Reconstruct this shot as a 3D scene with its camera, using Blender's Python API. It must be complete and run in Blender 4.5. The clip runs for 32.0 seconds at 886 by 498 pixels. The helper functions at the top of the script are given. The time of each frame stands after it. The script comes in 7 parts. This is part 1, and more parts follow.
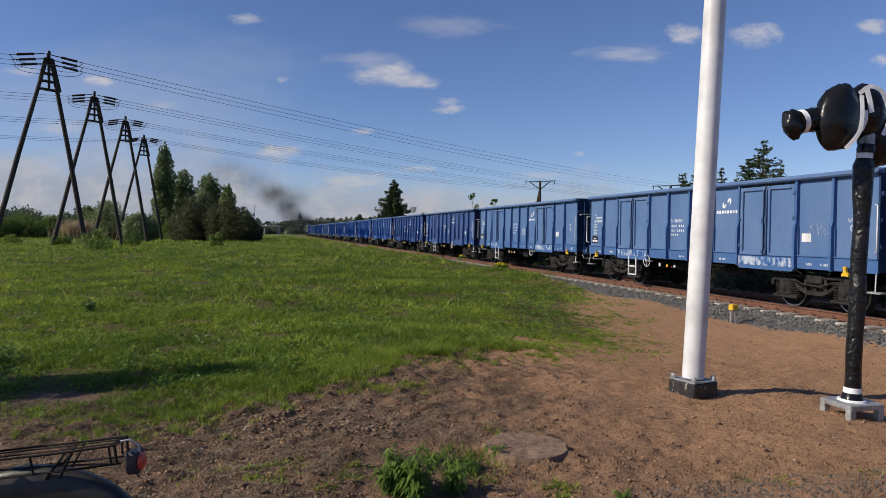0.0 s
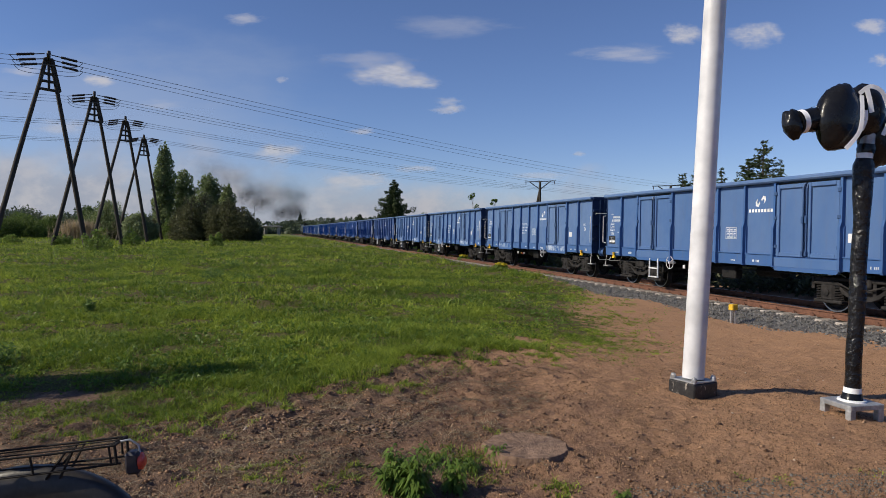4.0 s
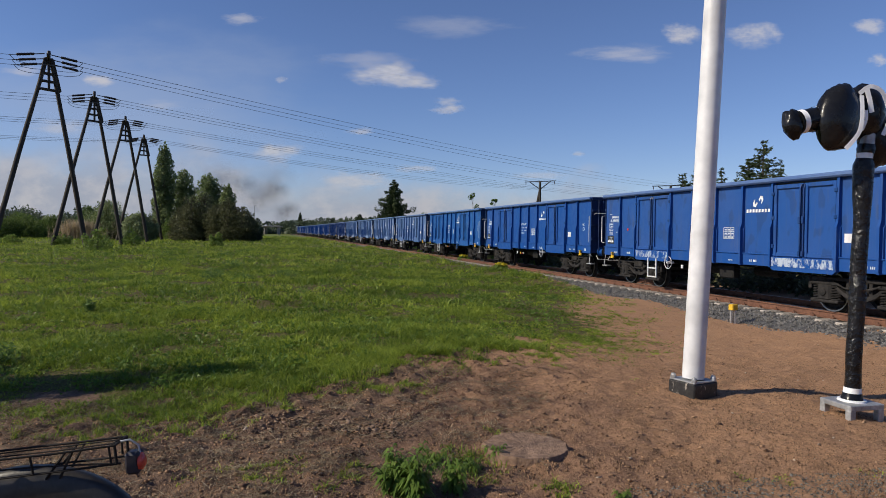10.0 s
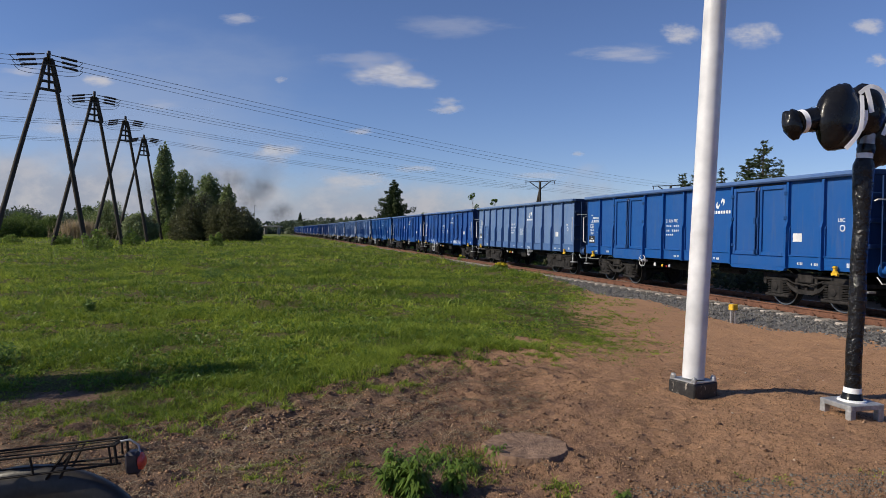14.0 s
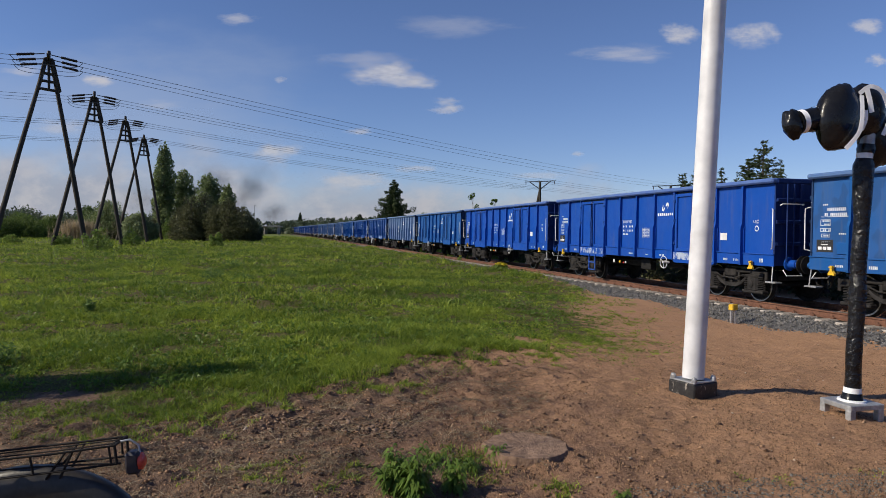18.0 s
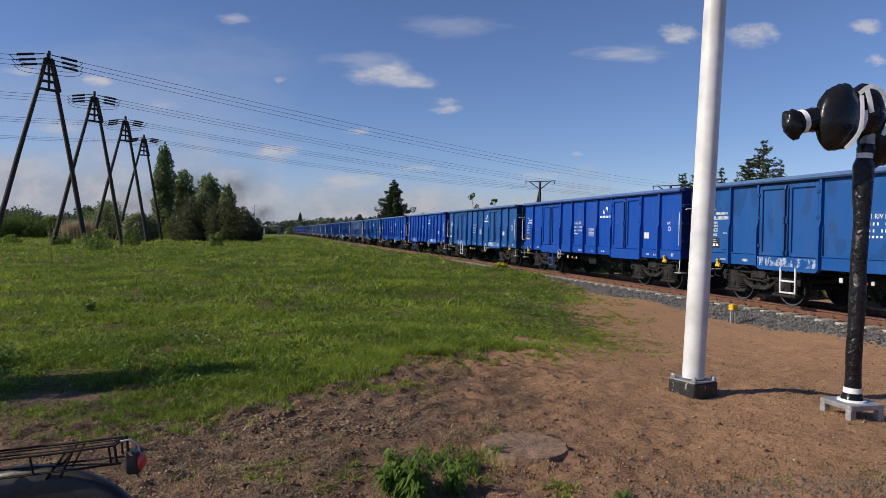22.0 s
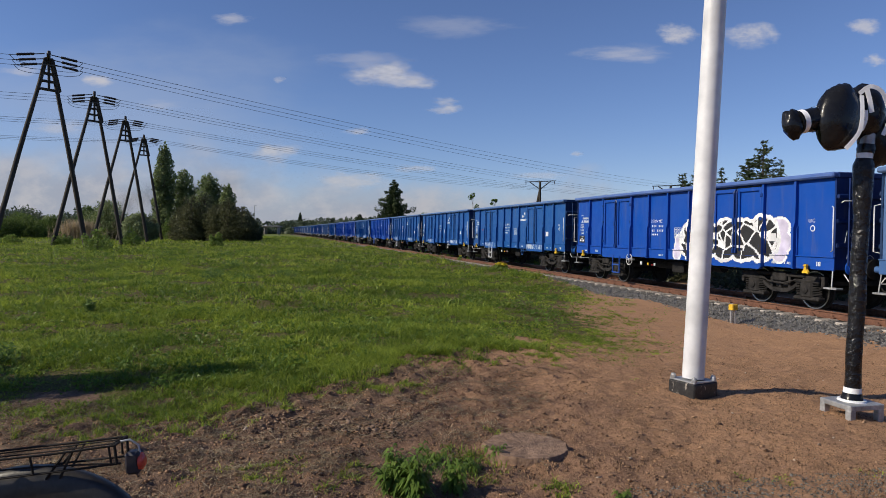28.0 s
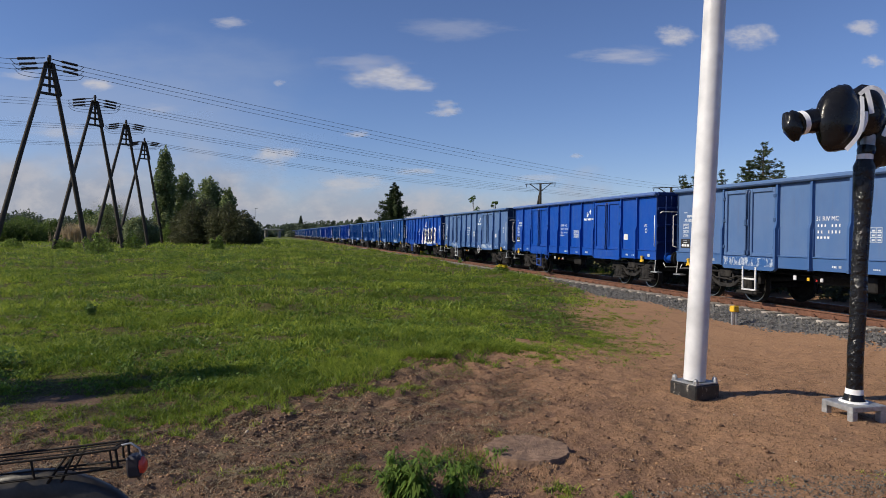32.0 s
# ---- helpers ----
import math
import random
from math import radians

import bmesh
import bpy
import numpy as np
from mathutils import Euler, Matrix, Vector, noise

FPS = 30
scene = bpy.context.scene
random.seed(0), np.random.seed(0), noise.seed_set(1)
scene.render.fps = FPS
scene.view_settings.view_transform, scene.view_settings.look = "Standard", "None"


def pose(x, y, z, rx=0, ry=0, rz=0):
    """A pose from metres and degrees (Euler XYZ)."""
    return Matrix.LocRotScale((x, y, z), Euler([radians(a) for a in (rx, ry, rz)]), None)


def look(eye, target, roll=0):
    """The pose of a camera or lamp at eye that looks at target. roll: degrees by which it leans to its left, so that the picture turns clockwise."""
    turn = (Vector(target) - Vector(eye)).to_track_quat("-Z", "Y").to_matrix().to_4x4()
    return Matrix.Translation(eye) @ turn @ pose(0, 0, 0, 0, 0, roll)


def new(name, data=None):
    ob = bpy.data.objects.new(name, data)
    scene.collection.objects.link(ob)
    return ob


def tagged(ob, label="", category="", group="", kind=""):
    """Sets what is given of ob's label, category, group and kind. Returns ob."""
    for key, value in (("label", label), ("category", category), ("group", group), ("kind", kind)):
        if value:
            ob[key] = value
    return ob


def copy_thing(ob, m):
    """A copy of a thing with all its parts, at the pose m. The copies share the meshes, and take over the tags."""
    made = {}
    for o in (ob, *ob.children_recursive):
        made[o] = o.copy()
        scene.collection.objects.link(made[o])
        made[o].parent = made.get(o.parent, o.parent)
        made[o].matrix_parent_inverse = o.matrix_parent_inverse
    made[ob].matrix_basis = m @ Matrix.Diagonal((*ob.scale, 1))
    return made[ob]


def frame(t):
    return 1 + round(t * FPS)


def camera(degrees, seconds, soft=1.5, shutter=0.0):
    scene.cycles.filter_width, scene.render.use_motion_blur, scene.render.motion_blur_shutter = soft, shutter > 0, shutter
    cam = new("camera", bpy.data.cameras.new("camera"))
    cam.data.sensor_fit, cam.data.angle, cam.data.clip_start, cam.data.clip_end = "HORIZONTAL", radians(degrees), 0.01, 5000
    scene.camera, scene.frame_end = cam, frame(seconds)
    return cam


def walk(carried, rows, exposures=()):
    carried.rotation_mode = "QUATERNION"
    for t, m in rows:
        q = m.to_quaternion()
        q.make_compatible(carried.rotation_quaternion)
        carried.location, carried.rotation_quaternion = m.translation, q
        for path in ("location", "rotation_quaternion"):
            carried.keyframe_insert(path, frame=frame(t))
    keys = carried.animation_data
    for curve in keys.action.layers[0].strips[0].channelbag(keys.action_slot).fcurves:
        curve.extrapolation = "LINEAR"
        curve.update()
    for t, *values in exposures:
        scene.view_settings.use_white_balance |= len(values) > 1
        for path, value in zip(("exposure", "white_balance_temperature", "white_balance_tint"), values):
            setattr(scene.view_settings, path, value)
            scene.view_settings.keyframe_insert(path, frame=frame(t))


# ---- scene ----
cam = camera(66.67, 32.0, soft=0.6, shutter=0.0)
EYE = 1.7552


def aim(pitch, roll, yaw=0.0):
    return look((0, 0, EYE), (math.sin(yaw), math.cos(yaw), EYE + math.tan(pitch)), roll)


walk(cam, [(0.0, aim(-0.0251, 0.649)), (31.2, aim(-0.0251, 0.649)), (31.3, aim(-0.0207, 0.649)), (31.4, aim(-0.0226, 0.64)),
           (31.6, aim(-0.0225, 0.63)), (31.7, aim(-0.0232, 0.57, -0.0012)), (31.8, aim(-0.0214, 0.49, -0.0008)), (32.0, aim(-0.0214, 0.445, -0.0010))])

# ---- world, sun, exposure ----
SUN_AZ = math.atan2(-0.97, -0.22)          # clockwise from +y
SUN_EL = radians(33)
world = bpy.data.worlds.new("sky")
scene.world = world
world.use_nodes = True
wn = world.node_tree.nodes
sky = wn.new("ShaderNodeTexSky")
sky.sky_type, sky.sun_disc = "NISHITA", False
sky.sun_elevation, sky.sun_rotation = SUN_EL, SUN_AZ
sky.air_density, sky.dust_density, sky.ozone_density = 0.90, 0.0, 5.2
wn["Background"].inputs["Strength"].default_value = 0.097
tint = wn.new("ShaderNodeMix")
tint.data_type, tint.blend_type = "RGBA", "MULTIPLY"
tint.inputs["Factor"].default_value = 1.0
tint.inputs["B"].default_value = (0.985, 0.93, 1.075, 1)
world.node_tree.links.new(sky.outputs["Color"], tint.inputs["A"])
world.node_tree.links.new(tint.outputs["Result"], wn["Background"].inputs["Color"])
sun_data = bpy.data.lights.new("sun", "SUN")
sun_data.energy, sun_data.angle, sun_data.color = 5.0, radians(0.5), (1.0, 0.90, 0.74)
sun = new("sun", sun_data)
SUN_FROM = Vector((math.sin(SUN_AZ) * math.cos(SUN_EL), math.cos(SUN_AZ) * math.cos(SUN_EL), math.sin(SUN_EL)))
sun.matrix_world = look(SUN_FROM * 50, (0, 0, 0))
scene.view_settings.exposure = 0.0

# ---- track frame: s runs along the track away from the camera, lat across it ----
PHI = 0.257624
ALONG = Vector((-math.sin(PHI), math.cos(PHI), 0))
ACROSS = Vector((math.cos(PHI), math.sin(PHI), 0))
SIDE = 12.247                                  # side wall of the wagons
AXIS = SIDE + 1.38                             # centre line of the track


def on_track(s, lat, z=0.0):
    return ALONG * s + ACROSS * lat + Vector((0, 0, z))


def travel(t):
    return 11.2187 + 6.55652 * t + 0.0331634 * t * t + 0.0000973 * t ** 3


# ---- mesh helpers ----
class Builder:
    """Collects vertices and faces of one mesh."""

    def __init__(self):
        self.v, self.f = [], []

    def add(self, verts, faces):
        n = len(self.v)
        self.v += [tuple(p) for p in verts]
        self.f += [tuple(i + n for i in face) for face in faces]
        return self

    def box(self, x0, x1, y0, y1, z0, z1, m=None):
        vs = [(x, y, z) for x in (x0, x1) for y in (y0, y1) for z in (z0, z1)]
        if m is not None:
            vs = [m @ Vector(p) for p in vs]
        return self.add(vs, [(0, 1, 3, 2), (4, 6, 7, 5), (0, 4, 5, 1), (2, 3, 7, 6), (0, 2, 6, 4), (1, 5, 7, 3)])

    def cbox(self, x0, x1, y0, y1, z0, z1, c=0.01, m=None):
        """A box with chamfered edges."""
        lo, hi = (x0, y0, z0), (x1, y1, z1)
        vs, index = [], {}
        for sx in (0, 1):
            for sy in (0, 1):
                for sz in (0, 1):
                    corner = [(lo, hi)[k][i] for i, k in enumerate((sx, sy, sz))]
                    inward = [c if k == 0 else -c for k in (sx, sy, sz)]
                    for a in range(3):
                        p = [corner[i] + (0 if i == a else inward[i]) for i in range(3)]
                        index[(sx, sy, sz, a)] = len(vs)
                        vs.append(Vector(p) if m is None else m @ Vector(p))
        fs = []
        for a in range(3):
            b, d = (a + 1) % 3, (a + 2) % 3
            for k in (0, 1):
                loop = []
                for u, w in ((0, 0), (1, 0), (1, 1), (0, 1)):
                    key = [0, 0, 0]
                    key[a], key[b], key[d] = k, u, w
                    loop.append(index[(*key, a)])
                fs.append(loop if k else loop[::-1])
            for u in (0, 1):
                for w in (0, 1):
                    ks = []
                    for k in (0, 1):
                        key = [0, 0, 0]
                        key[a], key[b], key[d] = k, u, w
                        ks.append((index[(*key, b)], index[(*key, d)]))
                    loop = [ks[0][0], ks[0][1], ks[1][1], ks[1][0]]
                    fs.append(loop if u == w else loop[::-1])
        for sx in (0, 1):
            for sy in (0, 1):
                for sz in (0, 1):
                    loop = [index[(sx, sy, sz, a)] for a in range(3)]
                    fs.append(loop if (sx + sy + sz) % 2 else loop[::-1])
        return self.add(vs, fs)

    def tube(self, points, radii, n=10, caps=True):
        """A round bar along points."""
        pts = [Vector(p) for p in points]
        if not hasattr(radii, "__len__"):
            radii = [radii] * len(pts)
        rings, up = [], None
        for i, p in enumerate(pts):
            d = (pts[min(i + 1, len(pts) - 1)] - pts[max(i - 1, 0)]).normalized()
            if up is None:
                up = Vector((0, 0, 1)) if abs(d.z) < 0.9 else Vector((1, 0, 0))
            side = d.cross(up).normalized()
            up = side.cross(d).normalized()
            rings.append([p + (side * math.cos(2 * math.pi * k / n) + up * math.sin(2 * math.pi * k / n)) * radii[i] for k in range(n)])
        vs = [q for ring in rings for q in ring]
        fs = [(i * n + k, i * n + (k + 1) % n, (i + 1) * n + (k + 1) % n, (i + 1) * n + k) for i in range(len(pts) - 1) for k in range(n)]
        if caps:
            fs += [tuple(range(n))[::-1], tuple((len(pts) - 1) * n + k for k in range(n))]
        return self.add(vs, fs)

    def lathe(self, profile, n=24, axis="z", at=(0, 0, 0)):
        """Turns (radius, height) pairs about an axis through at."""
        vs = []
        for r, h in profile:
            for k in range(n):
                a = 2 * math.pi * k / n
                p = (r * math.cos(a), r * math.sin(a), h)
                p = p if axis == "z" else (p[0], p[2], -p[1]) if axis == "y" else (p[2], p[0], p[1])
                vs.append(Vector(p) + Vector(at))
        fs = [(i * n + k, i * n + (k + 1) % n, (i + 1) * n + (k + 1) % n, (i + 1) * n + k) for i in range(len(profile) - 1) for k in range(n)]
        return self.add(vs, fs)

    def prism(self, outline, y0, y1):
        """An outline in x and z, pushed from y0 to y1."""
        n = len(outline)
        vs = [(x, y0, z) for x, z in outline] + [(x, y1, z) for x, z in outline]
        fs = [tuple(range(n)), tuple(range(2 * n - 1, n - 1, -1))] + [(i, i + n, (i + 1) % n + n, (i + 1) % n) for i in range(n)]
        return self.add(vs, fs)

    def mesh(self, name, material, smooth=None):
        me = bpy.data.meshes.new(name)
        me.from_pydata(self.v, [], self.f)
        me.materials.append(material)
        if smooth:
            me.polygons.foreach_set("use_smooth", [True] * len(me.polygons))
            me.set_sharp_from_angle(angle=radians(smooth))
        me.update()
        return me


def part(name, b, material, parent, label="", smooth=None):
    me = b if isinstance(b, bpy.types.Mesh) else b.mesh(name, material, smooth)
    ob = new(name, me)
    ob.parent = parent
    if label:
        tagged(ob, label)
    return ob


def thing(name, at, label, category, group="", kind=""):
    ob = new(name)
    ob.empty_display_size = 0.2
    ob.matrix_basis = at if isinstance(at, Matrix) else Matrix.Translation(at)
    return tagged(ob, label, category, group, kind)


# ---- materials ----
def nodes_of(name):
    m = bpy.data.materials.new(name)
    m.use_nodes = True
    return m, m.node_tree.nodes, m.node_tree.links, m.node_tree.nodes["Principled BSDF"]


def noise_node(ns, ls, coords, scale, detail=5.0, rough=0.55, stretch=None):
    if stretch:
        mp = ns.new("ShaderNodeMapping")
        mp.inputs["Scale"].default_value = stretch
        ls.new(coords, mp.inputs["Vector"])
        coords = mp.outputs["Vector"]
    n = ns.new("ShaderNodeTexNoise")
    n.inputs["Scale"].default_value, n.inputs["Detail"].default_value, n.inputs["Roughness"].default_value = scale, detail, rough
    ls.new(coords, n.inputs["Vector"])
    return n.outputs["Fac"]


def ramp_node(ns, ls, fac, lo, hi, a=0.0, b=1.0):
    r = ns.new("ShaderNodeMapRange")
    r.interpolation_type = "SMOOTHSTEP"
    for key, value in (("From Min", lo), ("From Max", hi), ("To Min", a), ("To Max", b)):
        r.inputs[key].default_value = value
    ls.new(fac, r.inputs["Value"])
    return r.outputs["Result"]


def mix_node(ns, ls, fac, a, b, how="MIX"):
    m = ns.new("ShaderNodeMix")
    m.data_type, m.blend_type = "RGBA", how
    for socket, value in ((m.inputs["Factor"], fac), (m.inputs["A"], a), (m.inputs["B"], b)):
        if hasattr(value, "links") or hasattr(value, "is_linked"):
            ls.new(value, socket)
        elif hasattr(value, "__len__"):
            socket.default_value = (*value[:3], 1)
        else:
            socket.default_value = value
    return m.outputs["Result"]


def bump_node(ns, ls, bsdf, height, strength, distance):
    b = ns.new("ShaderNodeBump")
    b.inputs["Strength"].default_value, b.inputs["Distance"].default_value = strength, distance
    ls.new(height, b.inputs["Height"])
    ls.new(b.outputs["Normal"], bsdf.inputs["Normal"])


def surface(name, a, b, rough=0.6, metal=0.0, scale=8.0, big=0.7, bump=0.3, depth=0.004, bump_scale=60.0, stretch=None, spec=0.5):
    """Two colours mingled by fine grain, uneven at a large scale too, with fine relief."""
    m, ns, ls, bsdf = nodes_of(name)
    co = ns.new("ShaderNodeTexCoord").outputs["Object"]
    grain = ramp_node(ns, ls, noise_node(ns, ls, co, scale, 6, 0.6, stretch), 0.3, 0.7)
    col = mix_node(ns, ls, grain, a, b)
    wide = ramp_node(ns, ls, noise_node(ns, ls, co, big, 3), 0.3, 0.7, 0.8, 1.15)
    tone = ns.new("ShaderNodeCombineColor")
    for k in ("Red", "Green", "Blue"):
        ls.new(wide, tone.inputs[k])
    col = mix_node(ns, ls, 1.0, col, tone.outputs["Color"], "MULTIPLY")
    ls.new(col, bsdf.inputs["Base Color"])
    bsdf.inputs["Metallic"].default_value = metal
    bsdf.inputs["Specular IOR Level"].default_value = spec
    ls.new(ramp_node(ns, ls, noise_node(ns, ls, co, scale * 1.7, 4), 0.25, 0.75, rough - 0.08, rough + 0.1), bsdf.inputs["Roughness"])
    if bump:
        bump_node(ns, ls, bsdf, noise_node(ns, ls, co, bump_scale, 5), bump, depth)
    return m


def wagon_paint(name, touched):
    """Blue wagon paint: the object's colour, bleached and soiled in places, and touched up with darker daubs on some wagons."""
    m, ns, ls, bsdf = nodes_of(name)
    tc, info = ns.new("ShaderNodeTexCoord"), ns.new("ShaderNodeObjectInfo")
    shift = ns.new("ShaderNodeVectorMath")
    shift.operation = "MULTIPLY_ADD"
    comb = ns.new("ShaderNodeCombineXYZ")
    for k in range(3):
        ls.new(info.outputs["Random"], comb.inputs[k])
    ls.new(comb.outputs[0], shift.inputs[0])
    shift.inputs[1].default_value = (37, 19, 11)
    ls.new(tc.outputs["Object"], shift.inputs[2])
    co = shift.outputs[0]
    col = info.outputs["Color"]
    dark = ns.new("ShaderNodeHueSaturation")
    dark.inputs["Value"].default_value = 0.58
    ls.new(col, dark.inputs["Color"])
    patch = ramp_node(ns, ls, noise_node(ns, ls, co, 2.6, 2, 0.4, (1, 1, 0.5)), 0.54, 0.60, 0, 1.0)
    daub = ns.new("ShaderNodeMath")
    daub.operation = "MULTIPLY"
    ls.new(patch, daub.inputs[0])
    daub.inputs[1].default_value = 0.6 if touched else 0.0
    col2 = mix_node(ns, ls, daub.outputs[0], col, dark.outputs["Color"])
    pale = ramp_node(ns, ls, noise_node(ns, ls, co, 1.3, 6, 0.65, (1, 1, 0.5)), 0.25, 0.75, 0.6, 1.0)
    amount = ns.new("ShaderNodeMath")
    amount.operation = "MULTIPLY"
    ls.new(pale, amount.inputs[0])
    ls.new(info.outputs["Alpha"], amount.inputs[1])
    col3 = mix_node(ns, ls, amount.outputs[0], col2, (0.195, 0.275, 0.41))
    streak = ramp_node(ns, ls, noise_node(ns, ls, co, 5.0, 5, 0.65, (1.6, 1.6, 0.14)), 0.50, 0.8, 0, 0.30)
    col4 = mix_node(ns, ls, streak, col3, (0.11, 0.115, 0.125))
    dust = ramp_node(ns, ls, noise_node(ns, ls, co, 0.9, 6, 0.65, (1, 1, 0.6)), 0.3, 0.75, 0.01, 0.06)
    col4 = mix_node(ns, ls, dust, col4, (0.24, 0.21, 0.18))
    fleck = ramp_node(ns, ls, noise_node(ns, ls, co, 9.0, 8, 0.75), 0.69, 0.75, 0, 0.6)
    col5 = mix_node(ns, ls, fleck, col4, (0.16, 0.13, 0.12))
    ls.new(col5, bsdf.inputs["Base Color"])
    ls.new(ramp_node(ns, ls, noise_node(ns, ls, co, 3.0, 5), 0.3, 0.7, 0.34, 0.6), bsdf.inputs["Roughness"])
    bsdf.inputs["Specular IOR Level"].default_value = 0.16
    bump_node(ns, ls, bsdf, noise_node(ns, ls, co, 2.2, 4, 0.5), 0.4, 0.02)
    return m


def foliage(name, a, b, trans=0.35, rough=0.55, spec=0.25, patchy=1.0):
    m, ns, ls, bsdf = nodes_of(name)
    geo = ns.new("ShaderNodeNewGeometry")
    co = ns.new("ShaderNodeTexCoord").outputs["Object"]
    col = mix_node(ns, ls, geo.outputs["Random Per Island"], a, b)
    wide = ramp_node(ns, ls, noise_node(ns, ls, co, 0.35, 4), 0.3, 0.7, 0.0, patchy)
    col = mix_node(ns, ls, wide, col, [c * 0.7 for c in a])
    ls.new(col, bsdf.inputs["Base Color"])
    bsdf.inputs["Roughness"].default_value = rough
    bsdf.inputs["Specular IOR Level"].default_value = spec
    tr = ns.new("ShaderNodeBsdfTranslucent")
    ls.new(col, tr.inputs["Color"])
    mx = ns.new("ShaderNodeMixShader")
    mx.inputs["Fac"].default_value = trans
    ls.new(bsdf.outputs[0], mx.inputs[1])
    ls.new(tr.outputs[0], mx.inputs[2])
    ls.new(mx.outputs[0], ns["Material Output"].inputs["Surface"])
    return m


def scuffed_paint():
    """Blue paint rubbed down to pale metal and filler in ragged vertical patches."""
    m, ns, ls, bsdf = nodes_of("scuffed_paint")
    tc, info = ns.new("ShaderNodeTexCoord"), ns.new("ShaderNodeObjectInfo")
    a = noise_node(ns, ls, tc.outputs["Object"], 7.0, 8, 0.75, (1, 1, 0.45))
    col = mix_node(ns, ls, ramp_node(ns, ls, a, 0.46, 0.58, 0, 0.9), info.outputs["Color"], (0.42, 0.48, 0.56))
    col = mix_node(ns, ls, ramp_node(ns, ls, noise_node(ns, ls, tc.outputs["Object"], 16.0, 6, 0.7), 0.58, 0.68, 0, 0.8), col, (0.07, 0.06, 0.06))
    ls.new(col, bsdf.inputs["Base Color"])
    bsdf.inputs["Roughness"].default_value = 0.6
    bsdf.inputs["Specular IOR Level"].default_value = 0.2
    return m


PAINT = wagon_paint("wagon_paint", False)
DAUBED = wagon_paint("touched_up_wagon_paint", True)
SCUFF = scuffed_paint()
IRON = surface("bogie_iron", (0.007, 0.007, 0.008), (0.022, 0.021, 0.020), 0.7, 0.1, 14, 1.5, 0.4, 0.004, spec=0.2)
DUSTY_IRON = surface("dusty_bogie_steel", (0.010, 0.0095, 0.0095), (0.033, 0.030, 0.029), 0.8, 0.0, 9, 1.8, 0.5, 0.006, spec=0.25)
TREAD = surface("wheel_tread", (0.30, 0.29, 0.28), (0.42, 0.41, 0.40), 0.35, 1.0, 20, 2, 0.1, 0.001)
RUST = surface("rusty_rail_steel", (0.10, 0.045, 0.028), (0.19, 0.085, 0.05), 0.8, 0.1, 10, 0.6, 0.5, 0.004)
RAILTOP = surface("worn_rail_head", (0.28, 0.24, 0.21), (0.40, 0.36, 0.33), 0.4, 0.9, 6, 0.8, 0.1, 0.001)
WHITE_MARK = surface("white_marking", (0.62, 0.64, 0.66), (0.80, 0.80, 0.80), 0.6, 0, 30, 4, 0.0)
GREY_MARK = surface("dusty_marking", (0.42, 0.47, 0.55), (0.6, 0.63, 0.66), 0.6, 0, 30, 4, 0.0)
BLACK_MARK = surface("black_marking", (0.012, 0.012, 0.013), (0.02, 0.02, 0.022), 0.6, 0, 30, 4, 0.0)
WHITE_PAINT = surface("white_paint", (0.62, 0.62, 0.635), (0.70, 0.70, 0.71), 0.45, 0, 7, 1.5, 0.15, 0.003, 30)
YELLOW = surface("yellow_paint", (0.65, 0.38, 0.015), (0.80, 0.50, 0.03), 0.5, 0, 12, 3, 0.2, 0.002)
RED = surface("red_paint", (0.45, 0.02, 0.02), (0.6, 0.04, 0.03), 0.5, 0, 12, 3, 0.2, 0.002)
CONCRETE = surface("sleeper_concrete", (0.25, 0.22, 0.19), (0.40, 0.36, 0.32), 0.9, 0, 12, 1.3, 0.6, 0.008, 40)
STONE = surface("ballast_stone", (0.05, 0.05, 0.053), (0.15, 0.146, 0.14), 0.85, 0, 5, 0.9, 0.6, 0.01, 40)
ZINC = surface("galvanised_steel", (0.33, 0.335, 0.34), (0.47, 0.475, 0.48), 0.5, 0.6, 22, 4, 0.2, 0.002)
FOIL = surface("black_plastic_foil", (0.006, 0.006, 0.007), (0.012, 0.012, 0.013), 0.2, 0, 5, 2, 0.5, 0.04, 2.6, spec=0.3)
FOIL_MAST = surface("creased_black_foil", (0.006, 0.006, 0.007), (0.012, 0.012, 0.013), 0.22, 0, 5, 2, 0.9, 0.05, 9, (1, 1, 0.5), spec=0.35)
TAPE = surface("white_tape", (0.80, 0.80, 0.80), (0.88, 0.88, 0.88), 0.5, 0, 10, 3, 0.5, 0.01, 20)


def chipped_bitumen():
    """Black coating chipped down to pale concrete at corners and in flakes."""
    m, ns, ls, bsdf = nodes_of("chipped_bitumen")
    co = ns.new("ShaderNodeTexCoord").outputs["Object"]
    col = mix_node(ns, ls, ramp_node(ns, ls, noise_node(ns, ls, co, 14, 5), 0.3, 0.7), (0.010, 0.010, 0.011), (0.032, 0.030, 0.028))
    chips = ramp_node(ns, ls, noise_node(ns, ls, co, 11, 7, 0.7, (1, 1, 0.6)), 0.60, 0.64, 0, 1.0)
    col = mix_node(ns, ls, chips, col, (0.30, 0.27, 0.23))
    ls.new(col, bsdf.inputs["Base Color"])
    bsdf.inputs["Roughness"].default_value = 0.5
    bump_node(ns, ls, bsdf, noise_node(ns, ls, co, 16, 6, 0.6), 0.8, 0.015)
    return m


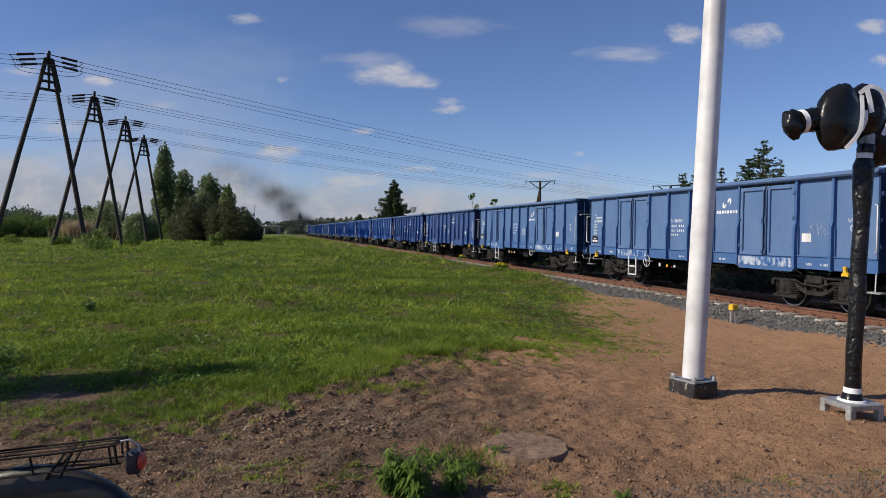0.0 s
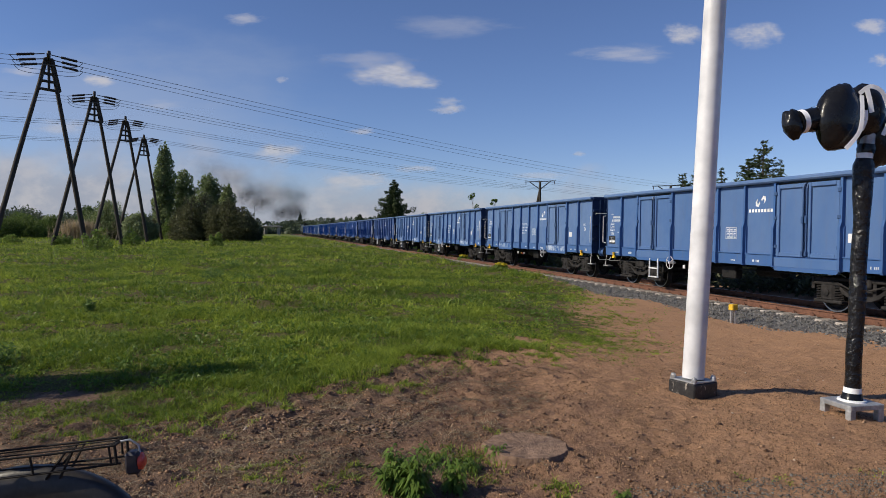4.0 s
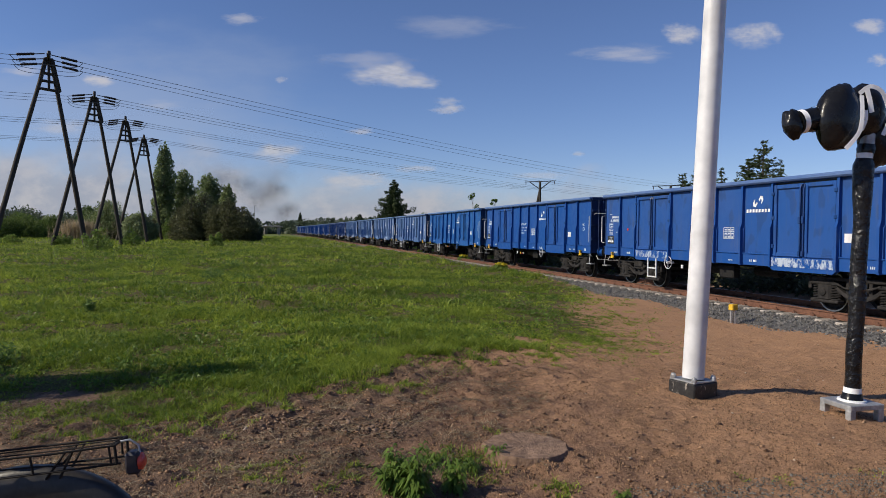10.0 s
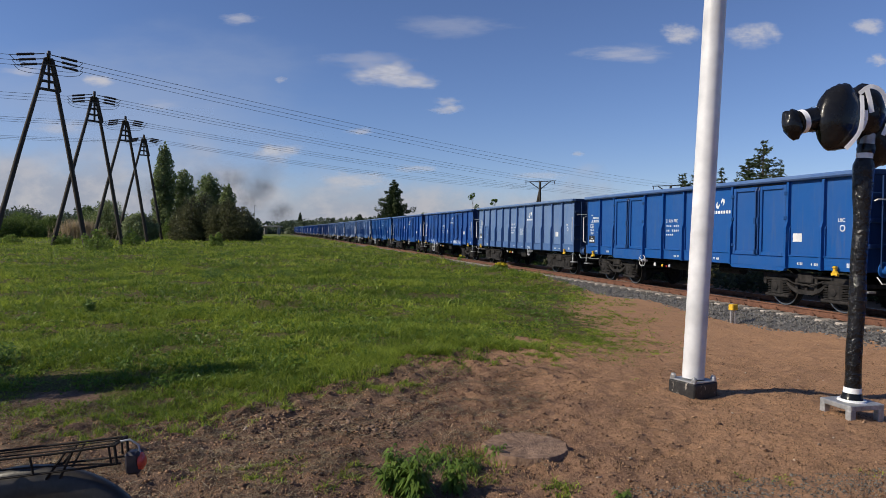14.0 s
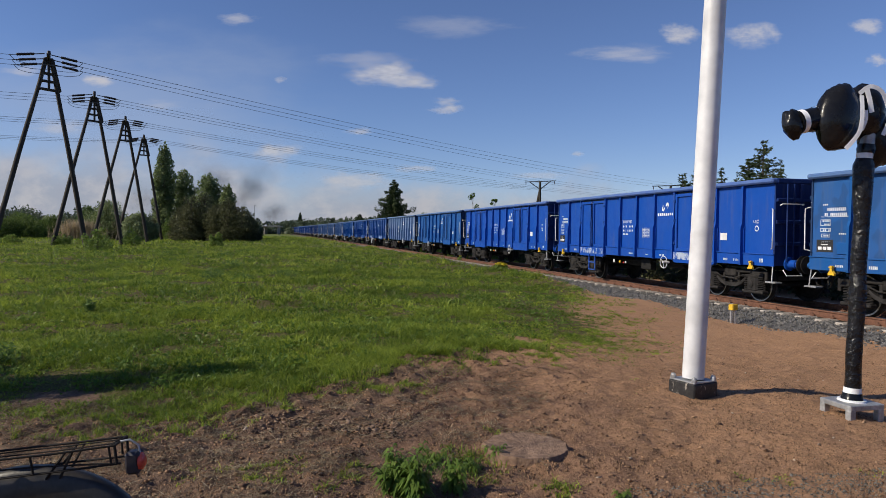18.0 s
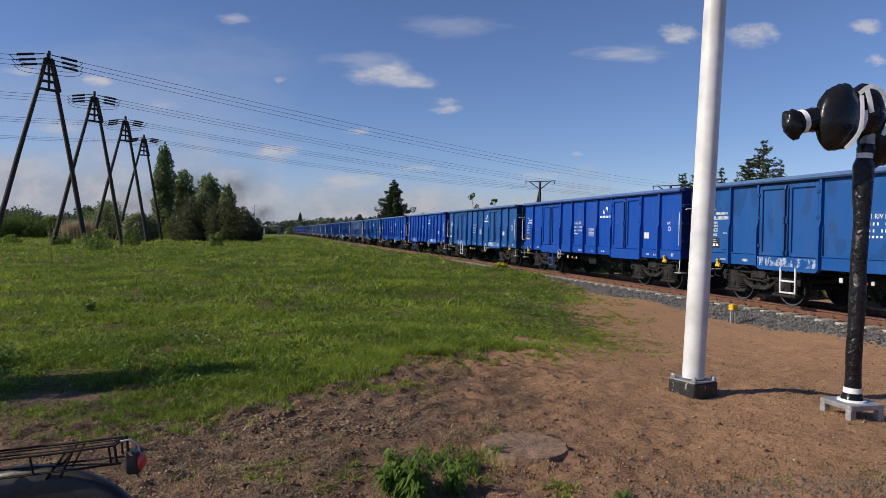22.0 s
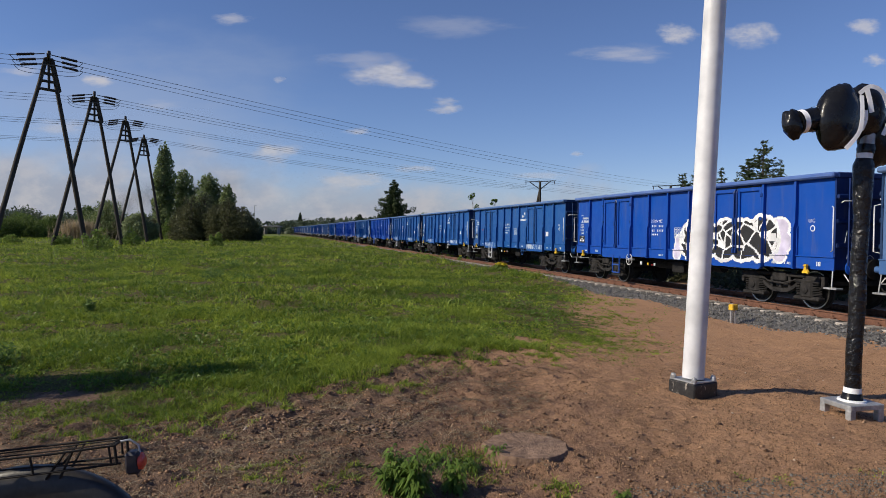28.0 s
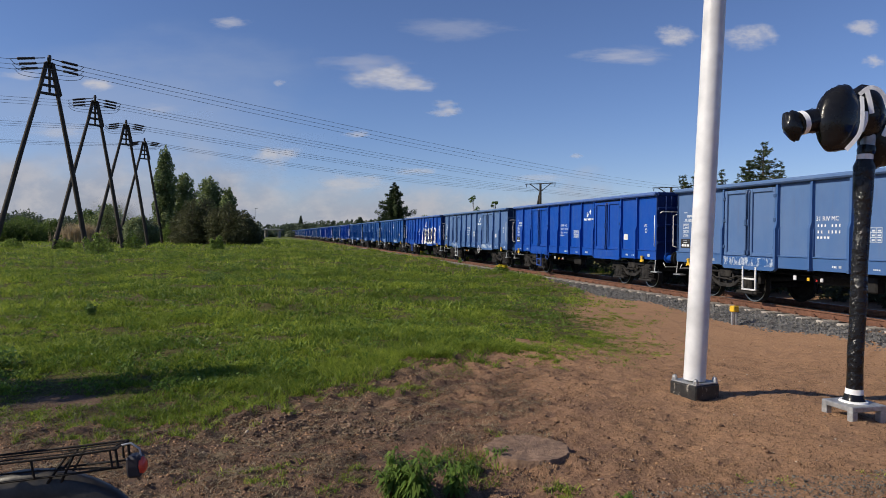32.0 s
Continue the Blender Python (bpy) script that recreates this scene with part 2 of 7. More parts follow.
CHIPPED = chipped_bitumen()
CREOSOTE = surface("tarred_wood", (0.022, 0.017, 0.013), (0.05, 0.04, 0.03), 0.85, 0, 3, 0.4, 0.5, 0.01, 20, (4, 4, 0.4))
INSULATOR = surface("brown_porcelain", (0.02, 0.014, 0.012), (0.04, 0.028, 0.022), 0.3, 0, 9, 3, 0.0)
WIRE = surface("aluminium_wire", (0.10, 0.105, 0.11), (0.16, 0.165, 0.17), 0.5, 0.6, 9, 3, 0.0)
BARK = surface("bark", (0.06, 0.05, 0.04), (0.14, 0.115, 0.09), 0.9, 0, 9, 1, 0.8, 0.02, 15, (3, 3, 0.5))
BLADE = foliage("grass_blades", (0.078, 0.155, 0.018), (0.49, 0.56, 0.070), 0.44, 0.5, 0.28, 0.75)
LEAF_POPLAR = foliage("poplar_leaves", (0.16, 0.215, 0.09), (0.35, 0.40, 0.17), 0.42)
LEAF_BUSH = foliage("bush_leaves", (0.085, 0.14, 0.032), (0.18, 0.24, 0.055), 0.42)
LEAF_DARK = foliage("dark_thicket_leaves", (0.075, 0.088, 0.042), (0.19, 0.185, 0.085), 0.34)
NEEDLES = foliage("spruce_needles", (0.036, 0.058, 0.021), (0.105, 0.135, 0.045), 0.2)
LEAF_WILLOW = foliage("willow_leaves", (0.19, 0.24, 0.11), (0.34, 0.38, 0.20), 0.4)
LEAF_SHRUB = foliage("shrub_leaves", (0.14, 0.22, 0.045), (0.32, 0.40, 0.09), 0.42)
REED = foliage("dry_reeds", (0.40, 0.31, 0.19), (0.55, 0.45, 0.30), 0.35)
WEED = foliage("weed_leaves", (0.10, 0.185, 0.034), (0.27, 0.37, 0.08), 0.42)
FAR_GREEN = foliage("far_tree_leaves", (0.09, 0.12, 0.07), (0.14, 0.17, 0.10), 0.3)

# ---- ground ----
DIRT_EDGE = [(-30.0, 6.3), (-9.0, 6.4), (-4.2, 6.5), (-3.0, 6.6), (-2.4, 7.0), (-1.9, 7.4), (-1.4, 7.7), (-0.95, 8.2), (-0.5, 9.2), (1.0, 10.1), (2.0, 10.9), (3.2, 12.2),
             (3.7, 13.4), (3.6, 15.1), (3.6, 16.8), (4.6, 19.8), (5.4, 23.5), (5.2, 30.0), (9.0, 34.0), (40.0, 10.0), (40.0, -40.0), (-30.0, -40.0)]


def dirt_mask(x, y):
    """Signed distance in metres to the edge of the bare soil, positive inside (arrays)."""
    px = np.array([p[0] for p in DIRT_EDGE])
    py = np.array([p[1] for p in DIRT_EDGE])
    best = np.full(x.shape, 1e9)
    inside = np.zeros(x.shape, bool)
    for i in range(len(px)):
        ax, ay, bx, by = px[i - 1], py[i - 1], px[i], py[i]
        dx, dy = bx - ax, by - ay
        k = np.clip(((x - ax) * dx + (y - ay) * dy) / (dx * dx + dy * dy), 0, 1)
        best = np.minimum(best, np.hypot(x - ax - k * dx, y - ay - k * dy))
        cross = (ay > y) != (by > y)
        inside ^= cross & (x < (bx - ax) * (y - ay) / (by - ay + 1e-12) + ax)
    return np.where(inside, best, -best)


# scraped spots in the meadow: place and radius
SPOTS = ((-2.7, 11.2, 0.34), (-2.3, 11.6, 0.22), (-8.0, 21.8, 0.75), (-6.4, 22.2, 0.65), (-0.15, 19.9, 0.55), (0.3, 20.3, 0.4), (-4.1, 7.25, 0.36), (-4.0, 10.1, 0.32), (1.35, 11.3, 0.3), (-5.0, 13.5, 0.35))


def scraped(x, y):
    """1 in the middle of a scraped spot, 0 away from them (arrays)."""
    out = np.zeros(np.shape(x))
    for cx, cy, r in SPOTS:
        out = np.maximum(out, np.exp(-(((x - cx) / 1.5) ** 2 + (y - cy) ** 2) / (r * r)))
    return out


def waves(x, y, size, seed):
    """Smooth pseudo-random relief of about unit height (arrays)."""
    rng = np.random.default_rng(seed)
    out = np.zeros(x.shape)
    for k in range(14):
        a, b, c = rng.uniform(0, 6.283), rng.uniform(0.6, 1.7) * 6.283 / size, rng.uniform(0, 6.283)
        out += np.sin((x * math.cos(a) + y * math.sin(a)) * b + c)
    return out / 3.5


def ground_z(x, y):
    x, y = np.asarray(x, float), np.asarray(y, float)
    lat = x * math.cos(PHI) + y * math.sin(PHI)
    fall = np.clip((lat - 3.0) / 7.0, 0, 1)
    z = -0.03 - 0.27 * fall * fall * (3 - 2 * fall)
    left = np.clip((-lat + 1.0) / 8.0, 0, 1)
    z = z - 0.10 * left
    z = z + 0.05 * waves(x, y, 9.0, 3) * np.clip(y / 12, 0, 1)
    # a low hump of soil between mast and signal, a trodden hollow at the mast
    z = z + 0.06 * np.exp(-((x - 4.1) ** 2 + (y - 7.5) ** 2) / 0.8) - 0.035 * np.exp(-((x - 2.85) ** 2 + (y - 7.75) ** 2) / 0.4)
    # farther on the verge is heaped over the ballast shoulder
    up, down = np.clip((lat - 9.6) / 1.2, 0, 1), np.clip((lat - 11.7) / 0.4, 0, 1)
    z = z + 0.18 * up * up * (3 - 2 * up) * (1 - down) * np.clip((y - 22.5) / 6, 0, 1)
    return z


def relief(x, y):
    """Small unevenness of the soil: trodden hollows, and clods of dug earth in the strip beside the turf."""
    bare = dirt_mask(x, y)
    near = np.clip((40 - y) / 30, 0, 1) * np.clip(bare / 0.5 + 0.6, 0.25, 1) * np.clip(1.15 - 0.22 * x, 0.5, 1)
    out = near * (0.015 * waves(x, y, 0.55, 5) + 0.012 * waves(x, y, 0.24, 6) + 0.009 * np.maximum(-0.4, waves(x, y, 0.12, 9)) + 0.02 * waves(x, y, 1.9, 7))
    strip = np.exp(-((bare - 0.9) / 0.9) ** 2) * np.clip((x + 4) / 1.5, 0, 1) * np.clip((1.2 - x) / 1.5, 0, 1)
    return out + strip * 0.022 * np.maximum(0, waves(x, y, 0.3, 8) + 0.2)


def axis_steps(lo, fine_lo, fine_hi, hi, step, ratio):
    mid = list(np.arange(fine_lo, fine_hi, step))
    out, d, v = [], step, fine_hi
    while v < hi:
        out.append(v)
        d *= ratio
        v += d
    out.append(hi)
    back, d, v = [], step, fine_lo
    while v > lo:
        d *= ratio
        v -= d
        back.append(max(v, lo))
    return np.array(back[::-1] + mid + out)


def soil_material():
    m, ns, ls, bsdf = nodes_of("soil_and_turf")
    co = ns.new("ShaderNodeTexCoord").outputs["Object"]
    at = ns.new("ShaderNodeAttribute")
    at.attribute_name = "bare"
    fine, mid, wide = noise_node(ns, ls, co, 30, 7, 0.65), noise_node(ns, ls, co, 3.2, 6, 0.6), noise_node(ns, ls, co, 0.55, 4)
    soil = mix_node(ns, ls, ramp_node(ns, ls, fine, 0.3, 0.7), (0.122, 0.071, 0.047), (0.24, 0.145, 0.096))
    warm = mix_node(ns, ls, ramp_node(ns, ls, fine, 0.3, 0.7), (0.258, 0.145, 0.08), (0.415, 0.246, 0.142))
    far = ns.new("ShaderNodeAttribute")
    far.attribute_name = "sandy"
    add = ns.new("ShaderNodeMath")
    add.operation = "MULTIPLY_ADD"
    ls.new(wide, add.inputs[0])
    add.inputs[1].default_value = 0.9
    ls.new(far.outputs["Fac"], add.inputs[2])
    soil = mix_node(ns, ls, ramp_node(ns, ls, add.outputs[0], 0.45, 1.0), soil, warm)
    soil = mix_node(ns, ls, ramp_node(ns, ls, mid, 0.55, 0.75, 0, 0.5), soil, (0.085, 0.057, 0.042))
    dug = ns.new("ShaderNodeAttribute")
    dug.attribute_name = "dug"
    soil = mix_node(ns, ls, dug.outputs["Fac"], soil, mix_node(ns, ls, ramp_node(ns, ls, fine, 0.3, 0.7), (0.075, 0.049, 0.035), (0.185, 0.125, 0.087)))
    turf = mix_node(ns, ls, ramp_node(ns, ls, fine, 0.3, 0.7), (0.045, 0.042, 0.014), (0.12, 0.105, 0.036))
    turf = mix_node(ns, ls, ramp_node(ns, ls, mid, 0.55, 0.68, 0, 0.8), turf, (0.15, 0.10, 0.052))
    away = ns.new("ShaderNodeAttribute")
    away.attribute_name = "away"
    turf = mix_node(ns, ls, away.outputs["Fac"], turf, mix_node(ns, ls, ramp_node(ns, ls, wide, 0.35, 0.7), (0.09, 0.12, 0.03), (0.17, 0.19, 0.05)))
    mixed = ns.new("ShaderNodeMath")
    mixed.operation = "MULTIPLY_ADD"
    ls.new(noise_node(ns, ls, co, 4.5, 8, 0.7), mixed.inputs[0])
    mixed.inputs[1].default_value = 1.6
    ls.new(at.outputs["Fac"], mixed.inputs[2])
    col = mix_node(ns, ls, ramp_node(ns, ls, mixed.outputs[0], 0.65, 1.0), turf, soil)
    ls.new(col, bsdf.inputs["Base Color"])
    bsdf.inputs["Roughness"].default_value = 0.95
    bsdf.inputs["Specular IOR Level"].default_value = 0.15
    b1 = ns.new("ShaderNodeMath")
    b1.operation = "MULTIPLY_ADD"
    ls.new(noise_node(ns, ls, co, 9, 9, 0.7), b1.inputs[0])
    b1.inputs[1].default_value = 1.0
    ls.new(fine, b1.inputs[2])
    bump_node(ns, ls, bsdf, b1.outputs[0], 0.9, 0.02)
    return m


def build_ground():
    xs = axis_steps(-2500, -6.0, 8.5, 2500, 0.045, 1.05)
    ys = axis_steps(-600, 3.4, 12.0, 3600, 0.045, 1.05)
    X, Y = np.meshgrid(xs, ys)
    bare = dirt_mask(X, Y)
    Z = ground_z(X, Y)
    Z += relief(X, Y) + np.clip((40 - Y) / 30, 0, 1) * np.random.default_rng(2).normal(0, 0.003, Z.shape)
    ny, nx = X.shape
    co = np.stack([X, Y, Z], -1).reshape(-1, 3)
    i = (np.arange(ny - 1)[:, None] * nx + np.arange(nx - 1)[None, :]).reshape(-1)
    quads = np.stack([i, i + 1, i + nx + 1, i + nx], -1)
    me = bpy.data.meshes.new("ground")
    me.vertices.add(len(co))
    me.vertices.foreach_set("co", co.reshape(-1))
    me.loops.add(quads.size)
    me.loops.foreach_set("vertex_index", quads.reshape(-1))
    me.polygons.add(len(quads))
    me.polygons.foreach_set("loop_start", np.arange(len(quads)) * 4)
    me.polygons.foreach_set("use_smooth", np.ones(len(quads), bool))
    me.update()
    lat = X * math.cos(PHI) + Y * math.sin(PHI)
    a = me.attributes.new("bare", "FLOAT", "POINT")
    a.data.foreach_set("value", np.clip(bare / (0.8 + 0.05 * np.clip(Y, 0, 60) + 0.8 * np.clip(X / 2, 0, 1)) + 0.26 * np.clip(X / 2, 0, 1) - 0.05 + 1.5 * scraped(X, Y), -1, 1).reshape(-1).astype(np.float32))
    a = me.attributes.new("away", "FLOAT", "POINT")
    a.data.foreach_set("value", np.clip((Y - 40) / 90, 0, 1).reshape(-1).astype(np.float32))
    a = me.attributes.new("sandy", "FLOAT", "POINT")
    a.data.foreach_set("value", (np.clip((lat - 0.5) / 5.0, 0, 1) * 0.55).reshape(-1).astype(np.float32))
    a = me.attributes.new("dug", "FLOAT", "POINT")
    a.data.foreach_set("value", (np.clip((0.6 - X + 0.5 * waves(X, Y, 1.3, 71)) / 1.6, 0, 1) * 0.85).reshape(-1).astype(np.float32))
    me.materials.append(soil_material())
    tagged(new("ground", me), "reddish bare soil beside rough green meadow", "ground", kind="structure")


def quads_mesh(name, co, per, material):
    """A mesh of separate strips: co is (count, per, 3); per 4: a quad, 5: a blade of a quad and a tip."""
    n = len(co)
    me = bpy.data.meshes.new(name)
    me.vertices.add(n * per)
    me.vertices.foreach_set("co", np.ascontiguousarray(co, np.float32).reshape(-1))
    base = np.arange(n)[:, None] * per
    if per == 4:
        loops = (base + np.array([0, 1, 2, 3])).reshape(-1)
        starts = np.arange(n) * 4
    else:
        loops = (base + np.array([0, 1, 2, 3, 3, 2, 4])).reshape(-1)
        starts = (np.arange(n)[:, None] * 7 + np.array([0, 4])).reshape(-1)
    me.loops.add(len(loops))
    me.loops.foreach_set("vertex_index", loops)
    me.polygons.add(len(starts))
    me.polygons.foreach_set("loop_start", starts)
    me.polygons.foreach_set("use_smooth", np.ones(len(starts), bool))
    me.update()
    me.materials.append(material)
    return me


def blades(x, y, height, width, rng, lean=0.5, way=None):
    """Grass blades rooted at x, y (arrays)."""
    n = len(x)
    z = ground_z(x, y) + relief(x, y) - 0.01
    a = rng.uniform(0, 6.283, n)
    b = rng.uniform(0, 6.283, n) if way is None else way + rng.normal(0, 0.5, n)
    ux, uy = np.cos(a) * width / 2, np.sin(a) * width / 2
    ln = height * lean * rng.uniform(0.2, 1.2, n)
    lx, ly = np.cos(b) * ln, np.sin(b) * ln
    co = np.zeros((n, 5, 3))
    for i, (k, w) in enumerate(((0, 1), (0, -1), (0.55, -0.8), (0.55, 0.8), (1, 0))):
        co[:, i, 0] = x + ux * w + lx * k * k
        co[:, i, 1] = y + uy * w + ly * k * k
        co[:, i, 2] = z + height * k * (1 - 0.18 * k * lean)
    return co


def leaf_quads(points, size, rng, droop=None, wide=0.55):
    n = len(points)
    a = rng.normal(0, 1, (n, 3))
    a /= np.linalg.norm(a, axis=1)[:, None]
    if droop is not None:
        a = droop / np.linalg.norm(droop, axis=1)[:, None] + 0.35 * a
    b = np.cross(a, rng.normal(0, 1, (n, 3)))
    b /= np.linalg.norm(b, axis=1)[:, None]
    s = size * rng.uniform(0.6, 1.4, (n, 1))
    a, b = a * s, b * s * wide
    return np.stack([points - a * 0.5, points + b * 0.5 - a * 0.05, points + a * 0.55, points - b * 0.5 - a * 0.05], 1)


def turf_chance(x, y, lush):
    """How likely grass is to grow at a place: thinning out across the edge of the soil."""
    soft = 0.35 + 0.07 * y + 1.1 * np.clip((x - 0.3) / 2, 0, 1)
    return np.clip(0.45 - dirt_mask(x, y) / soft + 0.75 * lush, 0, 1) * np.clip(1.15 - 1.5 * scraped(x, y), 0, 1)


def build_grass():
    rng = np.random.default_rng(11)
    out = []
    # near, far, tufts, blades in a tuft, height, width, tuft radius
    for d0, d1, tufts, per, hgt, wid, rad, gap in ((4.6, 9.0, 13000, 12, 0.066, 0.0095, 0.036, 0.40), (9.0, 16.0, 23000, 10, 0.080, 0.0140, 0.050, 0.55), (16.0, 34.0, 25000, 8, 0.105, 0.026, 0.095, 1.0), (34.0, 75.0, 23000, 6, 0.15, 0.045, 0.20, 2.2), (75.0, 190.0, 21000, 5, 0.22, 0.11, 0.5, 5.0)):
        y = np.sqrt(rng.uniform(d0 * d0, d1 * d1, tufts))
        x = y * rng.uniform(-0.70, 0.40, tufts)
        lat = x * math.cos(PHI) + y * math.sin(PHI)
        lush = waves(x, y, 3.5, 21) * 0.35 + waves(x, y, 1.2, 22) * 0.35 + waves(x, y, gap, 23) * 0.40
        worn = np.clip((x - 0.4) / 2, 0, 1) * np.clip((30 - y) / 12, 0, 1)
        keep = (rng.uniform(0, 1, tufts) < turf_chance(x, y, lush) * (1 - 0.4 * worn) * np.clip(0.72 + 0.95 * lush, 0.12, 1)) & ((lat < 10.6 + 1.3 * np.clip((y - 22) / 6, 0, 1)) | (lat > 17.5))
        x, y, lush, worn = x[keep], y[keep], lush[keep], worn[keep]
        size = hgt * (1 - 0.5 * worn) * rng.uniform(0.45, 1.5, len(x)) * np.clip(1 + 0.9 * lush, 0.35, 2.4) * np.clip(0.55 - dirt_mask(x, y) / (1.2 + 0.05 * y) + 0.5 * np.exp(-((x + 1.0) / 1.4) ** 2), 0.3, 1)
        x, y, size = np.repeat(x, per), np.repeat(y, per), np.repeat(size, per)
        n = len(x)
        a = rng.uniform(0, 6.283, n)
        r = rad * rng.uniform(0, 1, n) ** 0.7
        out.append(blades(x + np.cos(a) * r, y + np.sin(a) * r, size * rng.uniform(0.5, 1.25, n), wid * rng.uniform(0.6, 1.3, n), rng, 1.0, a))
    cover = []
    for d0, d1, count, size in ((4.8, 9.0, 26000, 0.017), (9.0, 16.0, 26000, 0.024), (16.0, 34.0, 22000, 0.05), (34.0, 80.0, 16000, 0.10)):
        y = np.sqrt(rng.uniform(d0 * d0, d1 * d1, count))
        x = y * rng.uniform(-0.70, 0.40, count)
        lat = x * math.cos(PHI) + y * math.sin(PHI)
        lush = waves(x, y, 1.6, 24)
        keep = (rng.uniform(0, 1, count) < turf_chance(x, y, lush)) & ((lat < 10.6 + 1.2 * np.clip((y - 22) / 6, 0, 1)) | (lat > 17.5))
        x, y, lush = x[keep], y[keep], lush[keep]
        p = np.stack([x, y, ground_z(x, y) + rng.uniform(0.0, 1.4, len(x)) * size * np.clip(1 + lush, 0.3, 2)], -1)
        cover.append(leaf_quads(p, size, rng))
    ob = new("ground_cover", quads_mesh("ground_cover", np.concatenate(cover), 4, foliage("low_herbs", (0.075, 0.13, 0.02), (0.27, 0.335, 0.055), 0.4, patchy=0.5)))
    tagged(ob, "low leafy herbs filling the turf", "herbs", kind="stuff")
    # last year's dry blades lying in the turf
    dry = []
    for d0, d1, count, hgt, wid in ((4.6, 9.0, 34000, 0.035, 0.006), (9.0, 20.0, 34000, 0.05, 0.011)):
        y = np.sqrt(rng.uniform(d0 * d0, d1 * d1, count))
        x = y * rng.uniform(-0.70, 0.40, count)
        keep = rng.uniform(0, 1, count) < turf_chance(x, y, waves(x, y, 1.1, 27) * 0.6) * np.clip(0.5 + 0.7 * waves(x, y, 1.7, 28), 0.1, 1)
        x, y = x[keep], y[keep]
        dry.append(blades(x, y, hgt * rng.uniform(0.4, 1.4, len(x)), np.full(len(x), wid), rng, 2.2))
    ob = new("dry_grass", quads_mesh("dry_grass", np.concatenate(dry), 5, foliage("dry_grass", (0.10, 0.075, 0.04), (0.42, 0.34, 0.19), 0.3)))
    tagged(ob, "dry bleached grass lying in the turf", "dry grass", kind="stuff")
    # grass creeping into the soil
    for cx, cy, rx, ry, tufts, hgt in ((-0.9, 7.35, 0.55, 0.13, 150, 0.06), (-0.35, 7.55, 0.3, 0.1, 60, 0.05), (-1.0, 4.75, 0.5, 0.25, 40, 0.05), (-0.5, 4.7, 0.4, 0.25, 40, 0.05), (0.25, 5.2, 0.25, 0.35, 70, 0.06), (0.45, 5.95, 0.10, 0.10, 10, 0.04),
                                       (-2.6, 6.0, 0.8, 0.45, 150, 0.065), (-2.2, 6.8, 0.5, 0.4, 300, 0.085), (-3.4, 6.0, 0.8, 0.45, 150, 0.065), (-2.9, 6.6, 0.7, 0.35, 240, 0.075), (2.35, 4.92, 0.3, 0.08, 16, 0.03), (3.2, 5.1, 0.4, 0.08, 12, 0.03), (0.75, 4.72, 0.3, 0.1, 30, 0.05), (-1.6, 4.9, 0.5, 0.3, 30, 0.04), (1.6, 9.6, 0.6, 0.5, 160, 0.05), (2.6, 11.6, 0.6, 0.6, 200, 0.05), (3.3, 13.2, 0.9, 1.3, 240, 0.045), (4.0, 16.0, 0.9, 2.0, 220, 0.05), (2.0, 10.6, 0.9, 0.7, 260, 0.045), (4.6, 19.0, 0.8, 2.5, 180, 0.055), (0.3, 9.0, 0.8, 0.4, 200, 0.045), (-1.5, 8.3, 0.9, 0.35, 560, 0.10), (-0.5, 9.3, 0.8, 0.35, 600, 0.115), (0.6, 10.2, 0.8, 0.3, 560, 0.10), (-1.0, 8.7, 0.4, 0.3, 240, 0.125), (-2.2, 7.7, 0.5, 0.25, 320, 0.10), (0.9, 10.6, 0.9, 0.45, 200, 0.06), (2.2, 12.3, 0.9, 0.6, 160, 0.05)):
        knots = max(3, tufts // 6)
        kx, ky = rng.normal(cx, rx * 0.6, knots), rng.normal(cy, ry * 0.6, knots)
        pick = rng.integers(0, knots, tufts)
        x, y = np.repeat(kx[pick] + rng.normal(0, 0.045, tufts), 9), np.repeat(ky[pick] + rng.normal(0, 0.045, tufts), 9)
        n = len(x)
        out.append(blades(x + rng.normal(0, 0.02, n), y + rng.normal(0, 0.02, n), hgt * rng.uniform(0.4, 1.5, n), rng.uniform(0.005, 0.0095, n), rng, 1.2))
    ob = new("grass", quads_mesh("grass", np.concatenate(out), 5, BLADE))
    tagged(ob, "rough green meadow grass with taller tufts", "grass", kind="stuff")


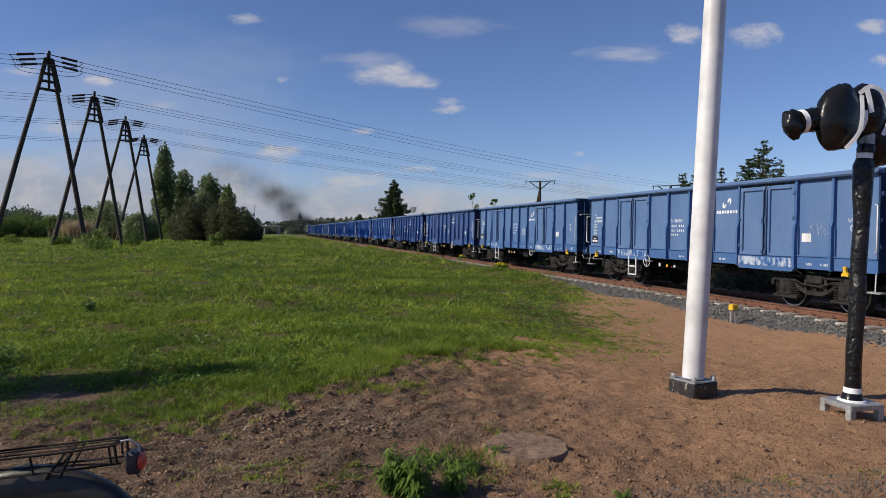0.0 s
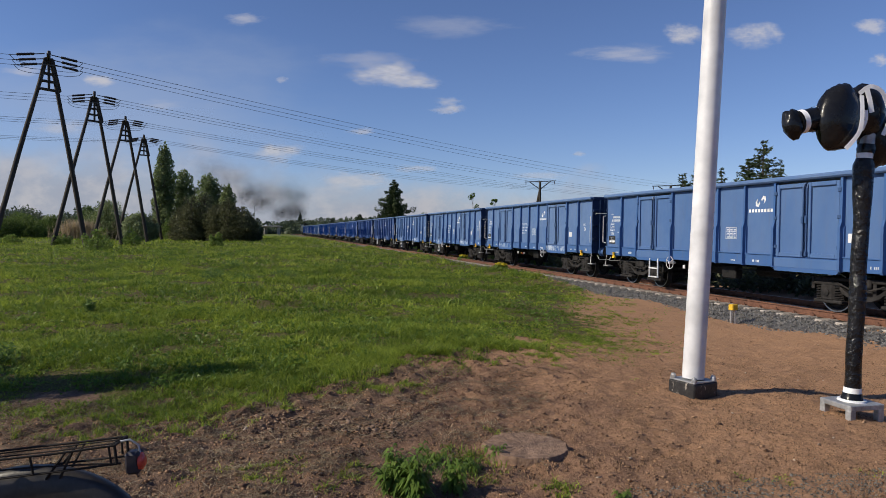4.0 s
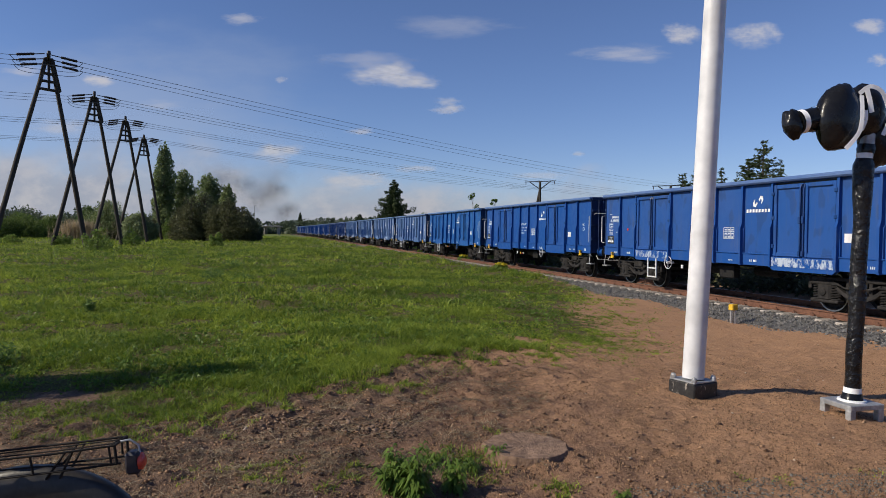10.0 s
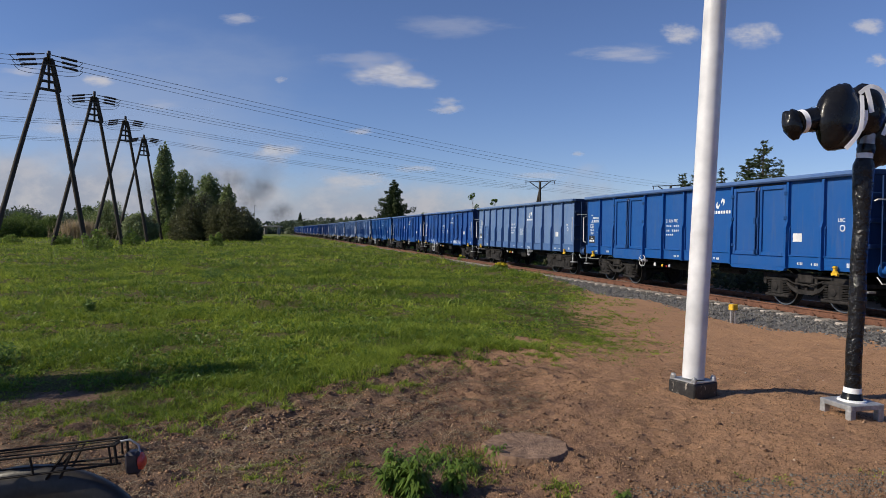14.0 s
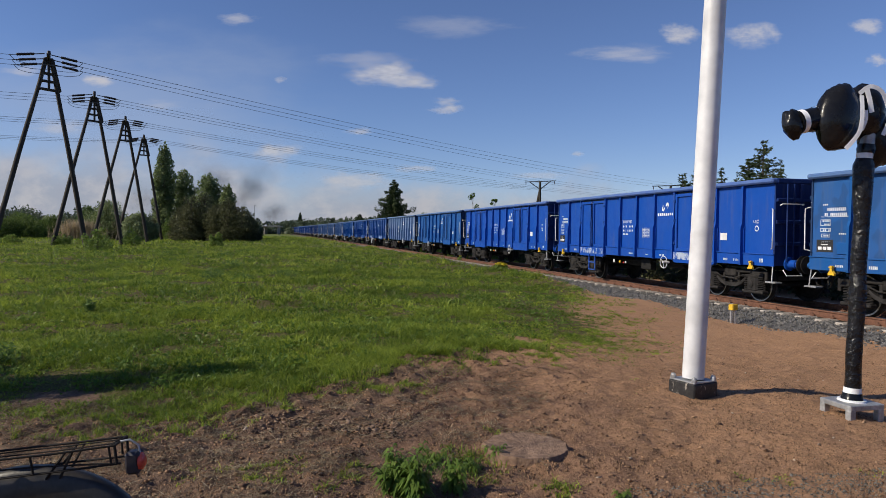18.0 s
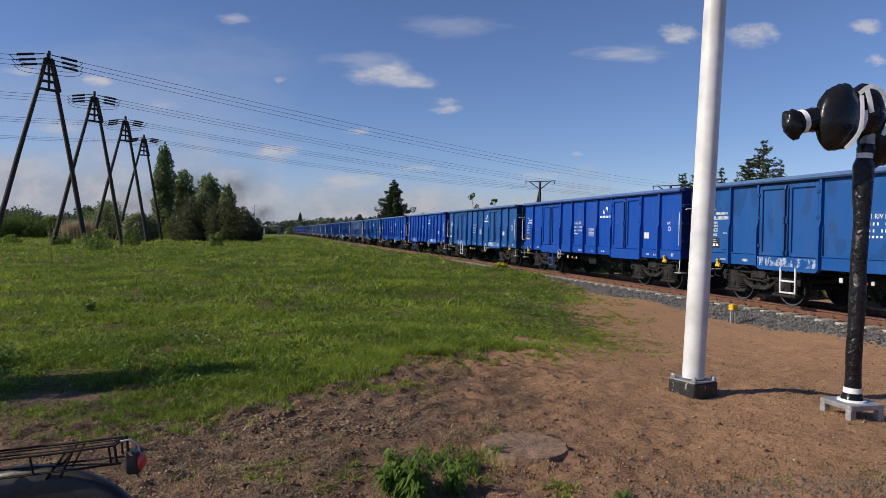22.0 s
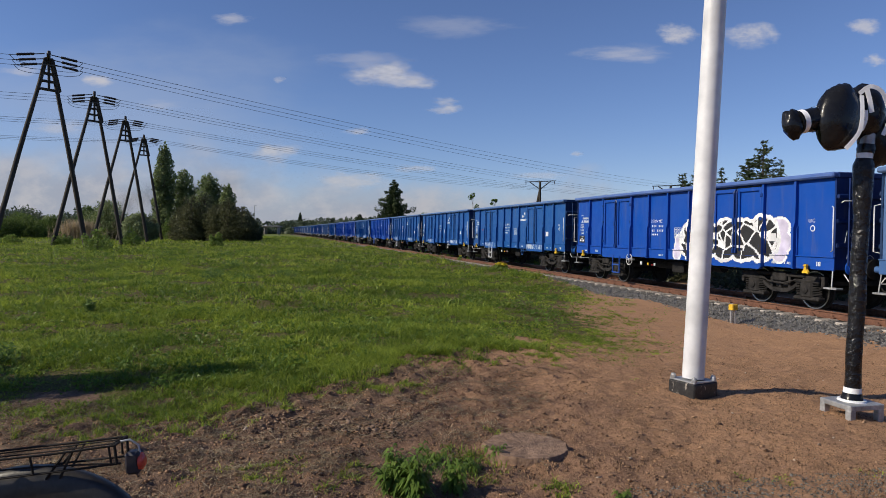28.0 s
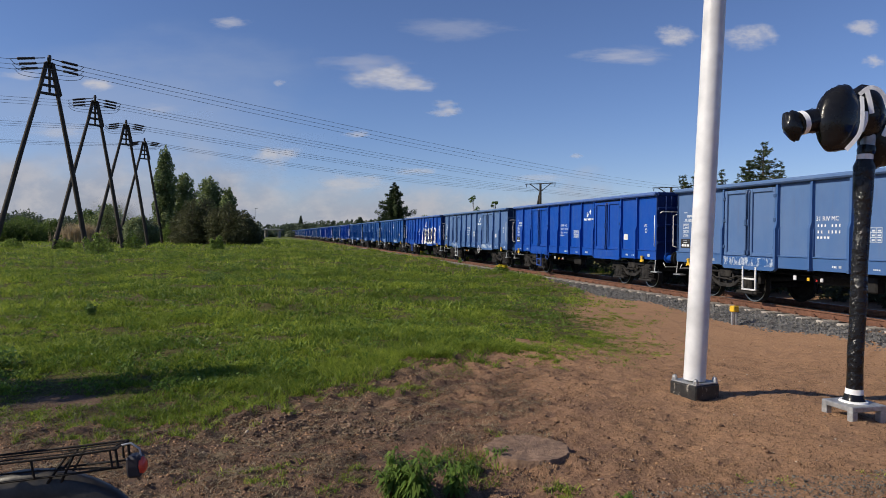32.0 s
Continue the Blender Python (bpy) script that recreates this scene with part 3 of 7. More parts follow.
# ---- track ----
def build_track():
    bed = Builder()
    outline = [(-3.35, -0.40), (-2.0, -0.17), (-1.5, -0.215), (1.5, -0.215), (2.0, -0.17), (3.35, -0.40)]
    for s0, s1 in ((-60, 20), (20, 120), (120, 700)):
        vs = [on_track(s, AXIS + a, z) for s in (s0, s1) for a, z in outline]
        bed.add(vs, [(i, i + 1, i + 7, i + 6) for i in range(5)])
    ob = new("ballast_bed", bed.mesh("ballast_bed", STONE))
    tagged(ob, "bed of grey crushed stone under the track", "ballast", kind="structure")
    # loose stones
    rng = np.random.default_rng(5)
    base = []
    for k in range(6):
        pts = np.array([(sx, sy, sz) for sx in (-1, 1) for sy in (-1, 1) for sz in (-1, 1)]) * rng.uniform(0.5, 1.0, (8, 1)) + rng.normal(0, 0.18, (8, 3))
        base.append(pts)
    faces = np.array([(0, 1, 3, 2), (4, 6, 7, 5), (0, 4, 5, 1), (2, 3, 7, 6), (0, 2, 6, 4), (1, 5, 7, 3)])
    n = 25000
    s = 4 + 66 * rng.uniform(0, 1, n) ** 1.6
    a = rng.uniform(-3.36, -0.9, n)
    z = np.interp(a, [-3.45, -3.35, -2.0, -1.5, -0.8], [-0.40, -0.39, -0.16, -0.205, -0.21]) + rng.uniform(-0.02, 0.02, n)
    r = rng.uniform(0.015, 0.029, n) * (1 + np.clip((s - 20) / 40, 0, 1) * 0.7)
    co = np.zeros((n, 8, 3))
    for i in range(n):
        q = Euler(rng.uniform(0, 6.28, 3)).to_matrix()
        co[i] = (base[i % 6] * r[i]) @ np.array(q)
    P = np.array([on_track(s[i], AXIS + a[i], z[i]) for i in range(n)])
    co += P[:, None, :]
    me = bpy.data.meshes.new("ballast_stones")
    me.from_pydata(co.reshape(-1, 3).tolist(), [], (np.arange(n)[:, None, None] * 8 + faces).reshape(-1, 4).tolist())
    me.materials.append(BALLAST)
    tagged(new("ballast_stones", me), "loose grey crushed stones on the track shoulder", "ballast", kind="stuff")
    for side, name in ((-1, "near"), (1, "far")):
        b = Builder()
        c = side * 0.7535
        prof = [(-0.036, 0), (-0.036, -0.035), (-0.009, -0.05), (-0.009, -0.14), (-0.07, -0.155), (-0.07, -0.172), (0.07, -0.172), (0.07, -0.155), (0.009, -0.14), (0.009, -0.05), (0.036, -0.035), (0.036, 0)]
        m = len(prof)
        vs = [on_track(s, AXIS + c + a, z) for s in (-60, 700) for a, z in prof]
        b.add(vs, [(i, (i + 1) % m, (i + 1) % m + m, i + m) for i in range(m - 1)])
        rail = new("rail", b.mesh("rail", RUST))
        tagged(rail, "rust-brown steel rail with a worn head", "rail", "rails of the track", "structure")
        head = Builder().add([on_track(s, AXIS + c + a, 0.003) for s in (-60, 700) for a in (-0.03, 0.03)], [(0, 1, 3, 2)])
        part("running_surface", head, RAILTOP, rail)
    sleeper = Builder()
    sleeper.cbox(-0.13, 0.13, -1.3, 1.3, -0.38, -0.16, 0.03)
    fixing = Builder()
    for c in (-0.7535, 0.7535):
        for e in (-0.1, 0.1):
            fixing.cbox(-0.06, 0.06, c + e - 0.035, c + e + 0.035, -0.175, -0.12, 0.012)
            fixing.tube([(0, c + e, -0.13), (0, c + e, -0.085)], 0.018, 6)
    sm, fm = sleeper.mesh("sleeper", CONCRETE), fixing.mesh("rail_fastening", RUST)
    for i in range(-12, 150):
        at = on_track(i * 0.6 + 0.2, AXIS, 0)
        sl = new("sleeper", sm)
        sl.matrix_basis = Matrix.Translation(at) @ pose(0, 0, 0, 0, 0, 90 + math.degrees(PHI))
        tagged(sl, "concrete sleeper bedded in grey ballast", "sleeper", "sleepers of the track", "structure")
        if i < 90:
            part("rail_fastening", fm, RUST, sl)


def ballast_material():
    m, ns, ls, bsdf = nodes_of("loose_ballast")
    geo = ns.new("ShaderNodeNewGeometry")
    co = ns.new("ShaderNodeTexCoord").outputs["Object"]
    col = mix_node(ns, ls, geo.outputs["Random Per Island"], (0.05, 0.05, 0.053), (0.20, 0.196, 0.19))
    col = mix_node(ns, ls, ramp_node(ns, ls, noise_node(ns, ls, co, 30, 5), 0.35, 0.75), col, (0.13, 0.115, 0.10))
    ls.new(col, bsdf.inputs["Base Color"])
    bsdf.inputs["Roughness"].default_value = 0.85
    return m


BALLAST = ballast_material()

# ---- freight wagons ----
HALF = 6.45
TOP, SILL = 3.2, 0.98


def text_mesh(name, text, size, material):
    cu = bpy.data.curves.new(name, "FONT")
    cu.body, cu.size, cu.extrude = text, size, 0.002
    ob = bpy.data.objects.new(name, cu)
    me = bpy.data.meshes.new_from_object(ob)
    me.name = name
    bpy.data.objects.remove(ob)
    me.materials.clear()
    me.materials.append(material)
    return me


def plate(b, x, z, w, h, y):
    """A flat mark on the side wall, its nearer corner at x (towards the tail) and z."""
    return b.box(x, x + w, y, y + 0.004, z, z + h)


def wheel_profile():
    return [(0.06, -0.09), (0.11, -0.09), (0.12, -0.035), (0.36, -0.02), (0.39, -0.06), (0.455, -0.062), (0.462, 0.04), (0.488, 0.055), (0.488, 0.075), (0.39, 0.075), (0.36, 0.035), (0.12, 0.05), (0.11, 0.09), (0.06, 0.09)]


def bogie_meshes():
    frame_b, plate_b = Builder(), Builder()
    for y in (-0.98, 0.98):
        e = 1 if y > 0 else -1
        # top chord, fish-bellied lower bar, struts between them
        frame_b.cbox(-1.34, 1.34, y - 0.06, y + 0.06, 0.74, 0.83, 0.02)
        curve = [(-1.30, 0.80), (-0.98, 0.79), (-0.66, 0.70), (-0.46, 0.54), (-0.24, 0.45), (0.24, 0.45), (0.46, 0.54), (0.66, 0.70), (0.98, 0.79), (1.30, 0.80)]
        frame_b.prism(curve + [(x * 0.985, z - 0.10) for x, z in curve[::-1]], y - 0.075, y + 0.075)
        for x in (-0.30, 0.0, 0.30):
            frame_b.cbox(x - 0.045, x + 0.045, y - 0.05, y + 0.05, 0.40, 0.78, 0.01)
        frame_b.cbox(-0.24, 0.24, y - 0.10, y + 0.10, 0.62, 0.86, 0.03)
        for x in (-1.36, 1.36):
            frame_b.cbox(x - 0.05, x + 0.05, y - 0.07, y + 0.07, 0.52, 0.82, 0.015)
        frame_b.tube([(-0.62, y + 0.10 * e, 0.70), (-0.2, y + 0.13 * e, 0.58), (0.3, y + 0.13 * e, 0.60), (0.66, y + 0.09 * e, 0.72)], 0.022, 6)
        # deep plate frame of the older kind, with a riveted lower flange
        plate = [(-1.42, 0.80), (-1.10, 0.84), (-0.5, 0.80), (0.5, 0.80), (1.10, 0.84), (1.42, 0.80), (1.42, 0.58), (1.26, 0.40), (0.62, 0.30), (-0.62, 0.30), (-1.26, 0.40), (-1.42, 0.58)]
        plate_b.prism(plate[::-1], y - 0.05, y + 0.05)
        plate_b.cbox(-1.30, 1.30, y - 0.09, y + 0.09, 0.27, 0.32, 0.01)
        plate_b.cbox(-1.40, 1.40, y - 0.09, y + 0.09, 0.78, 0.83, 0.01)
        plate_b.cbox(-0.26, 0.26, y - 0.10, y + 0.11, 0.56, 0.90, 0.03)
        for x in (-0.52, 0.52):
            plate_b.cbox(x - 0.03, x + 0.03, y - 0.08, y + 0.08, 0.32, 0.78, 0.01)
            plate_b.tube([(x * 0.8, y + 0.09 * e, 0.74), (x, y + 0.14 * e, 0.62), (x * 1.25, y + 0.09 * e, 0.76)], 0.022, 6)
    for b in (frame_b, plate_b):
        b.cbox(-0.22, 0.22, -1.0, 1.0, 0.45, 0.74, 0.04)
        for x in (-1.25, 1.25):
            b.cbox(x - 0.06, x + 0.06, -0.98, 0.98, 0.58, 0.70, 0.02)
    box_b = Builder()
    box_b.cbox(-0.20, 0.20, -0.10, 0.13, -0.20, 0.20, 0.05)
    box_b.lathe([(0.0, 0.155), (0.085, 0.15), (0.10, 0.11)], 14, "y")
    box_b.cbox(-0.40, 0.40, -0.10, 0.11, -0.25, -0.17, 0.02)
    box_b.cbox(-0.40, 0.40, -0.10, 0.11, 0.16, 0.24, 0.02)
    spring_b = Builder()
    spring_b.tube([(0.095 * math.cos(k * 0.6283), 0.095 * math.sin(k * 0.6283), -0.18 + k * 0.0058) for k in range(61)], 0.019, 5)
    wheels = Builder()
    for y, flip in ((-0.755, -1), (0.755, 1)):
        wheels.lathe([(r, -h * flip) for r, h in wheel_profile()], 32, "y", (0, y, 0))
    wheels.tube([(0, -1.0, 0), (0, 1.0, 0)], 0.075, 12)
    rim = Builder()
    for y in (-0.755, 0.755):
        e = 1 if y > 0 else -1
        rim.lathe([(0.425, 0.064 * e), (0.458, 0.066 * e)][::e], 32, "y", (0, y, 0))
    dull = len(wheels.f)
    wheels.add(rim.v, rim.f)
    wheel_mesh = wheels.mesh("wheelset", DUSTY_IRON, 30)
    wheel_mesh.materials.append(TREAD)
    for p in wheel_mesh.polygons[dull:]:
        p.material_index = 1
    shoe = Builder()
    shoe.cbox(-0.04, 0.04, -0.05, 0.05, 0.30, 0.60, 0.015)
    return (frame_b.mesh("bogie", DUSTY_IRON, 30), box_b.mesh("axle_box", DUSTY_IRON, 30), spring_b.mesh("coil_spring", DUSTY_IRON, 40), wheel_mesh, plate_b.mesh("bogie", DUSTY_IRON, 30), shoe.mesh("brake_shoe", IRON))


def rib(b, outline, x0, x1):
    """An outline in y and z, pushed from x0 to x1."""
    n = len(outline)
    vs = [(x0, y, z) for y, z in outline] + [(x1, y, z) for y, z in outline]
    return b.add(vs, [tuple(range(n))[::-1], tuple(range(n, 2 * n))] + [(i, (i + 1) % n, (i + 1) % n + n, i + n) for i in range(n)])


def post_mesh():
    """A narrow pressed rib: shallow above, stepped out below the middle, running down over the sill."""
    b = Builder()
    rib(b, [(0.0, SILL - 0.01), (0.125, SILL - 0.01), (0.145, SILL + 0.05), (0.145, 1.96), (0.10, 2.10), (0.09, TOP - 0.13), (0.0, TOP - 0.13)], -0.034, 0.034)
    rib(b, [(0.0, 1.30), (0.055, 1.30), (0.055, 1.93), (0.0, 2.02)], -0.052, 0.052)
    return b.mesh("post", PAINT)


def door_meshes():
    leaf = Builder()
    w, z0, z1 = 0.46, 1.25, TOP - 0.19
    leaf.box(-w, w, 0.0, 0.02, z0, z1)
    for x in (-w, w - 0.10):
        leaf.cbox(x, x + 0.10, 0.018, 0.072, z0, z1, 0.012)
    for z in (z0, z1 - 0.10):
        leaf.cbox(-w + 0.10, w - 0.10, 0.018, 0.068, z, z + 0.10, 0.012)
    handle = Builder()
    handle.tube([(0, 0.07, z0 + 0.05), (0, 0.10, z0 + 0.15), (0, 0.10, z1 - 0.12), (0, 0.07, z1 - 0.03)], 0.02, 6)
    handle.cbox(-0.02, 0.05, 0.08, 0.13, 2.05, 2.22, 0.01)
    handle.cbox(-0.03, 0.03, 0.08, 0.14, 1.28, 1.40, 0.01)
    hinge = Builder()
    hinge.cbox(-0.05, 0.05, 0.06, 0.10, 0, 0.09, 0.012)
    return leaf.mesh("door_leaf", PAINT), handle.mesh("lock_bar", PAINT), hinge.mesh("hinge", PAINT)


BOGIE = bogie_meshes()
POST = post_mesh()
DOOR = door_meshes()


def wagon_template(doors=True):
    root = thing("freight_wagon", Matrix(), "blue open-top freight wagon", "wagon")

    def P(name, b, label="", smooth=None, under=None):
        return part(name, b, PAINT, under or root, label, smooth)

    for y in (-1, 1):
        y0, y1 = sorted((y * 1.25, y * 1.285))
        P("side_wall", Builder().box(-HALF, HALF, y0, y1, SILL + 0.02, TOP - 0.1))
        a, b_ = sorted((y * 1.28, y * 1.325))
        P("sill", Builder().cbox(-HALF, HALF, a, b_, SILL, 1.285, 0.008))
        a, b_ = sorted((y * 1.30, y * 1.352))
        P("sill_ledge", Builder().cbox(-HALF, HALF, a, b_, 1.272, 1.30, 0.006))
        a, b_ = sorted((y * 1.24, y * 1.44))
        P("top_rail", Builder().cbox(-HALF - 0.03, HALF + 0.03, a, b_, TOP - 0.12, TOP, 0.035))
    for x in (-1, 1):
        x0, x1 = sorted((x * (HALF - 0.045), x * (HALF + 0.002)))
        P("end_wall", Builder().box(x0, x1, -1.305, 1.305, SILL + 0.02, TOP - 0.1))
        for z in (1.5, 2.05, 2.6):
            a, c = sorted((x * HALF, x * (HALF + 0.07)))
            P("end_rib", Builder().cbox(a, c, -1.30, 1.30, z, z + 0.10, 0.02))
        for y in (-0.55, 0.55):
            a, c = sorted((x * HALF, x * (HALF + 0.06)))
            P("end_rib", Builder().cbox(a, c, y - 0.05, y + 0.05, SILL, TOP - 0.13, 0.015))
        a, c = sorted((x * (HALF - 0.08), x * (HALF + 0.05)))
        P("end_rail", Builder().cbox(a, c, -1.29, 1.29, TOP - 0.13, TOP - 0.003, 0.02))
    fl = Builder().box(-HALF + 0.05, HALF - 0.05, -1.3, 1.3, 1.15, 1.22)
    fl.cbox(-HALF, HALF, -0.28, -0.16, 0.86, 1.15, 0.01).cbox(-HALF, HALF, 0.16, 0.28, 0.86, 1.15, 0.01)
    for x in (-4.5, -3.2, -1.6, 0, 1.6, 3.2, 4.5):
        fl.box(x - 0.06, x + 0.06, -1.28, 1.28, 0.95, 1.15)
    part("underframe", fl, IRON, root)
    cyl = Builder().tube([(0.6, 0.5, 0.80), (1.7, 0.5, 0.80)], 0.19, 14).tube([(-1.4, 0.3, 0.78), (-0.5, 0.3, 0.78)], 0.15, 12)
    cyl.tube([(-3.0, 0.9, 0.82), (3.0, 0.9, 0.84)], 0.02, 6).cbox(-0.35, 0.25, 0.75, 1.0, 0.55, 0.92, 0.03)
    part("brake_gear", cyl, IRON, root, smooth=30)
    for y in (-1, 1):
        m = pose(0, 0, 0) if y > 0 else pose(0, 0, 0, 0, 0, 180)
        xs = (-5.3, -4.22, -2.2, -1.1, 0.0, 1.1, 2.2, 4.22, 5.3) if doors else tuple(-5.375 + 1.075 * k for k in range(11))
        for x in xs:
            ob = P("post", POST)
            ob.matrix_basis = Matrix.Translation((x, y * 1.28, 0)) @ m
        if not doors:
            continue
        for c in (-3.21, 3.21):
            for e in (-1, 1):
                leaf = P("door_leaf", DOOR[0])
                leaf.matrix_basis = Matrix.Translation((c + e * 0.493, y * 1.292, 0)) @ m
                if y < 0:
                    continue
                for hz in (1.45, 2.15, 2.75):
                    hg = P("hinge", DOOR[2], under=leaf)
                    hg.matrix_basis = Matrix.Translation((e * 0.47, 0, hz))
                lb = P("lock_bar", DOOR[1], under=leaf)
                lb.matrix_basis = Matrix.Translation((-e * y * 0.44, 0, 0))
            a, b_ = sorted((y * 1.28, y * 1.385))
            # black sheet behind the leaves: the shade in the door gaps as a colour
            gap = Builder().box(c - 0.955, c + 0.955, *sorted((y * 1.284, y * 1.291)), 1.235, TOP - 0.14)
            part("door_seal", gap, BLACK_MARK, root)
            apron = Builder().prism([(c - 1.03, 1.235), (c - 1.03, 0.985), (c - 0.92, 0.90), (c + 0.92, 0.90), (c + 1.03, 0.985), (c + 1.03, 1.235)], a, b_)
            P("door_sill", apron)
            strip = Builder().cbox(c - 0.97, c + 0.97, *sorted((y * 1.383, y * 1.39)), 1.0, 1.215, 0.002)
            P("worn_strip", strip)
    for x in (-1, 1):
        for y in (-0.875, 0.875):
            b = Builder()
            b.lathe([(0.0, 0.0), (0.17, 0.0), (0.17, 0.03), (0.11, 0.05), (0.10, 0.26), (0.075, 0.27), (0.075, 0.44)], 18, "x")
            buf = P("buffer", b, smooth=35)
            buf.matrix_basis = Matrix.Translation((x * (HALF + 0.02), y, 1.05))
            head = Builder().lathe([(0.0, 0.52), (0.12, 0.515), (0.225, 0.49), (0.225, 0.465), (0.07, 0.44)], 20, "x")
            part("buffer_head", head, IRON, buf, smooth=35)
            if x < 0:
                buf.matrix_basis = Matrix.Translation((-HALF - 0.02, y, 1.05)) @ pose(0, 0, 0, 0, 0, 180)
        hook = Builder().cbox(x * 6.45, x * 6.45 + 0.02, -0.15, 0.15, 0.92, 1.18, 0.005)
        hook.tube([(x * 6.45, 0, 1.05), (x * 6.75, 0, 1.05), (x * 6.85, 0, 0.98), (x * 6.98, 0, 1.0)], 0.035, 8)
        part("coupling_hook", hook, IRON, root, smooth=40)
        hose = Builder().tube([(x * 6.45, 0.35, 0.92), (x * 6.72, 0.35, 0.80), (x * 6.80, 0.32, 0.55), (x * 6.95, 0.25, 0.50), (x * 7.02, 0.2, 0.66)], 0.022, 7)
        part("brake_hose", hose, IRON, root, smooth=60)
        rail = Builder().tube([(x * 6.40, 1.36, 1.42), (x * 6.50, 1.42, 1.45), (x * 6.50, 1.42, 2.40), (x * 6.40, 1.36, 2.43)], 0.014, 6)
        part("handrail", rail, WHITE_PAINT, root, smooth=60)
        rail = Builder().tube([(x * 6.5, 0.55, 2.52), (x * 6.56, 0.55, 2.55), (x * 6.56, 1.2, 2.55), (x * 6.5, 1.2, 2.52)], 0.014, 6)
        part("end_handrail", rail, WHITE_PAINT, root, smooth=60)
        rail = Builder().tube([(x * 6.5, 0.62, 0.90), (x * 6.62, 0.62, 0.76), (x * 6.62, 1.08, 0.76), (x * 6.5, 1.08, 0.90)], 0.013, 6)
        part("uncoupling_handle", rail, WHITE_PAINT, root, smooth=60)
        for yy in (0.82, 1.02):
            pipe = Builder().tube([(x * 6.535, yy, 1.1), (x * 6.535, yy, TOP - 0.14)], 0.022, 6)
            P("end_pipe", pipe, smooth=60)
        step = Builder().tube([(x * 6.40, 1.30, 1.0), (x * 6.42, 1.34, 0.62), (x * 6.42, 1.34, 0.60)], 0.016, 6)
        step.cbox(*sorted((x * 6.20, x * 6.56)), 1.16, 1.36, 0.56, 0.60, 0.008)
        part("shunter_step", step, ZINC, root)
        for y in (-1.37, 1.37):
            e = 1 if y > 0 else -1
            h = Builder().prism([(-0.034, 0.12), (-0.034, 0.01), (-0.085, -0.05), (-0.085, -0.105), (-0.04, -0.085), (0.04, -0.085), (0.085, -0.105), (0.085, -0.05), (0.034, 0.01), (0.034, 0.12)], *sorted((0, 0.055 * e)))
            h.cbox(-0.05, 0.05, *sorted((0.0, 0.075 * e)), 0.07, 0.10, 0.006)
            ob = part("towing_hook", h, YELLOW, root, "yellow towing hook")
            ob.matrix_basis = Matrix.Translation((x * 5.72, y, 0.98))
        bog = part("bogie", BOGIE[0 if doors else 4], IRON, root, "dusty steel bogie frame" if doors else "dusty deep-plated steel bogie frame")
        bog.matrix_basis = Matrix.Translation((x * 4.5, 0, 0))
        for dx in (-0.9, 0.9):
            ws = part("wheelset", BOGIE[3], IRON, bog)
            ws.matrix_basis = Matrix.Translation((dx, 0, 0.46))
            WHEELS.append(ws)
            for y in (-1, 1):
                ax = part("axle_box", BOGIE[1], IRON, bog)
                ax.matrix_basis = Matrix.Translation((dx, y * 0.98, 0.47)) @ pose(0, 0, 0, 0, 0, 0 if y > 0 else 180)
                for e in (-0.26, 0.26) if doors else ():
                    sp = part("coil_spring", BOGIE[2], IRON, bog)
                    sp.matrix_basis = Matrix.Translation((dx + e, y * 0.98, 0.47))
        for dx in (-0.40, 0.40):
            for y in (-0.755, 0.755):
                br = part("brake_shoe", BOGIE[5], IRON, bog)
                br.matrix_basis = Matrix.Translation((dx, y, 0))
    # side marks: data panel and lettering at the front, plain bars where it cannot be read
    y = 1.286
    panel = Builder()

    def boxed(x, z, w, h):
        for args in ((x, z, w, 0.012), (x, z + h - 0.012, w, 0.012), (x, z + 0.012, 0.012, h - 0.024), (x + w - 0.012, z + 0.012, 0.012, h - 0.024)):
            plate(panel, *args, y)

    for k, (x, z, w, h) in enumerate(((5.44, 2.33, 0.58, 0.10), (5.46, 2.215, 0.66, 0.10), (5.98, 2.46, 0.20, 0.05), (5.93, 2.085, 0.22, 0.05), (5.93, 2.015, 0.22, 0.045), (5.92, 1.88, 0.23, 0.05), (5.95, 1.755, 0.18, 0.045), (5.90, 1.615, 0.28, 0.04), (5.47, 1.80, 0.22, 0.05))):
        for j in range(int(w / 0.052)):
            if (j * 7 + k * 3) % 11:
                plate(panel, x + j * 0.052, z, 0.036, h * 0.72, y)
    for args in ((5.90, 1.995, 0.28, 0.145), (5.89, 1.86, 0.29, 0.085), (5.92, 1.735, 0.23, 0.08), (5.42, 2.195, 0.74, 0.012)):
        boxed(*args) if args[3] > 0.02 else plate(panel, *args, y)
    tagged(part("data_panel", panel, GREY_MARK, root, "rows of white data lettering"), kind="stuff")
    blk = plate(Builder(), 5.82, 1.40, 0.46, 0.28, y)
    sq = part("load_panel", blk, BLACK_MARK, root, "black panel with white squares")
    wb = Builder()
    for k in range(3):
        plate(wb, 5.86 + k * 0.135, 1.45, 0.10, 0.07, y + 0.004)
    plate(wb, 5.95, 1.56, 0.2, 0.015, y + 0.004)
    tagged(part("load_mark", wb, WHITE_MARK, sq), kind="stuff")
    lock = Builder().cbox(5.42, 5.68, 1.283, 1.315, 1.36, 1.62, 0.01)
    P("document_holder", lock)
    num = Builder()
    for k, w in enumerate((0.66, 0.72, 0.72)):
        if k:
            for j in range(7):
                if j != 4 - k:
                    plate(num, 1.02 - j * 0.10 - 0.08, 2.14 - k * 0.145, 0.036, 0.066, y)
    for j in range(4):
        plate(num, 1.02 - j * 0.10 - 0.08, 1.73, 0.05, 0.05, y)
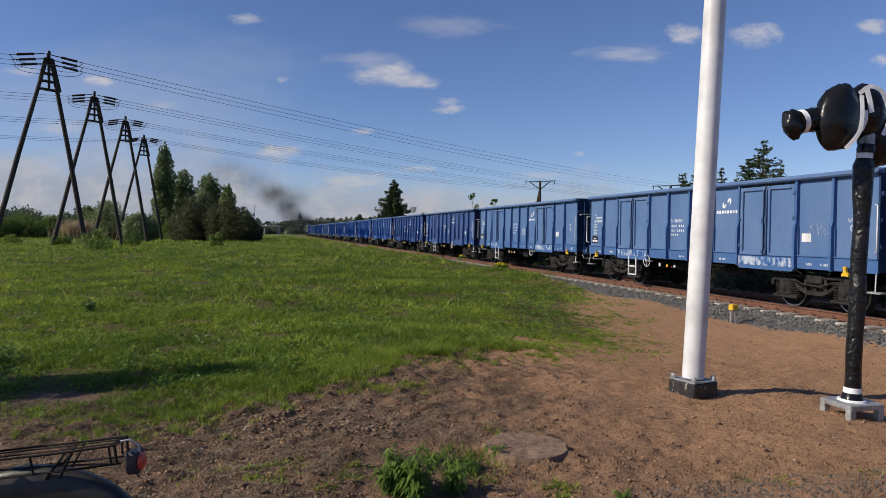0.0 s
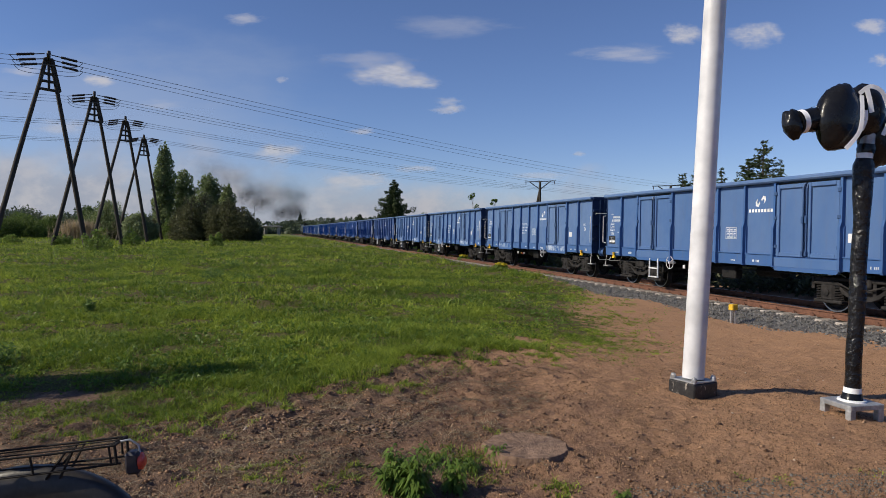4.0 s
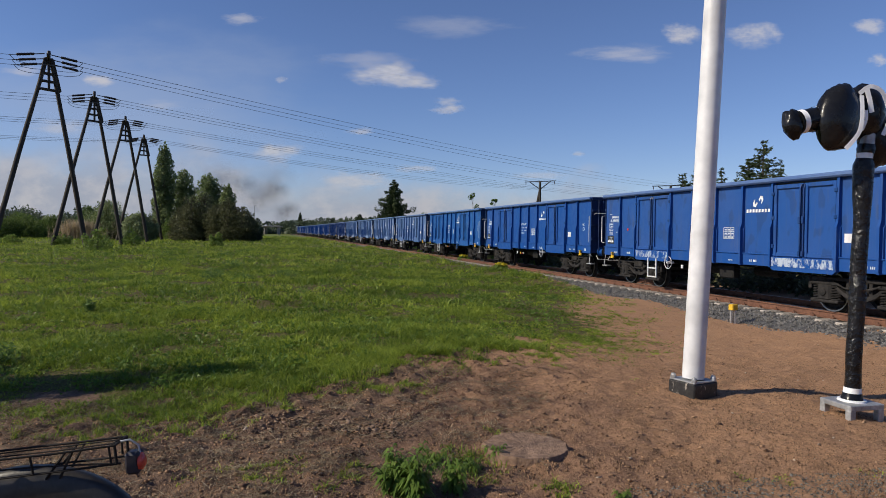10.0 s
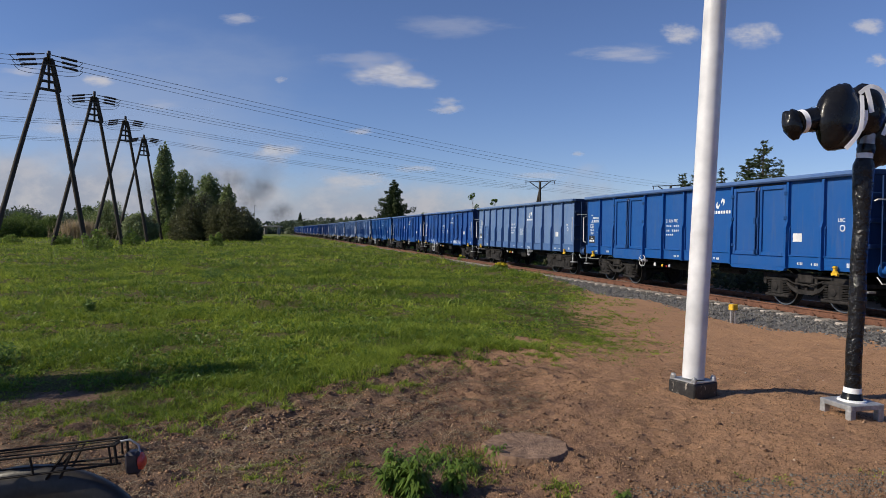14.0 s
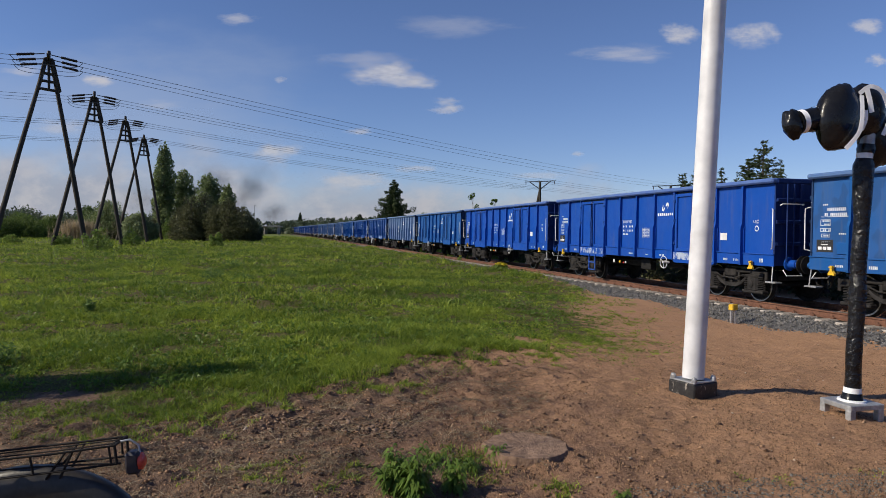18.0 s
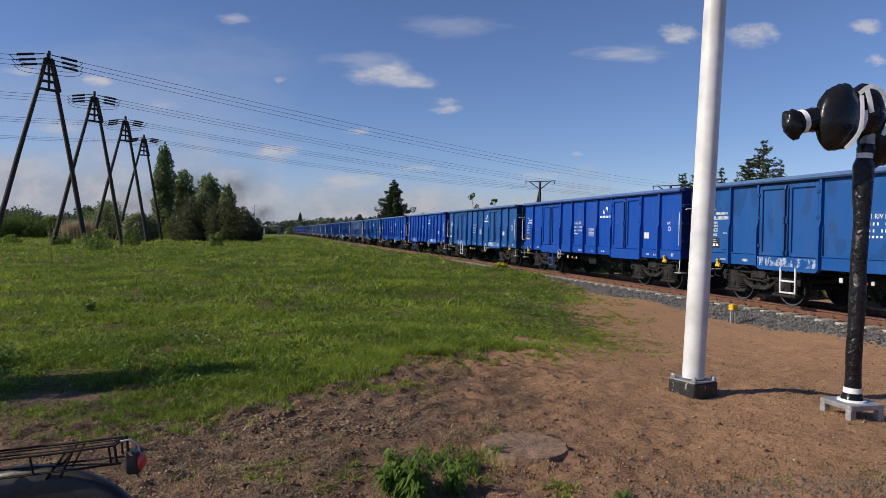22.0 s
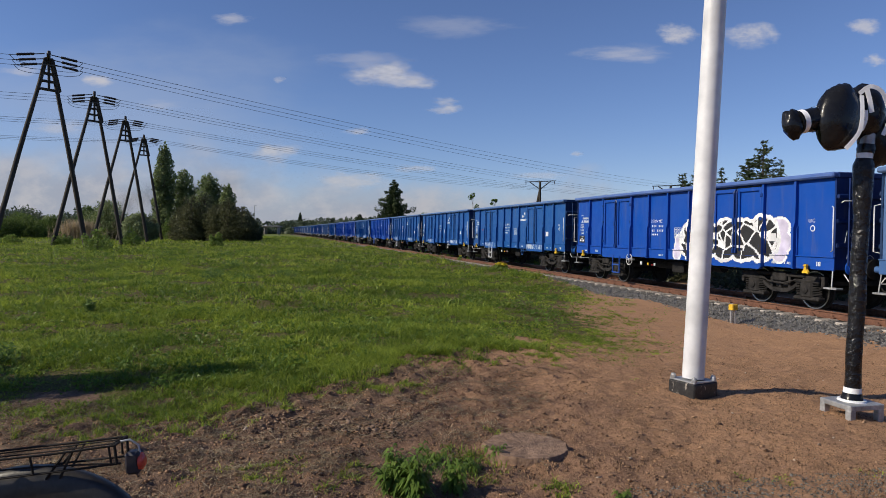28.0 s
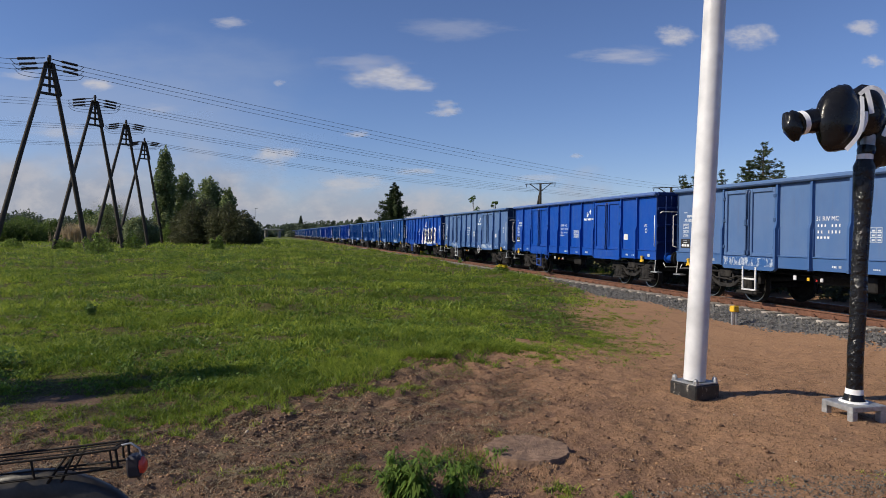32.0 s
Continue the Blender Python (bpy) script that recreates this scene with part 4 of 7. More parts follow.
    tagged(part("number_bars", num, WHITE_MARK, root, "rows of white number bars"), kind="stuff")
    head = tagged(part("class_lettering", TEXT_RIV, WHITE_MARK, root, "white painted lettering"), kind="stuff")
    head.matrix_basis = Matrix.Translation((1.03, y, 2.14)) @ Matrix(((-1, 0, 0, 0), (0, 0, 1, 0), (0, 1, 0, 0), (0, 0, 0, 1)))
    uic = part("end_lettering", TEXT_UIC, WHITE_MARK, root)
    uic.matrix_basis = Matrix.Translation((-5.65, y, 2.08)) @ Matrix(((-1, 0, 0, 0), (0, 0, 1, 0), (0, 1, 0, 0), (0, 0, 0, 1)))
    ringm = Builder().lathe([(0.055, 0.0), (0.075, 0.002), (0.055, 0.004)], 14, "y", (-5.78, y, 1.94))
    part("ring_mark", ringm, WHITE_MARK, root)
    grid = Builder()
    for k in range(4):
        plate(grid, -0.72 + 0, 1.66 + k * 0.10, 0.44, 0.014, y)
        plate(grid, -0.72 + k * 0.142, 1.66, 0.014, 0.314, y)
    for k in range(3):
        for j in range(3):
            plate(grid, -0.69 + j * 0.142, 1.69 + k * 0.10, 0.08, 0.035, y)
    tagged(part("inspection_grid", grid, GREY_MARK, root, "white inspection grid"), kind="stuff")
    for e in (-1, 1):
        hook = [(0.02, 0.05), (0.10, 0.155), (0.20, 0.13), (0.215, 0.03), (0.13, -0.075), (0.155, 0.02), (0.13, 0.065), (0.085, 0.06), (0.055, 0.005)]
        arc = Builder().prism([(-1.62 - e * u * 0.86, 2.64 + e * w * 0.92) for u, w in hook], y, y + 0.005)
        part("emblem", arc, WHITE_MARK, root, "white hooked emblem")
    name = Builder()
    for j in range(8):
        plate(name, -2.05 + j * 0.112, 2.36, 0.070, 0.082, y)
    tagged(part("name_bars", name, WHITE_MARK, root, "row of white lettering bars"), kind="stuff")
    low = Builder()
    for x, w, h in ((5.6, 0.3, 0.05), (4.75, 0.26, 0.07), (0.4, 0.3, 0.05), (-0.6, 0.25, 0.03), (-1.5, 0.3, 0.06), (-4.6, 0.2, 0.06), (-5.1, 0.4, 0.06), (-6.0, 0.15, 0.1)):
        for j in range(int(w / 0.045)):
            if (j * 5 + int(x * 10)) % 7:
                plate(low, x - w / 2 + j * 0.045, 1.07, 0.028, h, 1.326)
    tagged(part("sill_mark", low, GREY_MARK, root), kind="stuff")
    wheel = Builder()
    ring = [(0.19 * math.cos(2 * math.pi * k / 24), 1.40, 0.19 * math.sin(2 * math.pi * k / 24)) for k in range(25)]
    wheel.tube(ring, 0.011, 6, False)
    for k in range(3):
        a = 2.1 * k + 0.5
        wheel.tube([(0, 1.40, 0), (0.18 * math.cos(a), 1.40, 0.18 * math.sin(a))], 0.009, 6)
    wheel.tube([(0, 1.2, 0), (0, 1.44, 0)], 0.035, 8)
    hw = part("hand_wheel", wheel, WHITE_PAINT, root, "spoked brake hand wheel", smooth=50)
    lad = Builder()
    for x in (-0.24, 0.24):
        lad.cbox(x - 0.02, x + 0.02, 1.38, 1.42, 0.36, 0.98, 0.006)
    for z in (0.38, 0.66):
        lad.cbox(-0.24, 0.24, 1.36, 1.44, z - 0.02, z + 0.02, 0.006)
    ladder = part("step_ladder", lad, WHITE_PAINT, root, "white step ladder below the door")
    for x, mat_, w in ((1.72, WHITE_PAINT, 0.10), (1.30, YELLOW, 0.075), (1.05, RED, 0.045), (0.90, WHITE_PAINT, 0.08)):
        t_ = Builder().cbox(x - w / 2, x + w / 2, 1.20, 1.23, 0.72, 0.72 + w * 1.1, 0.008)
        part("brake_lever_plate", t_, mat_, root)
    card = plate(Builder(), -4.62 if doors else -4.85, 1.62, 0.28, 0.2, y)
    part("white_card", card, WHITE_PAINT, root)
    if not doors:
        h = Builder().cbox(4.36, 5.24, 1.283, 1.30, 1.30, 2.12, 0.008)
        h.cbox(4.34, 4.42, 1.283, 1.35, 1.30, 2.10, 0.012).cbox(5.18, 5.26, 1.283, 1.35, 1.30, 2.10, 0.012)
        h.cbox(4.34, 5.26, 1.283, 1.36, 2.08, 2.16, 0.012).cbox(4.34, 5.26, 1.283, 1.35, 1.30, 1.36, 0.012)
        P("hatch", h)
        part("handle", Builder().tube([(4.45, 1.30, 1.62), (4.45, 1.36, 1.65), (4.62, 1.36, 1.65)], 0.015, 6), ZINC, root)
    return root, hw, ladder


WHEELS = []
TEXT_RIV = text_mesh("class_lettering", "31 RIV MC", 0.145, WHITE_MARK)
TEXT_UIC = text_mesh("end_lettering", "UIC", 0.12, WHITE_MARK)

# paint of each wagon from the tail of those seen to the front: colour, bleaching, doors, white wheel, ladder (0 none, 1 white, 2 blue), words
DEEP, BRIGHT, TEAL, NAVY, PALE = (0.002, 0.057, 0.255), (0.001, 0.058, 0.34), (0.002, 0.070, 0.275), (0.007, 0.042, 0.18), (0.026, 0.092, 0.265)
FADED = "bleached grey-blue open-top freight wagon with dusty side panels"
SATIN = "bright blue open-top freight wagon with double doors and white markings"
DULL = "dull blue open-top freight wagon with touched-up paint and scuffed door sills"
TOUCHED = (-12, -10, -5, -3)
WORN = (-18, -16, -14, -13, -12, -10, -9, -5, -1, 0, 1)
CONSIST = {-19: (BRIGHT, 0.05, 1, 0, 0, SATIN), -18: (PALE, 0.38, 1, 0, 1, FADED), -17: (BRIGHT, 0.0, 1, 0, 2, SATIN), -16: (PALE, 0.38, 1, 1, 1, FADED),
           -15: (BRIGHT, 0.0, 1, 1, 2, "bright blue open-top freight wagon sprayed with black and white graffiti"),
           -14: (TEAL, 0.05, 1, 0, 1, DULL), -13: (TEAL, 0.05, 1, 1, 0, DULL), -12: (TEAL, 0.05, 1, 0, 1, DULL), -11: (BRIGHT, 0.0, 1, 1, 2, SATIN),
           -10: ((0.003, 0.074, 0.27), 0.06, 1, 1, 1, DULL), -9: (BRIGHT, 0.0, 1, 1, 2, SATIN), -8: (BRIGHT, 0.0, 1, 1, 0, SATIN), -7: (TEAL, 0.04, 1, 1, 0, DULL),
           -6: (PALE, 0.62, 0, 1, 0, FADED), -5: (DEEP, 0.08, 1, 1, 1, DULL), -4: (DEEP, 0.03, 1, 1, 0, SATIN), -3: ((0.003, 0.076, 0.285), 0.04, 1, 0, 1, SATIN),
           -2: (PALE, 0.34, 1, 1, 1, FADED), -1: (PALE, 0.5, 1, 1, 0, FADED), 0: (PALE, 0.48, 1, 1, 1, FADED), 1: (PALE, 0.4, 1, 1, 1, FADED), 2: (NAVY, 0.2, 1, 1, 1, DULL),
           3: (NAVY, 0.1, 1, 0, 0, DULL), 4: (DEEP, 0.2, 1, 1, 0, DULL)}


def build_train():
    made = {}
    templates = {}
    for kind in (1, 0):
        templates[kind] = wagon_template(bool(kind))
    for n in range(-19, 14):
        col, fade, doors, wheel, ladder, words = CONSIST.get(n, (DEEP, 0.1, 1, 0, 0, DULL))
        if n == 9 or n == 12:
            col, fade = PALE, 0.5
        root, hw, ld = templates[doors]
        ob = copy_thing(root, Matrix())
        tagged(ob, words, "wagon", "wagons of the freight train")
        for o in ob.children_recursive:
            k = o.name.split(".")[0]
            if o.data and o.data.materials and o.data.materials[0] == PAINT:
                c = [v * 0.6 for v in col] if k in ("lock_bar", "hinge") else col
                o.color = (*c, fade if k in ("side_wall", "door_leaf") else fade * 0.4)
                # wagon ends: darkened paint stands for their shade as well as grime
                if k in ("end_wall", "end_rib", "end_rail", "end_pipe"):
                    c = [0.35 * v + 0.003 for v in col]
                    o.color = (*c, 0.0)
                if n in TOUCHED and k in ("side_wall", "door_leaf"):
                    o.material_slots[0].link = "OBJECT"
                    o.material_slots[0].material = DAUBED
                # top rail paler: weathering, plus its sunlit edge put into the colour
                if k == "top_rail":
                    o.color = (*col, max(0.5, fade))
                if k == "worn_strip":
                    o.color = (*col, fade)
                    if n in WORN:
                        o.data = scuff_copy(o.data)
            if k == "hand_wheel":
                o.matrix_basis = Matrix.Translation((2.2 if n in (0, -2, -5, -7, -11, -15, -17) else -1.75, 0, 0.88))
                if not wheel:
                    o.data = HAND_WHEEL_BLUE
                    o.color = (*col, 0.1)
            if k == "step_ladder":
                o.matrix_basis = Matrix.Translation((3.1, 0, 0))
                if ladder == 2:
                    o.data = LADDER_BLUE
                    o.color = (*col, 0.1)
                    tagged(o, "blue step ladder below the door")
                elif not ladder:
                    bpy.data.objects.remove(o)
        if n in (-5, -11, -14):
            tag = part("red_tag", Builder().lathe([(0.0, 0.02), (0.045, 0.015), (0.05, 0.0)], 14, "y", (4.85, 1.286, 1.92)), RED, ob, "small round red tag")
        made[n] = ob
    for root, hw, ld in templates.values():
        for o in (root, *root.children_recursive)[::-1]:
            bpy.data.objects.remove(o)
    return made


def scuff_copy(me):
    c = me.copy()
    c.materials.clear()
    c.materials.append(SCUFF)
    return c


def blue_copy(me):
    c = me.copy()
    c.materials.clear()
    c.materials.append(PAINT)
    return c


build_ground()
build_track()
_t = wagon_template(True)
HAND_WHEEL_BLUE, LADDER_BLUE = blue_copy(_t[1].data), blue_copy(_t[2].data)
for o in (_t[0], *_t[0].children_recursive)[::-1]:
    bpy.data.objects.remove(o)
TRAIN = build_train()
build_grass()


def gz(x, y):
    return float(ground_z(np.array([x]), np.array([y]))[0])


# ---- crossing mast, wrapped signal, marker post ----
def build_mast():
    x, y = 2.95, 7.86
    z = gz(x, y)
    root = thing("white_mast", (x, y, z - 0.012), "tall white-painted steel mast bolted to a black foundation block", "mast")
    turn = pose(0, 0, 0, 0, 0, 28)
    top = Vector((0.19, 0.0, 5.0))
    part("pole", Builder().tube([(0, 0, 0.20), top * 0.3 + Vector((0, 0, 0.14)), top + Vector((0, 0, 0.2))], [0.124, 0.124, 0.122], 32), WHITE_PAINT, root, "smooth white pole", 40)
    foot = Builder().cbox(-0.195, 0.195, -0.195, 0.195, -0.12, 0.172, 0.014, turn)
    part("foundation_block", foot, CHIPPED, root, "black bitumen-coated foundation block")
    part("base_plate", Builder().cbox(-0.185, 0.185, -0.185, 0.185, 0.172, 0.187, 0.004, turn), ZINC, root, "galvanised base plate")
    for i in (-1, 1):
        for j in (-1, 1):
            p = turn @ Vector((i * 0.155, j * 0.155, 0.185))
            b = Builder().tube([p, p + Vector((0, 0, 0.03))], 0.033, 6).lathe([(0.030, 0.0), (0.030, 0.035), (0.022, 0.055), (0.0, 0.062)], 10, "z", tuple(p))
            part("anchor_bolt", b, ZINC, root)


def lumpy(center, size, seed, rough=0.06, n=28, turn=None):
    """A wrapped, creased bag: an uneven ellipsoid."""
    b = Builder()
    rows = n // 2
    vs = []
    for i in range(rows + 1):
        th = math.pi * i / rows
        for k in range(n):
            a = 2 * math.pi * k / n
            d = Vector((math.sin(th) * math.cos(a), math.sin(th) * math.sin(a), math.cos(th)))
            r = 1 + rough * 2.2 * noise.noise(d * 1.6 + Vector((seed, 0, 0))) + rough * noise.noise(d * 4.5 + Vector((0, seed, 0))) * 1.4
            p = Vector((d.x * size[0], d.y * size[1], d.z * size[2])) * r
            vs.append(Vector(center) + (turn @ p if turn else p))
    b.add(vs, [(i * n + k, (i + 1) * n + k, (i + 1) * n + (k + 1) % n, i * n + (k + 1) % n) for i in range(rows) for k in range(n)])
    return b


def build_signal():
    x, y = 4.27, 6.97
    z = gz(x, y)
    root = thing("crossing_signal", (x, y, z), "level crossing signal wrapped in black plastic foil with white tape", "signal")
    lean = Vector((0.0245, 0, 1))
    pts, rad = [], []
    for k in range(34):
        h = 0.24 + k * (2.43 / 33)
        bulge = 0.004 * math.sin(h * 9) * math.sin(h * 3.1 + 1) + (0.028 * max(0, (h - 2.10) / 0.55))
        pts.append(lean * h + Vector((0.004 * math.sin(h * 7), 0, 0)))
        rad.append(0.078 + bulge)
    rad[-1] = 0.074
    part("wrapped_mast", Builder().tube(pts, rad, 20), FOIL_MAST, root, "mast wrapped in glossy black foil", 60)
    part("mast_collar", Builder().tube([lean * 0.15, lean * 0.19, lean * 0.24], [0.12, 0.10, 0.09], 20), FOIL, root, smooth=50)
    part("tape_band", Builder().tube([lean * 0.225, lean * 0.295], [0.088, 0.083], 22), TAPE, root, "white tape band", 50)
    part("tape_ring", Builder().tube([lean * 0.155 + Vector((0, 0, 0.0)), lean * 0.175], [0.14, 0.13], 22), TAPE, root, smooth=50)
    part("bare_neck", Builder().tube([lean * 2.6, lean * 2.75 + Vector((0.02, 0, 0)), lean * 3.05 + Vector((0.03, 0, 0))], 0.068, 18), ZINC, root, smooth=50)
    part("neck_tape", Builder().tube([lean * 2.665, lean * 2.72], 0.076, 18), TAPE, root, smooth=50)
    part("neck_wrap", Builder().tube([lean * 2.72 + Vector((0.01, 0, 0)), lean * 2.76 + Vector((0.015, 0, 0)), lean * 2.81 + Vector((0.02, 0, 0))], [0.082, 0.09, 0.08], 18), FOIL, root, smooth=50)
    turn = pose(0, 0, 0, 0, 0, 14)
    base = Builder().cbox(-0.21, 0.21, -0.20, 0.20, 0.10, 0.155, 0.008, turn)
    for i in (-1, 1):
        for j in (-1, 1):
            base.cbox(i * 0.21 - (0.07 if i > 0 else 0), i * 0.21 + (0 if i > 0 else 0.07), j * 0.20 - (0.07 if j > 0 else 0), j * 0.20 + (0 if j > 0 else 0.07), -0.10, 0.105, 0.006, turn)
    part("base_frame", base, ZINC, root, "galvanised steel base frame")
    # wrapped lamp heads, a big round shield and a horn-shaped hood
    tilt = pose(0, 0, 0, 0, 10, 12)
    shield = lumpy((-0.315, -0.16, 3.06), (0.24, 0.15, 0.345), 3.0, 0.035, 32, tilt)
    part("wrapped_shield", shield, FOIL, root, "round shield wrapped in black foil", 60)
    part("wrapped_head", lumpy((0.03, 0.02, 3.15), (0.22, 0.20, 0.27), 7.0, 0.06, 28), FOIL, root, "lamp head wrapped in black foil", 60)
    part("wrapped_rear_head", lumpy((0.26, 0.10, 2.92), (0.20, 0.16, 0.36), 9.0, 0.06, 28), FOIL, root, smooth=60)
    hood = Builder().tube([(-0.42, -0.10, 3.05), (-0.57, -0.13, 3.035), (-0.72, -0.15, 3.00)], [0.125, 0.12, 0.115], 18)
    part("wrapped_hood", hood, FOIL, root, smooth=60)
    part("wrapped_hood_end", lumpy((-0.765, -0.16, 2.985), (0.10, 0.10, 0.15), 5.0, 0.1, 20, pose(0, 0, 0, 0, -15, 0)), FOIL, root, smooth=60)
    part("hood_tape", Builder().tube([(-0.655, -0.142, 3.018), (-0.71, -0.152, 3.004)], 0.121, 18, False), TAPE, root, smooth=60)
    part("hood_rear_tape", Builder().tube([(-0.515, -0.118, 3.042), (-0.535, -0.124, 3.04)], 0.130, 18, False), TAPE, root, smooth=60)

    def strap(points, width):
        b = Builder()
        vs = []
        ctrl = [Vector(p) for p in [points[0]] + points + [points[-1]]]
        fine = []
        for i in range(1, len(ctrl) - 2):
            p0, p1, p2, p3 = ctrl[i - 1:i + 3]
            for k in range(5):
                u = k / 5
                fine.append(tuple(0.5 * (2 * p1 + (p2 - p0) * u + (2 * p0 - 5 * p1 + 4 * p2 - p3) * u * u + (3 * p1 - p0 - 3 * p2 + p3) * u ** 3)))
        points = fine + [points[-1]]
        for p, q in zip(points, points[1:] + [tuple(Vector(points[-1]) * 2 - Vector(points[-2]))]):
            d = (Vector(q) - Vector(p)).normalized()
            s = d.cross(Vector((0, -1, 0))).normalized() * width / 2
            for e in (-1, 1):
                for o in (0, 0.004):
                    vs.append(Vector(p) + s * e + Vector((0, -o, 0)))
        m = len(points)
        fs = []
        for i in range(m - 1):
            a, c = i * 4, i * 4 + 4
            fs += [(a + 1, a + 3, c + 3, c + 1), (a, c, c + 2, a + 2), (a, a + 1, c + 1, c), (a + 2, c + 2, c + 3, a + 3)]
        return b.add(vs, fs)
    part("tape_strap", strap([(-0.115, -0.22, 3.27), (-0.13, -0.26, 3.12), (-0.145, -0.28, 2.99), (-0.185, -0.29, 2.87), (-0.29, -0.27, 2.73)], 0.042), TAPE, root, "white tape strap")
    part("tape_strap", strap([(-0.13, -0.205, 3.29), (-0.03, -0.215, 3.36), (0.09, -0.21, 3.31), (0.165, -0.20, 3.15), (0.175, -0.20, 3.02), (0.12, -0.20, 2.88)], 0.042), TAPE, root)
    part("tape_strap", strap([(-0.06, -0.215, 3.33), (-0.035, -0.225, 3.21), (-0.01, -0.22, 3.10)], 0.05), TAPE, root)
    part("tape_strap", strap([(-0.07, -0.23, 3.12), (-0.075, -0.235, 3.02), (-0.11, -0.23, 2.92)], 0.03), TAPE, root)


def build_marker():
    x, y = 6.82, 15.76
    z = gz(x, y)
    root = thing("track_marker", (x, y, z - 0.02), "small yellow-topped marker post beside the ballast", "marker post")
    part("stake", Builder().cbox(-0.065, -0.015, -0.03, 0.03, 0, 0.36, 0.006).cbox(0.015, 0.065, -0.03, 0.03, 0, 0.36, 0.006), ZINC, root)
    part("yellow_cap", Builder().cbox(-0.085, 0.085, -0.07, 0.07, 0.33, 0.47, 0.015, pose(0, 0, 0, 0, 0, 25)), YELLOW, root, "yellow cap")


def build_slab():
    x, y = 0.69, 5.42
    z = gz(x, y)
    b = Builder()
    n = 72
    vs = []
    prof = [(1.0, -0.10), (1.0, 0.05), (0.955, 0.075), (0.0, 0.07)]
    for r, h in [(q, w - 0.02) for q, w in prof]:
        for k in range(n):
            a = 2 * math.pi * k / n
            q = 0.345 * r * (1 + (0.04 * noise.noise(Vector((math.cos(a) * 3, math.sin(a) * 3, 1))) + 0.06 * noise.noise(Vector((math.cos(a) * 9, math.sin(a) * 9, 4 + h * 6)))))
            vs.append((q * math.cos(a), q * math.sin(a), h + (0.012 * noise.noise(Vector((math.cos(a) * 5, math.sin(a) * 5, h * 9))) if r else 0)))
    b.add(vs, [(i * n + k, i * n + (k + 1) % n, (i + 1) * n + (k + 1) % n, (i + 1) * n + k) for i in range(3) for k in range(n)])
    ob = new("concrete_slab", b.mesh("concrete_slab", surface("soiled_concrete", (0.13, 0.078, 0.052), (0.25, 0.16, 0.105), 0.95, 0, 16, 3, 0.8, 0.015, 40), 50))
    ob.matrix_basis = Matrix.Translation((x, y, z + 0.004))
    tagged(ob, "round chipped concrete slab sunk in the soil", "concrete slab")


# ---- power lines ----
LINE = Vector((0.578, 0.816, 0))
POLES = [(-33.9, 58.0, 16.9), (-38.8, 75.0, 16.95), (-42.9, 91.0, 16.9), (-48.2, 108.5, 16.9)]
ARM = Vector((0.47, -0.883, 0))
REACH, HANG = 1.9, -0.30
DROOP = {1: 0.12, -1: 0.65}


def sagging(p, q, sag, n=26):
    return [Vector(p).lerp(Vector(q), k / n) - Vector((0, 0, 4 * sag * (k / n) * (1 - k / n))) for k in range(n + 1)]


